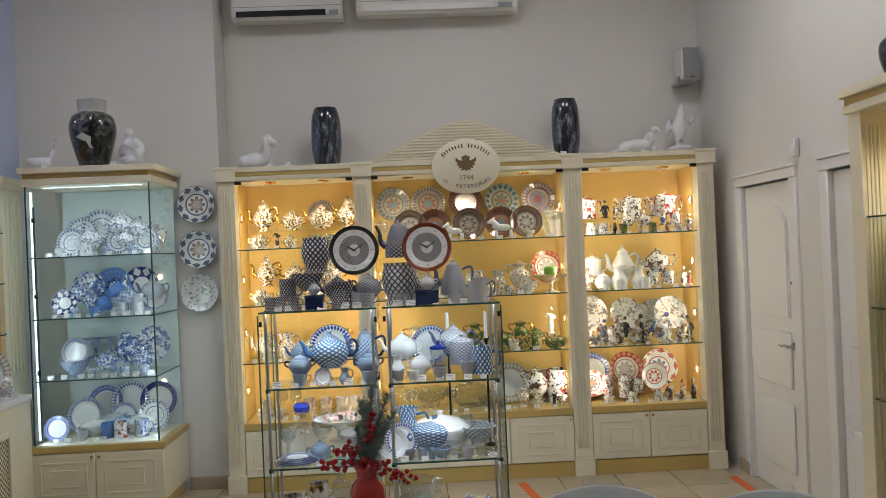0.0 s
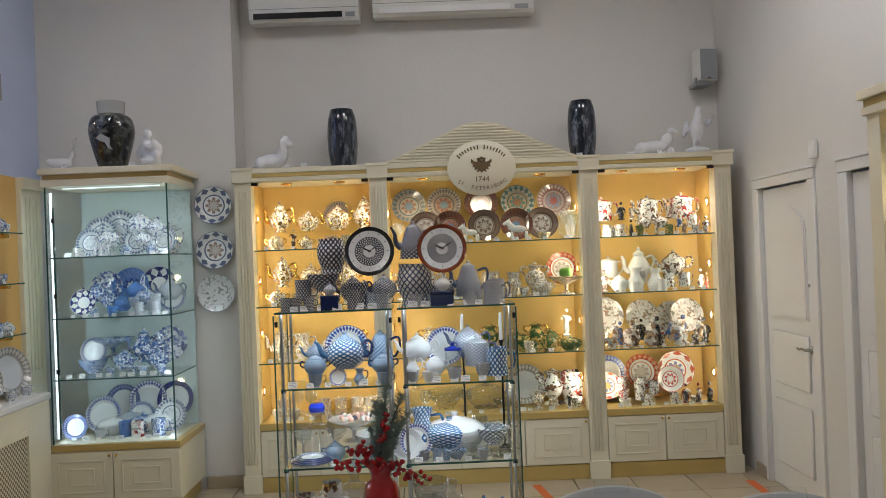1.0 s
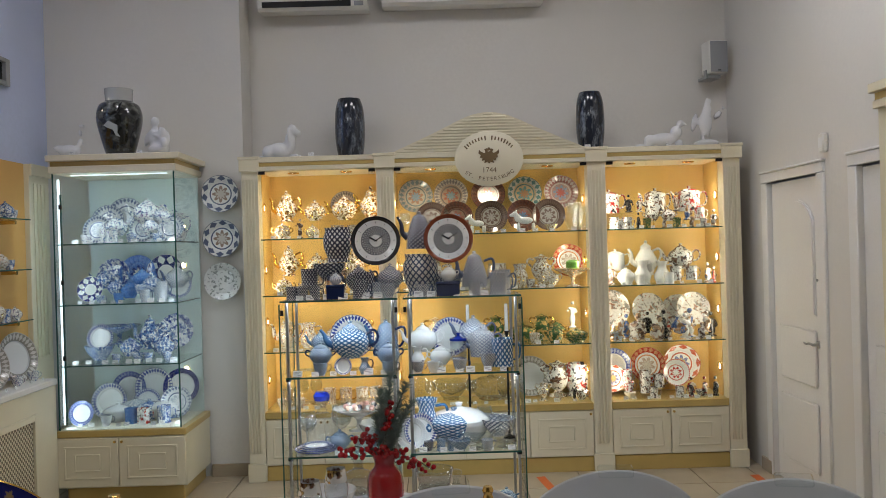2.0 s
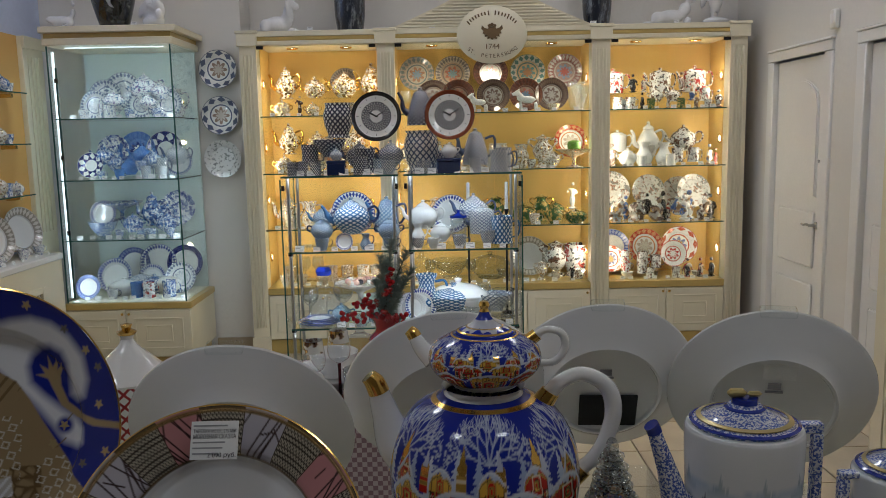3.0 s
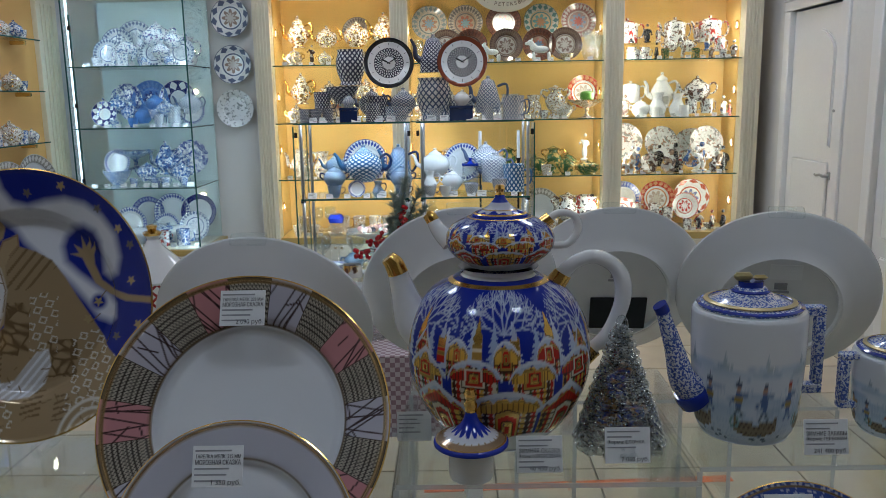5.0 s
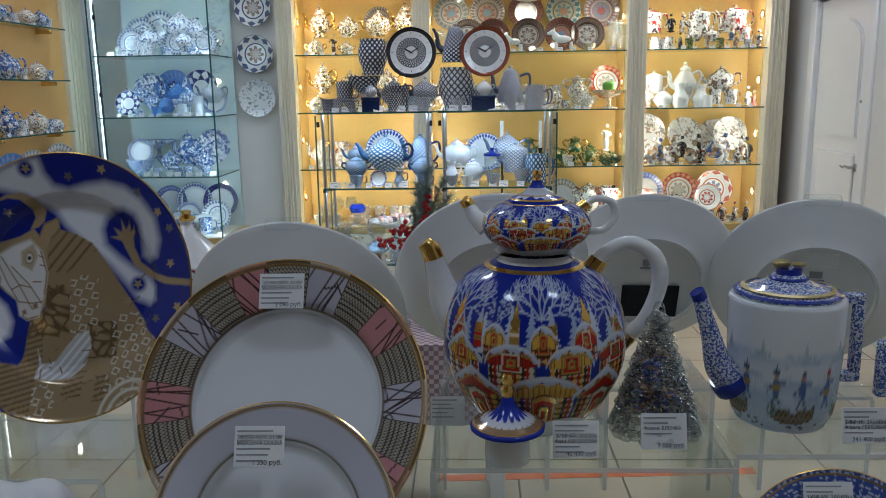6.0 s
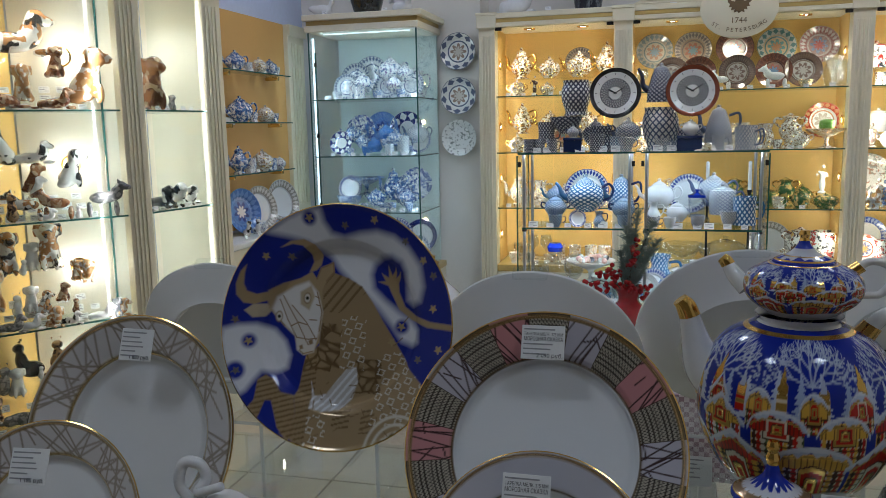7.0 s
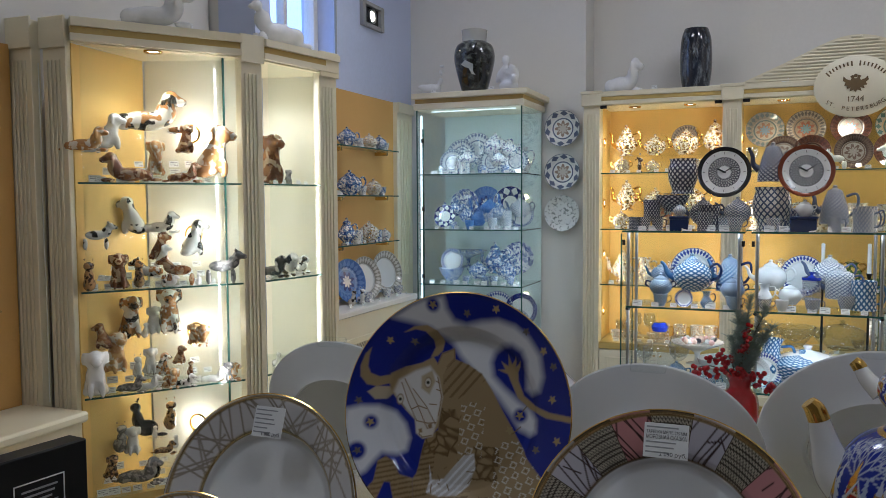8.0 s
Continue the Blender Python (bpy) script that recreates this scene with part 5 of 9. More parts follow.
def games_pot(name, label, R, h, m, spout):
    t = thing(name, label, "teapot" if spout else "sugar bowl", m, "winter-games tea set")
    bm = lathe(bmesh.new(), arc_profile([(0, 0.0), (R * 0.70, 0.0), (R * 0.78, h * 0.02), (R * 0.90, h * 0.14), (R * 0.97, h * 0.5), (R, h * 0.90), (R * 0.975, h * 0.985), (R * 0.90, h)], 10) + [(R * 0.8, h)], 300)
    part("body", decorate(finish(bm, "body", DECORATED), games_paint(R, 0, h)), None, t)
    lid = part("lid", lathe(bmesh.new(), [(R * 0.90, h + 0.0005), (R * 0.91, h + 0.002), (R * 0.88, h + 0.004), (R * 0.60, h + 0.009), (R * 0.32, h + 0.017), (R * 0.26, h + 0.022), (0, h + 0.022)], 60), CHINTZ, t, "sprigged blue and white lid")
    for r, q in ((0.905, 0.0034), (0.33, 0.0180)):
        part("blue_line", lathe(bmesh.new(), [(R * r, h + q - 0.002), (R * r + 0.001, h + q), (R * r - 0.002, h + q + 0.0016), (R * (r - 0.05), h + q + 0.001)], 60), COBALT, lid)
    part("gold_line", lathe(bmesh.new(), [(R * 0.80, h + 0.0066), (R * 0.80, h + 0.0075), (R * 0.72, h + 0.009), (R * 0.72, h + 0.008)], 60), SPECK, lid)
    part("knob", lathe(bmesh.new(), [(0, h + 0.022), (R * 0.22, h + 0.022), (R * 0.22, h + 0.028), (0, h + 0.028)], 20), COBALT, lid)
    part("knob_ornament", boxes(((-R * 0.30, -0.005, h + 0.0285), (R * 0.02, 0.005, h + 0.037)), ((R * 0.03, -0.004, h + 0.0285), (R * 0.30, 0.004, h + 0.034)), bevel=0.003), SPECK, lid, "gold bar-shaped knob")
    if spout:
        sp = part("spout", tube(bmesh.new(), [(-R * 0.95, -0.008, h * 0.34), (-R * 1.22, -0.014, h * 0.46), (-R * 1.42, -0.018, h * 0.72), (-R * 1.66, -0.02, h * 1.02)], [0.019, 0.015, 0.010, 0.0068], 16, 7), CHINTZ, t, "sprigged blue spout")
        part("tip", tube(bmesh.new(), [(-R * 1.64, -0.0198, h * 1.00), (-R * 1.68, -0.0202, h * 1.04), (-R * 1.71, -0.0205, h * 1.06)], 0.0078, 16, 3), COBALT, sp, "cobalt tip")
        part("root", tube(bmesh.new(), [(-R * 0.93, -0.007, h * 0.31), (-R * 1.0, -0.0085, h * 0.34), (-R * 1.05, -0.0095, h * 0.37)], [0.023, 0.022, 0.0195], 16, 3), COBALT, sp, "cobalt root")
    bm = bmesh.new()
    x0, x1 = R * 0.96, R * 1.36
    for lo, hi in (((x0, -0.006, h * 0.92), (x1, 0.006, h * 1.0)), ((x1 - 0.010, -0.006, h * 0.38), (x1, 0.006, h * 0.918)), ((x0, -0.006, h * 0.30), (x1, 0.006, h * 0.378))):
        box(bm, lo, hi, 0.0015)
    part("handle", bm, CHINTZ, t, "square sprigged handle")
    return t


games_pot("winter_games_teapot", "white cylindrical teapot painted with winter games", 0.0595, 0.139, pose(0.040, 0.552, RISER), True)
games_pot("winter_games_sugar_bowl", "white lidded bowl painted with winter games", 0.050, 0.088, pose(0.205, 0.545, RISER) @ pose(0, 0, 0, 0, 0, 180), False)


# ---------------------------------------------------------------- figures from soft rounded masses
def sculpt(name, masses, resolution=0.07):
    """One smooth mesh from (x, y, z, rx, ry, rz[, tilt about y]) masses, in units of the figure's height."""
    mb = bpy.data.metaballs.new(name)
    mb.resolution, mb.render_resolution, mb.threshold = resolution, resolution, 0.35
    for q in masses:
        e = mb.elements.new(type="ELLIPSOID")
        e.co = q[:3]
        e.radius = 1.0
        e.size_x, e.size_y, e.size_z = (s * 1.12 for s in q[3:6])
        e.stiffness = 3.0
        if len(q) > 6:
            e.rotation = Euler((0, radians(q[6]), 0)).to_quaternion()
    tmp = bpy.data.objects.new(name, mb)
    scene.collection.objects.link(tmp)
    bpy.context.view_layer.update()
    me = bpy.data.meshes.new_from_object(tmp.evaluated_get(bpy.context.evaluated_depsgraph_get()))
    bpy.data.objects.remove(tmp)
    bpy.data.metaballs.remove(mb)
    me.materials.clear()
    me.shade_smooth()
    low = min((v.co.z for v in me.vertices), default=0)
    for v in me.vertices:
        v.co.z -= low
    return me


BULL = [(0, 0, 0.62, 0.42, 0.25, 0.26), (-0.34, 0, 0.66, 0.25, 0.25, 0.27), (0.36, 0, 0.60, 0.26, 0.24, 0.28), (0.58, 0, 0.42, 0.16, 0.15, 0.19), (0.66, 0, 0.28, 0.10, 0.11, 0.12),
        (-0.40, 0.13, 0.30, 0.10, 0.09, 0.30), (-0.40, -0.13, 0.30, 0.10, 0.09, 0.30), (0.34, 0.13, 0.28, 0.09, 0.08, 0.28), (0.34, -0.13, 0.28, 0.09, 0.08, 0.28), (0.56, 0.15, 0.55, 0.05, 0.10, 0.05), (0.56, -0.15, 0.55, 0.05, 0.10, 0.05)]
me = sculpt("bull_figurine", BULL, 0.05)
me.materials.append(BISQUE)
tail = bmesh.new()
tail.from_mesh(me)
tube(tail, [(-0.56, 0, 0.72), (-0.66, 0, 0.84), (-0.62, 0, 1.00), (-0.50, 0, 1.00), (-0.46, 0, 0.90), (-0.50, -0.05, 0.82), (-0.30, -0.10, 0.90)], [0.035, 0.04, 0.04, 0.035, 0.03], 10, 6)
tail.to_mesh(me)
tail.free()
me.shade_smooth()
pig = new("bull_figurine", me)
pig.matrix_basis = pose(-0.722, 0.335, 1.043, 0, 0, 4) @ Matrix.Scale(0.142, 4)
tagged(pig, "matt white bisque figure of a bull with a curled tail", "figurine")


# ---------------------------------------------------------------- price cards
def price_card(m, lines, price, w=0.043, h=0.034, group="price cards on the front table"):
    """A printed card; a line is words, or a number for an unreadable bar of that share of the width."""
    t = thing("price_card", "white printed price card with black lettering", "price card", m, group)
    part("card", boxes(((-w / 2, -h / 2, -0.0006), (w / 2, h / 2, 0)), bevel=0.0002), CARD, t)
    y = h / 2 - h * 0.12
    for q in lines:
        if isinstance(q, str):
            words(q, h * (0.165 if q.isupper() and len(q) < 17 else 0.13), pose(-w * 0.45, y, 0.0003), INK, t, depth=0.0001, align="LEFT", fit=w * 0.9)
        else:
            part("bar", boxes(((-w * 0.45, y - h * 0.02, 0.0001), (-w * 0.45 + w * 0.9 * q, y + h * 0.02, 0.0004))), GREY_INK, t)
        y -= h * 0.145
    words(price, h * 0.17, pose(w * 0.47, -h / 2 + h * 0.11, 0.0003), INK, t, depth=0.0001, align="RIGHT")
    return t


def facing(x, y, z, lean=15, yaw=0):
    return pose(x, y, z, 0, 0, yaw) @ pose(0, 0, 0, 90 - lean, 0, 0)


price_card(facing(-0.478, 0.4545, 1.2885, 24), [0.8, "ТАРЕЛКА МЕЛК. 275 ММ", "МОРОЗНАЯ СКАЗКА", 0.75, 0.7, 0.6], "2 090 руб.")
price_card(facing(-0.478, 0.344, 1.180, 24), [0.8, "ТАРЕЛКА МЕЛК. 215 ММ", "МОРОЗНАЯ СКАЗКА", 0.75, 0.7, 0.6], "1 350 руб.")
price_card(facing(-0.195, 0.452, 1.137, 12), [0.8, 0.7, "ЗИМНЯЯ СКАЗКА", "Форма: НОВГОРОДСКИЙ", 0.6, 0.7], "40 430 руб.", 0.045, 0.036)
price_card(facing(-0.105, 0.470, 1.137, 12), [0.8, 0.6, "Форма: ЕЛОЧКА", 0.7], "7 060 руб.", 0.045, 0.036)
price_card(facing(0.099, 0.484, 1.137, 12), [0.8, 0.6, "ЗИМНИЕ ЗАБАВЫ", "Форма: ГЕРБОВАЯ", 0.7], "241 400 руб.", 0.045, 0.036)
price_card(facing(0.030, 0.400, 1.100, 20), [0.8, 0.6, "ЗИМНИЕ ЗАБАВЫ", 0.6, 0.7], "", 0.045, 0.034)
price_card(facing(-0.325, 0.60, 1.105, 14), [0.8, 0.6, 0.7, 0.5, 0.7], "", 0.040, 0.034)
price_card(facing(-0.908, 0.404, 1.278, 20, -2), [0.8, 0.6, 0.7, 0.75, 0.5, 0.6], "1 880 руб.", 0.040, 0.034)
price_card(facing(-0.957, 0.292, 1.184, 24, 6), [0.8, 0.6, 0.7, 0.75, 0.5, 0.6], "1 180 руб.", 0.040, 0.034)


# ---------------------------------------------------------------- the glass front table and its clear risers
table = thing("glass_table", "glass-topped display table on steel legs", "table", pose(0, 0, 0))
part("glass_top", boxes(((-1.45, 0.12, 0.925), (0.55, 1.0, 0.935)), bevel=0.001), SHELF_GLASS, table, "clear glass top")
part("front_edge", boxes(((-1.45, 0.1165, 0.925), (0.55, 0.1195, 0.935))), EDGE, table)
for x in (-1.40, -0.45, 0.50):
    for y in (0.17, 0.95):
        part("leg", tube(bmesh.new(), [(x, y, 0), (x, y, 0.5), (x, y, 0.924)], 0.014, 12, 1), STEEL, table, "steel leg")


def riser(x0, x1, y0, y1, z, label="clear acrylic riser on the glass table"):
    t = thing("acrylic_riser", label, "display riser", pose((x0 + x1) / 2, (y0 + y1) / 2, 0.936), "acrylic risers")
    w, d, h = (x1 - x0) / 2, (y1 - y0) / 2, z - 0.936
    part("shelf", boxes(((-w, -d, h - 0.005), (w, d, h - 0.0005)), bevel=0.001), ACRYLIC, t)
    for s in (-1, 1):
        side = part("side", boxes(((s * w - 0.0025, -d, 0), (s * w + 0.0025, d, h - 0.0055))), ACRYLIC, t)
        # thin pale strips on the front edges, highlights put into the colour
        part("polished_edge", boxes(((s * w - 0.0027, -d - 0.001, 0), (s * w + 0.0027, -d - 0.0002, h - 0.0055))), EDGE_GLINT, side)
    part("polished_edge", boxes(((-w, -d - 0.0012, h - 0.0052), (w, -d - 0.0002, h - 0.0004))), EDGE_GLINT, t)
    return t


riser(-0.335, -0.045, 0.43, 0.66, RISER)
riser(-0.035, 0.32, 0.46, 0.66, RISER)
for x, w, z in ((-0.475, 0.10, 1.050), (-0.916, 0.10, 1.047), (-0.726, 0.09, 1.132)):
    riser(x - w, x + w, 0.38, 0.52, z)
for x, y, w in ((-0.468, 0.31, 0.07), (-0.954, 0.27, 0.07)):
    riser(x - w, x + w, y - 0.05, y + 0.05, 1.0)
riser(-0.82, -0.63, 0.30, 0.365, 1.041)
riser(-0.03, 0.10, 0.34, 0.42, 0.985)
for x, z in ((-0.525, 1.046), (-0.265, 1.10), (-0.047, 1.083), (0.161, 1.07), (-1.013, 1.068)):
    riser(x - 0.07, x + 0.07, 0.73, 0.86, z)
# plate stands: little clear easels behind the leaning plates
def easel(x, y, z, lean, h, yaw=0):
    t = thing("plate_easel", "small clear acrylic plate easel", "plate stand", pose(x, y, z, 0, 0, yaw), "plate easels")
    for s in (-0.03, 0.03):
        bm = bmesh.new()
        tube(bm, [(s, 0.05, 0.0), (s, 0.03, h * 0.3), (s, 0.012 + h * 0.3, h * 0.7)], 0.003, 8, 4)
        tube(bm, [(s, 0.05, 0.002), (s, 0.0, 0.002), (s, -0.035, 0.003), (s, -0.042, 0.016)], 0.003, 8, 4)
        part("arm", bm, ACRYLIC, t)


for x, y, z in ((-0.475, 0.425, 1.051), (-0.726, 0.50, 1.133), (-0.916, 0.40, 1.048), (-0.468, 0.32, 1.001), (-0.954, 0.28, 1.001), (0.035, 0.375, 0.986)):
    easel(x, y, z, 24, 0.14)

# black gift box standing at the table's end
gift = thing("black_box", "black presentation box with a framed white text", "box", pose(-1.218, 0.352, 0.936, 0, 0, -7))
part("case", boxes(((-0.022, -0.072, 0), (0.012, 0.072, 0.288)), bevel=0.002), DARK, gift)
bm = bmesh.new()
for lo, hi in (((0.0125, -0.030, 0.15), (0.0131, -0.0285, 0.255)), ((0.0125, 0.036, 0.15), (0.0131, 0.0375, 0.255)), ((0.0125, -0.0284, 0.15), (0.0131, 0.0359, 0.1515)), ((0.0125, -0.0284, 0.2535), (0.0131, 0.0359, 0.255))):
    box(bm, lo, hi)
part("label_frame", bm, CARD, gift)
for i in range(13):
    part("text_bar", boxes(((0.0125, -0.02, 0.243 - i * 0.0066), (0.0129, 0.028 - 0.004 * ((i * 7) % 3), 0.2455 - i * 0.0066))), GREY_INK, gift)

# tureen with a faceted lid, behind the plates
TILE_RED = Nodes("red_net_glaze", (0.7, 0.7, 0.7), 0.12, coat=0.4)
u, v = TILE_RED.uv()
d1 = TILE_RED.math("ABSOLUTE", TILE_RED.math("SUBTRACT", TILE_RED.math("FRACT", TILE_RED.math("MULTIPLY", TILE_RED.math("ADD", TILE_RED.math("MULTIPLY", u, 2.2), v), 9)), 0.5))
d2 = TILE_RED.math("ABSOLUTE", TILE_RED.math("SUBTRACT", TILE_RED.math("FRACT", TILE_RED.math("MULTIPLY", TILE_RED.math("SUBTRACT", TILE_RED.math("MULTIPLY", u, 2.2), v), 9)), 0.5))
TILE_RED.color(TILE_RED.mix(TILE_RED.math("GREATER_THAN", TILE_RED.math("MAXIMUM", d1, d2), 0.36), (0.78, 0.76, 0.74), (0.30, 0.03, 0.03)))
tur = thing("tureen", "white tureen with red net pattern and gold-knobbed lid", "tureen", pose(-0.70, 0.83, 1.12))
part("bowl", lathe(bmesh.new(), arc_profile([(0, 0), (0.030, 0), (0.034, 0.006), (0.050, 0.05), (0.055, 0.105), (0.054, 0.118)], 5), 40), TILE_RED.mat, tur)
lid = part("lid", lathe(bmesh.new(), [(0.056, 0.117), (0.057, 0.120), (0.054, 0.124), (0.032, 0.145), (0.012, 0.164), (0.008, 0.172), (0.010, 0.178), (0, 0.178)], 16), WHITE, tur, "white faceted lid")
part("knob", lathe(bmesh.new(), [(0, 0.178), (0.011, 0.178), (0.014, 0.182), (0.006, 0.186), (0.008, 0.192), (0, 0.194)], 8), GILT, lid, "gilded knob")
riser(-0.77, -0.63, 0.76, 0.90, 1.12)


# ---------------------------------------------------------------- patterned glazes
def netted(name, around, rows, back, line, width=0.30):
    """A net of slanting lines round a turned piece."""
    n = Nodes(name, back, 0.12, coat=0.4)
    u, v = n.uv()
    d = []
    for op in ("ADD", "SUBTRACT"):
        s = n.math(op, n.math("MULTIPLY", u, around), n.math("MULTIPLY", v, rows))
        d.append(n.math("ABSOLUTE", n.math("SUBTRACT", n.math("FRACT", n.math("ADD", s, 40)), 0.5)))
    hit = n.math("GREATER_THAN", n.math("MAXIMUM", d[0], d[1]), 0.5 - width / 2)
    n.color(n.mix(hit, back, line))
    return n.mat


def sprigged(name, back, *inks, scale=5.0, cover=0.52):
    """Flowers and leaves in one or two inks, scattered."""
    n = Nodes(name, back, 0.12, coat=0.4)
    c = back
    for i, ink in enumerate(inks):
        f = n.ramp(n.noise(scale * (1 + 0.7 * i), 3, rough=0.7), cover + 0.03 * i, cover + 0.03 + 0.03 * i)
        c = n.mix(f, c, ink)
    n.color(c)
    return n.mat


def gilded(name, back, cover=0.5):
    """White porcelain with much bright gilding."""
    n = Nodes(name, back, 0.10, coat=0.5)
    f = n.ramp(n.noise(11, 3, rough=0.7), cover, cover + 0.04)
    n.color(n.mix(n.ramp(n.noise(17, 2), 0.56, 0.60), n.mix(f, back, (0.80, 0.54, 0.18)), (0.16, 0.08, 0.05)))
    n.put(f, n.p.inputs["Metallic"])
    return n.mat


def rimmed(name, well, rim, ink, spokes=24, start=0.68, medal=None):
    """A plate's glaze: a plain or medalled well, a rim cut into spokes."""
    n = Nodes(name, well, 0.12, coat=0.4)
    sep = n.node("ShaderNodeSeparateXYZ")
    n.put(n.coords(), sep.inputs[0])
    x, y = sep.outputs[0], sep.outputs[1]
    r = n.math("SQRT", n.math("ADD", n.math("MULTIPLY", x, x), n.math("MULTIPLY", y, y)))
    a = n.math("DIVIDE", n.math("ARCTAN2", y, x), math.tau)
    sp = n.math("ABSOLUTE", n.math("SUBTRACT", n.math("FRACT", n.math("MULTIPLY", n.math("ADD", a, 1), spokes)), 0.5))
    wave = n.math("ABSOLUTE", n.math("SUBTRACT", n.math("MULTIPLY", n.math("SUBTRACT", r, start), 1 / (1 - start)), 0.5))
    dia = n.math("LESS_THAN", n.math("ADD", sp, wave), 0.44)
    col = n.mix(dia, rim, ink)
    c = n.mix(n.math("GREATER_THAN", r, start), well, col)
    if medal:
        pet = n.math("ADD", 0.22, n.math("MULTIPLY", n.math("ABSOLUTE", n.math("SINE", n.math("MULTIPLY", a, math.tau * 4))), 0.24))
        c = n.mix(n.math("LESS_THAN", r, pet), c, medal[0])
        c = n.mix(n.math("LESS_THAN", r, n.math("MULTIPLY", pet, 0.62)), c, medal[1])
        ring = n.math("LESS_THAN", n.math("ABSOLUTE", n.math("SUBTRACT", r, 0.56)), 0.035)
        c = n.mix(ring, c, ink)
    c = n.mix(n.math("GREATER_THAN", r, 0.97), c, ink)
    n.color(c)
    return n.mat


W = (0.78, 0.78, 0.77)
NAVY, SKY, RED, BROWN, GREEN = (0.012, 0.02, 0.13), (0.10, 0.24, 0.58), (0.42, 0.03, 0.02), (0.14, 0.05, 0.03), (0.06, 0.16, 0.05)
GLAZES = {
    "white": (WHITE, "plain white porcelain"),
    "gold": (gilded("gilded_white", (0.74, 0.70, 0.62)), "white porcelain richly gilded"),
    "goldline": (gilded("gold_sprig", (0.72, 0.71, 0.68), 0.54), "white porcelain with gold sprigs"),
    "net": (netted("cobalt_net", 15, 11, (0.70, 0.76, 0.80), (0.05, 0.14, 0.30), 0.40), "blue and white netted porcelain"),
    "darknet": (netted("dark_net", 17, 12, (0.66, 0.66, 0.68), (0.055, 0.06, 0.095), 0.42), "dark blue netted porcelain"),
    "palenet": (netted("pale_net", 17, 12, W, (0.10, 0.13, 0.22), 0.30), "white porcelain with a fine net"),
    "floral": (sprigged("blue_floral", W, (0.02, 0.05, 0.22), (0.12, 0.24, 0.50), scale=8, cover=0.49), "blue and white flowered porcelain"),
    "blue": (sprigged("mid_blue", (0.06, 0.16, 0.46), (0.16, 0.32, 0.66), scale=9), "mid-blue glazed porcelain"),
    "garden": (sprigged("garden", W, (0.05, 0.14, 0.28), (0.16, 0.08, 0.24), scale=8, cover=0.545), "white porcelain with painted flowers"),
    "picture": (sprigged("picture", W, (0.16, 0.08, 0.05), (0.06, 0.06, 0.07), scale=4, cover=0.53), "white porcelain with a dark picture"),
    "redpicture": (sprigged("red_picture", W, (0.45, 0.04, 0.03), (0.05, 0.05, 0.06), scale=4, cover=0.53), "white porcelain with a red picture"),
    "green": (sprigged("green_gold", (0.05, 0.12, 0.04), (0.55, 0.38, 0.12), scale=5), "green and gilt porcelain"),
    "navybox": (COBALT, "dark blue presentation box"),
    "crystal": (CRYSTAL, "clear cut glass"),
    "bisque": (BISQUE, "matt white bisque porcelain"),
}
FOLK = [
    rimmed("folk_a", (0.353, 0.311, 0.268), (0.296, 0.253, 0.221), (0.128, 0.16, 0.171), 20, 0.66, ((0.292, 0.158, 0.105), (0.174, 0.238, 0.313))),
    rimmed("folk_b", (0.372, 0.271, 0.207), (0.421, 0.357, 0.303), (0.172, 0.151, 0.151), 30, 0.66, ((0.366, 0.142, 0.099), (0.195, 0.29, 0.344))),
    rimmed("folk_c", (0.251, 0.155, 0.112), (0.163, 0.062, 0.041), (0.102, 0.043, 0.033), 24, 0.62, ((0.301, 0.11, 0.078), (0.152, 0.226, 0.333))),
    rimmed("folk_d", (0.405, 0.309, 0.203), (0.401, 0.396, 0.364), (0.083, 0.168, 0.179), 16, 0.66, ((0.11, 0.238, 0.259), (0.322, 0.172, 0.098))),
    rimmed("folk_e", (0.289, 0.203, 0.203), (0.236, 0.119, 0.119), (0.379, 0.358, 0.358), 26, 0.64, ((0.177, 0.23, 0.348), (0.313, 0.1, 0.09))),
    rimmed("folk_f", (0.333, 0.312, 0.302), (0.08, 0.048, 0.043), (0.149, 0.106, 0.085), 40, 0.62, ((0.136, 0.093, 0.082), (0.319, 0.297, 0.287))),
]
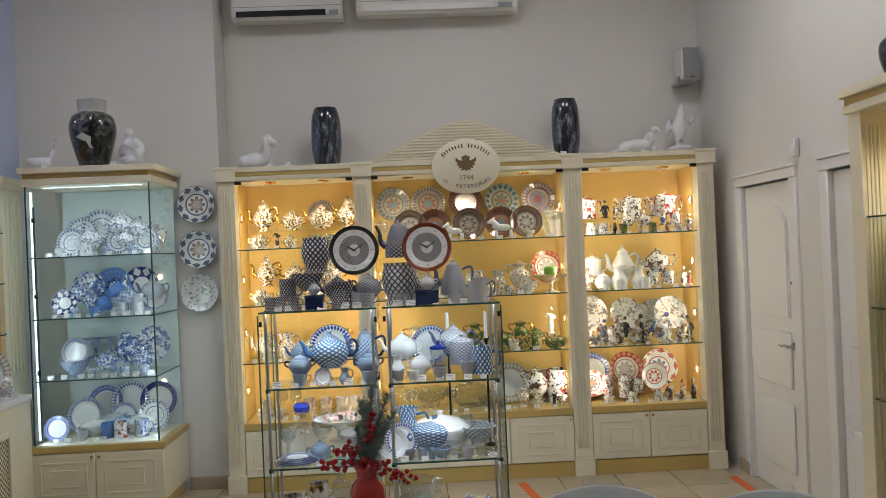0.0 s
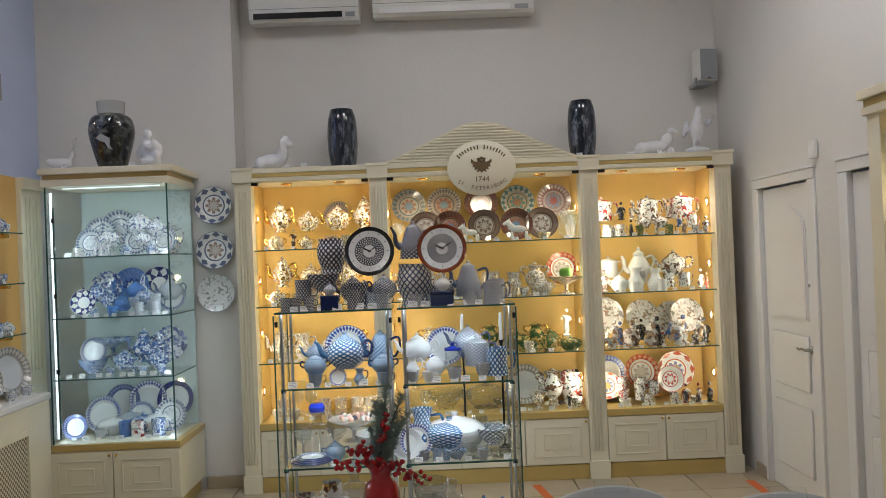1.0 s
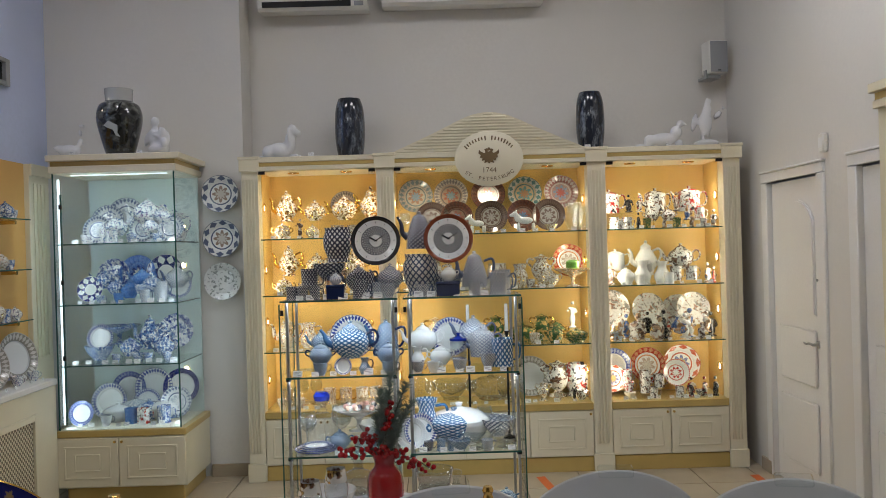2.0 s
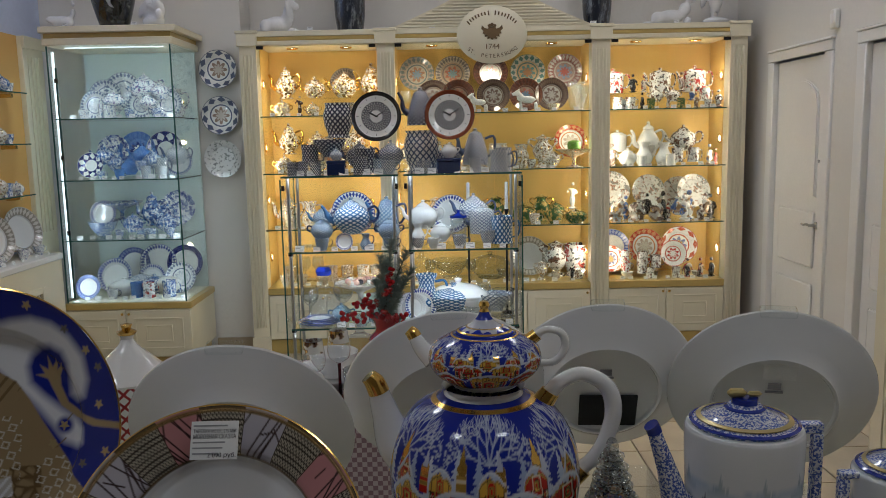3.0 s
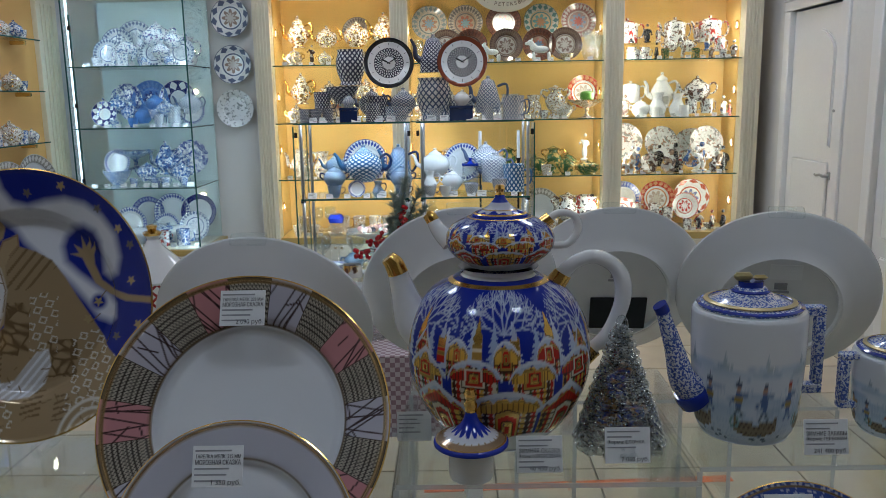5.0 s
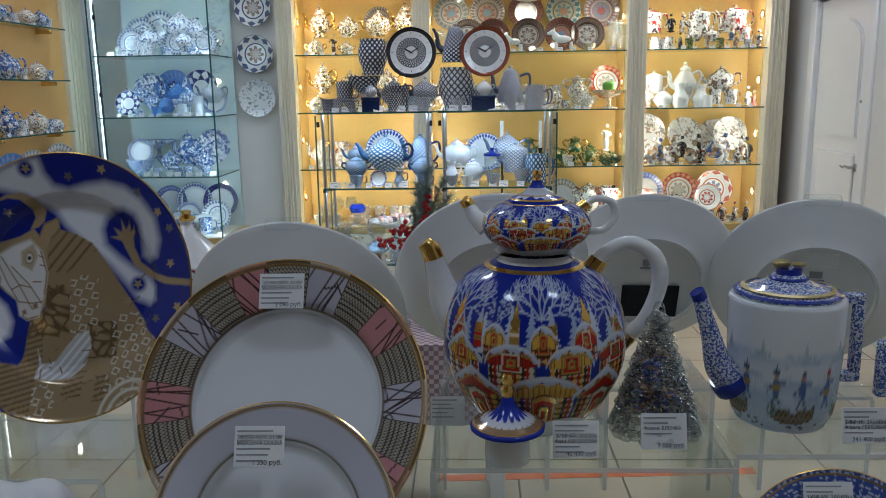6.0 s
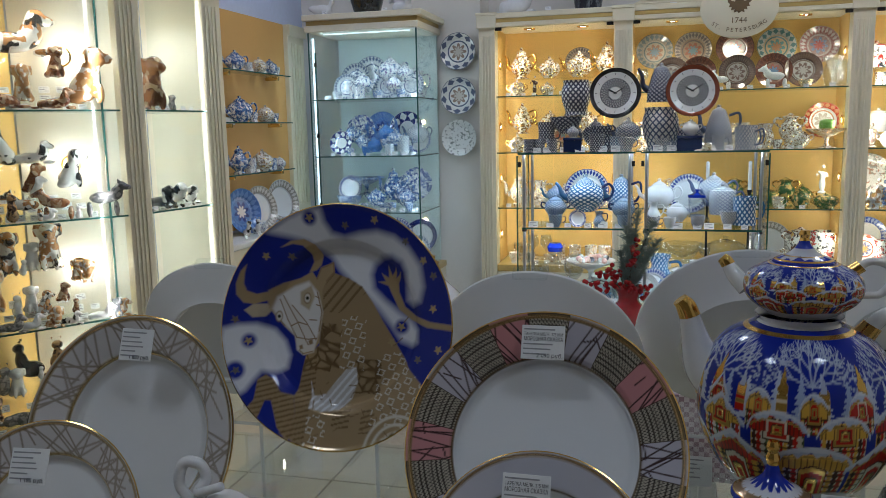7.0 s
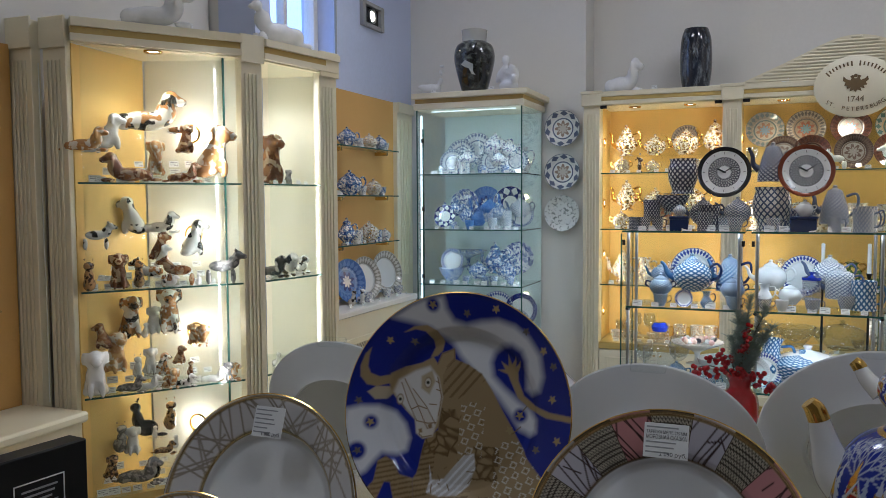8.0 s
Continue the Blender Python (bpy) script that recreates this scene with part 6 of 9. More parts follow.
PLATES = {
    "plain": (rimmed("white_plate", W, W, (0.66, 0.66, 0.68), 40, 0.70), "plain white plate"),
    "bluelace": (rimmed("blue_lace_plate", W, W, (0.05, 0.08, 0.30), 36, 0.70), "white plate with a blue lace rim"),
    "bluerim": (rimmed("blue_rim_plate", W, (0.05, 0.08, 0.30), (0.30, 0.34, 0.52), 30, 0.70), "white plate with a dark blue rim"),
    "navyrim": (rimmed("navy_rim_plate", W, (0.015, 0.02, 0.14), (0.03, 0.04, 0.20), 8, 0.72), "white plate with a navy rim"),
    "blueplate": (rimmed("blue_plate", (0.10, 0.20, 0.52), (0.08, 0.17, 0.46), (0.16, 0.28, 0.60), 20, 0.5, ((0.02, 0.04, 0.20), (0.75, 0.75, 0.76))), "blue plate with a white flower"),
    "leaf": (rimmed("leaf_plate", W, (0.02, 0.03, 0.16), W, 9, 0.45), "white plate with dark blue leaves"),
    "flower": (sprigged("flower_plate", W, (0.03, 0.06, 0.28), (0.30, 0.36, 0.52), scale=4, cover=0.50), "white plate with blue flowers"),
    "wreath": (rimmed("wreath_plate", (0.72, 0.73, 0.74), (0.66, 0.68, 0.70), (0.14, 0.17, 0.27), 26, 0.72, ((0.50, 0.53, 0.58), (0.70, 0.70, 0.71))), "white plate with a grey wreath rim"),
    "medal": (sprigged("medal_plate", (0.70, 0.69, 0.67), (0.24, 0.24, 0.22), (0.34, 0.16, 0.10), scale=3.4, cover=0.55), "white plate with a faint picture"),
    "redrim": (rimmed("red_rim_plate", W, (0.45, 0.06, 0.03), (0.62, 0.30, 0.16), 18, 0.70, ((0.50, 0.42, 0.36), (0.62, 0.58, 0.52))), "white plate with a red rim"),
    "agit": (rimmed("agit_plate", W, W, (0.50, 0.12, 0.06), 9, 0.74, ((0.20, 0.22, 0.40), (0.58, 0.40, 0.14))), "white plate with coloured figures"),
    "star": (rimmed("star_plate", W, W, (0.50, 0.10, 0.08), 40, 0.90, ((0.50, 0.04, 0.03), W)), "white plate with a red star"),
    "greyrim": (rimmed("grey_rim_plate", (0.62, 0.63, 0.66), (0.30, 0.28, 0.26), (0.58, 0.56, 0.54), 30, 0.68), "white plate with a patterned grey rim"),
    "tour": (rimmed("souvenir_plate", (0.72, 0.72, 0.71), (0.66, 0.66, 0.66), (0.10, 0.12, 0.19), 10, 0.68, ((0.30, 0.22, 0.18), (0.55, 0.50, 0.46))), "souvenir plate with rim pictures"),
    "twig": (sprigged("twig_plate", (0.68, 0.69, 0.69), (0.24, 0.26, 0.26), scale=5.5, cover=0.56), "white plate with grey twigs"),
}
for i, mat in enumerate(FOLK):
    PLATES["folk%d" % i] = (mat, ("plate with a folk star ornament", "plate with a red star ornament", "brown plate with a star ornament", "cream plate with a teal ornament", "red and white ornament plate", "dark brown plate with a silver medallion")[i])

MADE = {}


def place(key, build, m, size, label, category, group=""):
    """Builds a thing of unit size once, and copies it to each further place."""
    if key in MADE:
        ob = copy_thing(MADE[key], m)
    else:
        ob = MADE[key] = build()
    ob.matrix_basis = m @ Matrix.Scale(size, 4)
    return tagged(ob, label, category, group)


def dish(style, x, y, z, R, lean=14, yaw=0, where="on a glass shelf"):
    """A plate standing on its lip at height z, leaning back."""
    mat, text = PLATES[style]

    def build():
        ob = thing("plate", "", "")
        part("dish", lathe(bmesh.new(), [(r / 0.135, h / 0.135) for r, h in plate_profile(0.135)], 40), mat, ob)
        return ob
    c = math.cos(radians(lean))
    return place(("dish", style), build, stand_plate(x, y, z + R * c, lean, yaw, random.Random(x).uniform(0, 90)), R, text + " " + where, "plate", "plates " + where)


def clay(profile, mat, n=32, steps=4, m=None):
    return lathe(bmesh.new(), arc_profile(profile, steps), n, m), mat


POTS = {   # body, lid, spout, handle, all in heights
    "teapot": ([(0, 0), (0.24, 0), (0.26, 0.03), (0.44, 0.22), (0.50, 0.42), (0.42, 0.64), (0.24, 0.76), (0.22, 0.78)], [(0.23, 0.78), (0.20, 0.82), (0.08, 0.89), (0.05, 0.92), (0.07, 0.97), (0.0, 1.0)],
               [(-0.44, 0, 0.34), (-0.62, 0, 0.45), (-0.70, 0, 0.66), (-0.80, 0, 0.78)], [(0.44, 0, 0.62), (0.62, 0, 0.72), (0.74, 0, 0.56), (0.66, 0, 0.36), (0.46, 0, 0.28)]),
    "coffeepot": ([(0, 0), (0.20, 0), (0.22, 0.03), (0.16, 0.09), (0.30, 0.24), (0.33, 0.40), (0.24, 0.60), (0.15, 0.74), (0.16, 0.78)], [(0.165, 0.78), (0.14, 0.83), (0.05, 0.90), (0.04, 0.93), (0.05, 0.97), (0.0, 1.0)],
                  [(-0.28, 0, 0.32), (-0.42, 0, 0.40), (-0.44, 0, 0.62), (-0.52, 0, 0.76)], [(0.20, 0, 0.68), (0.40, 0, 0.74), (0.46, 0, 0.56), (0.36, 0, 0.36), (0.28, 0, 0.30)]),
    "tallpot": ([(0, 0), (0.34, 0), (0.36, 0.03), (0.34, 0.30), (0.26, 0.62), (0.20, 0.78), (0.19, 0.80)], [(0.20, 0.80), (0.16, 0.86), (0.05, 0.92), (0.06, 0.97), (0.0, 1.0)],
                [(-0.32, 0, 0.30), (-0.46, 0, 0.44), (-0.48, 0, 0.66), (-0.58, 0, 0.86)], [(0.26, 0, 0.70), (0.50, 0, 0.76), (0.54, 0, 0.50), (0.42, 0, 0.26), (0.34, 0, 0.22)]),
    "cylinderpot": ([(0, 0), (0.40, 0), (0.42, 0.03), (0.43, 0.40), (0.42, 0.74), (0.36, 0.80), (0.30, 0.81)], [(0.31, 0.81), (0.28, 0.85), (0.08, 0.90), (0.06, 0.94), (0.07, 0.98), (0, 1.0)],
                    [(-0.40, 0, 0.30), (-0.56, 0, 0.40), (-0.60, 0, 0.64), (-0.70, 0, 0.80)], [(0.42, 0, 0.70), (0.60, 0, 0.74), (0.68, 0, 0.52), (0.60, 0, 0.26), (0.42, 0, 0.20)]),
    "sugar": ([(0, 0), (0.26, 0), (0.28, 0.03), (0.46, 0.26), (0.50, 0.46), (0.40, 0.66), (0.30, 0.72)], [(0.31, 0.72), (0.26, 0.80), (0.08, 0.88), (0.06, 0.92), (0.07, 0.97), (0, 1.0)],
              None, [(0.44, 0, 0.60), (0.60, 0, 0.64), (0.64, 0, 0.48), (0.48, 0, 0.36)]),
    "jug": ([(0, 0), (0.24, 0), (0.26, 0.03), (0.36, 0.22), (0.36, 0.40), (0.22, 0.66), (0.20, 0.82), (0.28, 1.0), (0.26, 1.0), (0.18, 0.80)], None, None, [(0.22, 0, 0.84), (0.46, 0, 0.86), (0.52, 0, 0.60), (0.40, 0, 0.36), (0.34, 0, 0.32)]),
    "cup": ([(0, 0), (0.32, 0), (0.34, 0.04), (0.50, 0.40), (0.58, 0.96), (0.59, 1.0), (0.55, 0.99), (0.46, 0.42), (0.0, 0.12)], None, None, [(0.53, 0, 0.80), (0.80, 0, 0.84), (0.84, 0, 0.54), (0.66, 0, 0.34), (0.48, 0, 0.32)]),
    "mug": ([(0, 0), (0.40, 0), (0.42, 0.03), (0.40, 0.5), (0.43, 0.98), (0.42, 1.0), (0.40, 0.98), (0.37, 0.5), (0.0, 0.10)], None, None, [(0.41, 0, 0.80), (0.62, 0, 0.84), (0.68, 0, 0.54), (0.60, 0, 0.26), (0.41, 0, 0.22)]),
    "tumbler": ([(0, 0), (0.40, 0), (0.42, 0.03), (0.36, 0.5), (0.44, 0.98), (0.43, 1.0), (0.41, 0.98), (0.33, 0.5), (0.0, 0.10)], None, None, None),
    "bowl": ([(0, 0), (0.40, 0), (0.42, 0.08), (0.80, 0.55), (0.98, 0.96), (1.0, 1.0), (0.95, 0.98), (0.74, 0.55), (0.0, 0.20)], None, None, None),
    "tureen": ([(0, 0), (0.44, 0), (0.46, 0.03), (0.66, 0.24), (0.74, 0.48), (0.73, 0.56)], [(0.75, 0.56), (0.72, 0.62), (0.50, 0.76), (0.12, 0.86), (0.08, 0.90), (0.10, 0.97), (0, 1.0)], None, [(0.70, 0, 0.50), (0.88, 0, 0.54), (0.88, 0, 0.38), (0.70, 0, 0.30)]),
    "vase": ([(0, 0), (0.20, 0), (0.22, 0.03), (0.26, 0.12), (0.34, 0.40), (0.30, 0.62), (0.24, 0.76), (0.30, 0.97), (0.31, 1.0), (0.28, 0.99), (0.20, 0.76), (0.0, 0.30)], None, None, None),
    "urn": ([(0, 0), (0.22, 0), (0.24, 0.03), (0.10, 0.14), (0.24, 0.30), (0.32, 0.55), (0.20, 0.72), (0.16, 0.80), (0.24, 0.90)], [(0.22, 0.90), (0.08, 0.95), (0.05, 0.98), (0, 1.0)], None, [(0.28, 0, 0.60), (0.44, 0, 0.76), (0.36, 0, 0.86), (0.22, 0, 0.82)]),
    "compote": ([(0, 0), (0.42, 0), (0.44, 0.04), (0.14, 0.14), (0.12, 0.45), (0.30, 0.62), (0.90, 0.86), (1.10, 0.97), (1.12, 1.0), (1.06, 0.98), (0.30, 0.76), (0, 0.72)], None, None, None),
    "goblet": ([(0, 0), (0.24, 0), (0.24, 0.015), (0.04, 0.04), (0.03, 0.40), (0.10, 0.46), (0.22, 0.60), (0.25, 0.78), (0.21, 1.0), (0.20, 1.0), (0.23, 0.78), (0.20, 0.62), (0.0, 0.50)], None, None, None),
    "decanter": ([(0, 0), (0.26, 0), (0.28, 0.02), (0.28, 0.52), (0.24, 0.58), (0.09, 0.66), (0.08, 0.80), (0.12, 0.83)], [(0.10, 0.83), (0.14, 0.90), (0.12, 0.98), (0, 1.0)], None, None),
    "flask": ([(0, 0), (0.30, 0), (0.34, 0.03), (0.30, 0.12), (0.40, 0.40), (0.42, 0.70), (0.36, 0.90), (0.38, 1.0), (0.34, 0.98), (0.32, 0.90), (0.0, 0.50)], None, None, None),
}
WORDS = {"teapot": "teapot", "coffeepot": "coffee pot", "tallpot": "coffee pot", "cylinderpot": "straight-sided teapot", "sugar": "sugar bowl", "jug": "jug", "cup": "cup", "mug": "mug", "tumbler": "tumbler", "bowl": "bowl", "tureen": "tureen", "vase": "vase", "urn": "lidded urn", "compote": "footed dish", "goblet": "goblet", "decanter": "decanter", "flask": "vase"}


def ware(kind, glaze, x, y, z, h, yaw=0.0, where="on a glass shelf", trim=None):
    """A turned piece of tableware of height h standing at x, y, z."""
    mat, text = GLAZES[glaze]
    body, lid, spout, grip = POTS[kind]

    def build():
        ob = thing(WORDS[kind].replace(" ", "_").replace("-", "_"), "", "")
        part("body", lathe(bmesh.new(), arc_profile(body, 3), 28), mat, ob)
        tm = trim or (GILT if glaze in ("gold", "green") else mat)
        if lid:
            part("lid", lathe(bmesh.new(), arc_profile(lid, 3), 24), mat, ob)
        if spout:
            part("spout", tube(bmesh.new(), spout, [0.10, 0.07, 0.05, 0.035], 10, 4), tm if glaze == "gold" else mat, ob)
        if grip:
            part("handle", tube(bmesh.new(), grip, 0.035, 8, 4), tm, ob)
            if kind in ("sugar", "tureen", "urn"):
                part("handle", tube(bmesh.new(), [(-p[0], p[1], p[2]) for p in grip], 0.035, 8, 4), tm, ob)
        return ob
    return place((kind, glaze, trim.name if trim else ""), build, pose(x, y, z, 0, 0, yaw), h, "%s %s %s" % (text, WORDS[kind], where), WORDS[kind].split()[-1], "%ss %s" % (WORDS[kind], where))


def ware_row(rows, y, z, where, yaw=0):
    for i, q in enumerate(rows):
        kind, glaze, x, h = q[:4]
        lift, dy = (q[4] if len(q) > 4 else 0), (q[5] if len(q) > 5 else 0)
        ware(kind, glaze, x, y + dy, z + lift + 0.0005, h, yaw + 10 * math.sin(i * 2.1), where)


def tag_row(x0, x1, y, z, n, seed, where, m=None, w=0.036):
    """Small blank-looking price cards along a shelf's front."""
    rnd = random.Random(seed)
    for i in range(n):
        x = x0 + (x1 - x0) * (i + rnd.uniform(0.2, 0.8)) / n
        s = rnd.uniform(0.8, 1.25)

        def build():
            ob = thing("price_card", "", "")
            bm = boxes(((-0.5, -0.012, 0.0), (0.5, 0.0, 0.66)), bevel=0.004)
            part("card", bm, CARD, ob)
            for k, (a, b) in enumerate(((-0.4, 0.3), (-0.4, 0.1), (0.0, 0.4))):
                part("bar", boxes(((a, -0.018, 0.48 - k * 0.16), (b, -0.0125, 0.54 - k * 0.16))), GREY_INK, ob)
            return ob
        mm = (m if m is not None else Matrix.Identity(4)) @ pose(x, y + rnd.uniform(0, 0.02), z + 0.0008, -18, 0, rnd.uniform(-9, 9))
        place(("tag",), build, mm, w * s, "small white printed price card " + where, "price card", "price cards " + where)


CLEAR_STEP = clear_glass("clear_step", (1.0, 1.0, 0.995), 0.25)


def ledge(x0, x1, y0, y1, z, h, where):
    """A clear acrylic step on a shelf."""
    t = thing("acrylic_step", "clear acrylic display step " + where, "display riser", pose((x0 + x1) / 2, (y0 + y1) / 2, z + 0.0005), "acrylic steps")
    w, d = (x1 - x0) / 2, (y1 - y0) / 2
    part("top", boxes(((-w, -d, h - 0.003), (w, d, h - 0.0006))), CLEAR_STEP, t)
    for s in (-1, 1):
        part("side", boxes(((s * w - 0.001, -d, 0), (s * w + 0.001, d, h - 0.0045))), CLEAR_STEP, t)


# ---------------------------------------------------------------- figures
def figure(name, key, masses, mat, m, size, label, category="figurine", group="", resolution=0.075):
    """A statuette as one plain mesh."""
    if key in MADE:
        ob = copy_thing(MADE[key], m)
        ob.matrix_basis = m @ Matrix.Scale(size, 4)
        return tagged(ob, label, category, group)
    shape = ("shape",) + key[:1]
    if shape not in MADE:
        MADE[shape] = sculpt(name, masses, resolution)
    me = MADE[shape].copy()
    me.materials.append(mat)
    ob = MADE[key] = new(name, me)
    ob.matrix_basis = m @ Matrix.Scale(size, 4)
    return tagged(ob, label, category, group)


SHAPES = {
    "sit": [(-0.04, 0, 0.26, 0.28, 0.26, 0.28), (0.06, 0, 0.46, 0.24, 0.23, 0.28), (0.12, 0, 0.66, 0.19, 0.18, 0.20), (0.17, 0, 0.84, 0.22, 0.21, 0.19), (0.37, 0, 0.78, 0.15, 0.13, 0.11), (0.22, 0.11, 0.20, 0.09, 0.08, 0.24), (0.22, -0.11, 0.20, 0.09, 0.08, 0.24), (0.10, 0.21, 0.82, 0.08, 0.06, 0.18), (0.10, -0.21, 0.82, 0.08, 0.06, 0.18), (-0.14, 0.18, 0.12, 0.20, 0.11, 0.12), (-0.14, -0.18, 0.12, 0.20, 0.11, 0.12)],
    "stand": [(0, 0, 0.56, 0.48, 0.20, 0.22), (0.36, 0, 0.68, 0.22, 0.19, 0.24), (0.50, 0, 0.88, 0.19, 0.17, 0.17), (0.67, 0, 0.83, 0.15, 0.11, 0.10), (0.34, 0.11, 0.24, 0.09, 0.08, 0.28), (0.34, -0.11, 0.24, 0.09, 0.08, 0.28), (-0.38, 0.11, 0.24, 0.10, 0.08, 0.28), (-0.38, -0.11, 0.24, 0.10, 0.08, 0.28), (-0.58, 0, 0.66, 0.18, 0.05, 0.06), (0.44, 0.13, 1.02, 0.06, 0.05, 0.12), (0.44, -0.13, 1.02, 0.06, 0.05, 0.12)],
    "lie": [(-0.05, 0, 0.26, 0.62, 0.27, 0.25), (0.38, 0, 0.46, 0.25, 0.23, 0.30), (0.48, 0, 0.74, 0.22, 0.20, 0.20), (0.68, 0, 0.67, 0.16, 0.13, 0.12), (0.58, 0.14, 0.09, 0.26, 0.09, 0.09), (0.58, -0.14, 0.09, 0.26, 0.09, 0.09), (-0.46, -0.12, 0.22, 0.24, 0.18, 0.21), (0.42, 0.22, 0.66, 0.09, 0.06, 0.24), (0.42, -0.22, 0.66, 0.09, 0.06, 0.24), (-0.74, -0.05, 0.10, 0.22, 0.06, 0.06)],
    "cat": [(0, 0, 0.28, 0.36, 0.22, 0.26), (0.22, 0, 0.52, 0.18, 0.17, 0.26), (0.26, 0, 0.82, 0.17, 0.18, 0.15), (0.22, 0.11, 1.0, 0.05, 0.05, 0.08), (0.22, -0.11, 1.0, 0.05, 0.05, 0.08), (0.30, 0.08, 0.18, 0.06, 0.05, 0.20), (0.30, -0.08, 0.18, 0.06, 0.05, 0.20), (-0.36, 0.1, 0.12, 0.22, 0.06, 0.06)],
    "swan": [(0, 0, 0.24, 0.40, 0.24, 0.22), (-0.30, 0, 0.32, 0.22, 0.18, 0.12), (0.32, 0, 0.46, 0.09, 0.08, 0.18, 20), (0.34, 0, 0.72, 0.07, 0.06, 0.18, -12), (0.38, 0, 0.92, 0.12, 0.07, 0.07), (0.54, 0, 0.92, 0.12, 0.04, 0.04)],
    "eagle": [(0, 0, 0.10, 0.32, 0.26, 0.10), (0, 0, 0.52, 0.17, 0.16, 0.30), (0.04, 0, 0.78, 0.11, 0.11, 0.16), (0.06, 0, 0.95, 0.09, 0.09, 0.09), (0.17, 0, 0.94, 0.08, 0.04, 0.04), (-0.22, 0.08, 0.56, 0.09, 0.07, 0.30, 14), (0.24, 0.08, 0.68, 0.10, 0.06, 0.20, 40), (0.36, 0.08, 0.82, 0.10, 0.05, 0.08), (0.05, 0.07, 0.26, 0.05, 0.05, 0.14), (-0.06, -0.05, 0.26, 0.05, 0.05, 0.14)],
    "bear": [(0, 0, 0.34, 0.54, 0.24, 0.26), (-0.44, 0, 0.30, 0.24, 0.22, 0.26), (0.42, 0, 0.56, 0.24, 0.20, 0.26), (0.56, 0, 0.84, 0.16, 0.14, 0.14), (0.70, 0, 0.80, 0.10, 0.08, 0.07), (0.50, 0.12, 0.16, 0.14, 0.08, 0.18), (0.50, -0.12, 0.16, 0.14, 0.08, 0.18), (-0.72, 0, 0.16, 0.30, 0.08, 0.08)],
    "group": [(0, 0, 0.16, 0.34, 0.28, 0.16), (-0.12, 0, 0.46, 0.18, 0.20, 0.28), (0.14, 0.04, 0.42, 0.17, 0.18, 0.26), (-0.10, 0, 0.82, 0.13, 0.13, 0.15), (0.20, -0.08, 0.56, 0.12, 0.10, 0.14), (-0.28, -0.08, 0.40, 0.08, 0.08, 0.22, 20), (0.30, -0.10, 0.30, 0.10, 0.10, 0.16), (0.05, -0.14, 0.50, 0.20, 0.07, 0.07, 30)],
    "statuette": [(0, 0, 0.05, 0.26, 0.22, 0.06), (0, 0, 0.28, 0.20, 0.17, 0.26), (0, 0, 0.56, 0.16, 0.12, 0.20), (0, 0, 0.88, 0.10, 0.10, 0.12), (-0.17, -0.04, 0.52, 0.06, 0.06, 0.20, 16), (0.17, -0.04, 0.56, 0.06, 0.06, 0.17, -22), (0.20, -0.10, 0.40, 0.07, 0.06, 0.07)],
    "slim": [(0, 0, 0.04, 0.18, 0.16, 0.05), (0, 0, 0.30, 0.13, 0.11, 0.30), (0, 0, 0.62, 0.12, 0.09, 0.18), (0.02, 0, 0.89, 0.08, 0.08, 0.10), (-0.15, -0.02, 0.66, 0.05, 0.05, 0.18, 34), (0.14, -0.02, 0.58, 0.05, 0.05, 0.18, -10)],
}


def coat(name, *inks, scale=3.0, cover=0.5):
    """Glazed coat of an animal or a statuette's painted clothes, in patches; each copy a little different."""
    n = Nodes(name, inks[0], 0.18, coat=0.3)
    loc = n.node("ShaderNodeVectorMath", operation="ADD")
    n.put(n.coords(), loc.inputs[0])
    n.put(n.node("ShaderNodeObjectInfo").outputs["Random"], loc.inputs[1])
    c = inks[0]
    for i, ink in enumerate(inks[1:]):
        f = n.ramp(n.noise(scale * (1 + 0.6 * i), 2, loc.outputs[0]), cover + 0.02 * i, cover + 0.03 + 0.02 * i)
        c = n.mix(f, c, ink)
    n.color(c)
    return n.mat


COATS = {
    "white": (BISQUE, "white glazed"), "plain": (WHITE, "glossy white"),
    "hound": (coat("hound_coat", (0.74, 0.70, 0.64), (0.03, 0.025, 0.02), (0.42, 0.20, 0.07)), "white, black and tan"),
    "tan": (coat("tan_coat", (0.44, 0.22, 0.08), (0.58, 0.34, 0.14), (0.70, 0.62, 0.50)), "tan"),
    "brown": (coat("brown_coat", (0.16, 0.06, 0.025), (0.34, 0.15, 0.06), (0.52, 0.36, 0.22)), "dark brown"),
    "spot": (coat("spotted_coat", (0.74, 0.72, 0.70), (0.02, 0.02, 0.02), scale=3.4, cover=0.54), "black and white"),
    "black": (coat("black_coat", (0.015, 0.015, 0.018), (0.40, 0.38, 0.36), scale=3, cover=0.64), "black"),
    "stripe": (coat("striped_coat", (0.42, 0.24, 0.10), (0.05, 0.03, 0.02), scale=7), "striped"),
    "grey": (coat("grey_coat", (0.14, 0.14, 0.14), (0.34, 0.33, 0.32), scale=6), "grey"),
    "dress": (coat("painted_dress", (0.10, 0.06, 0.05), (0.34, 0.22, 0.14), (0.55, 0.52, 0.48), scale=3), "brown and dark"),
    "bluedress": (coat("blue_dress", (0.62, 0.62, 0.62), (0.08, 0.14, 0.34), (0.40, 0.24, 0.12), scale=3), "white and blue"),
    "reddress": (coat("red_dress", (0.60, 0.56, 0.50), (0.38, 0.05, 0.03), (0.06, 0.05, 0.06), scale=3), "red and dark"),
    "gold": (GLAZES["gold"][0], "gilded"),
}
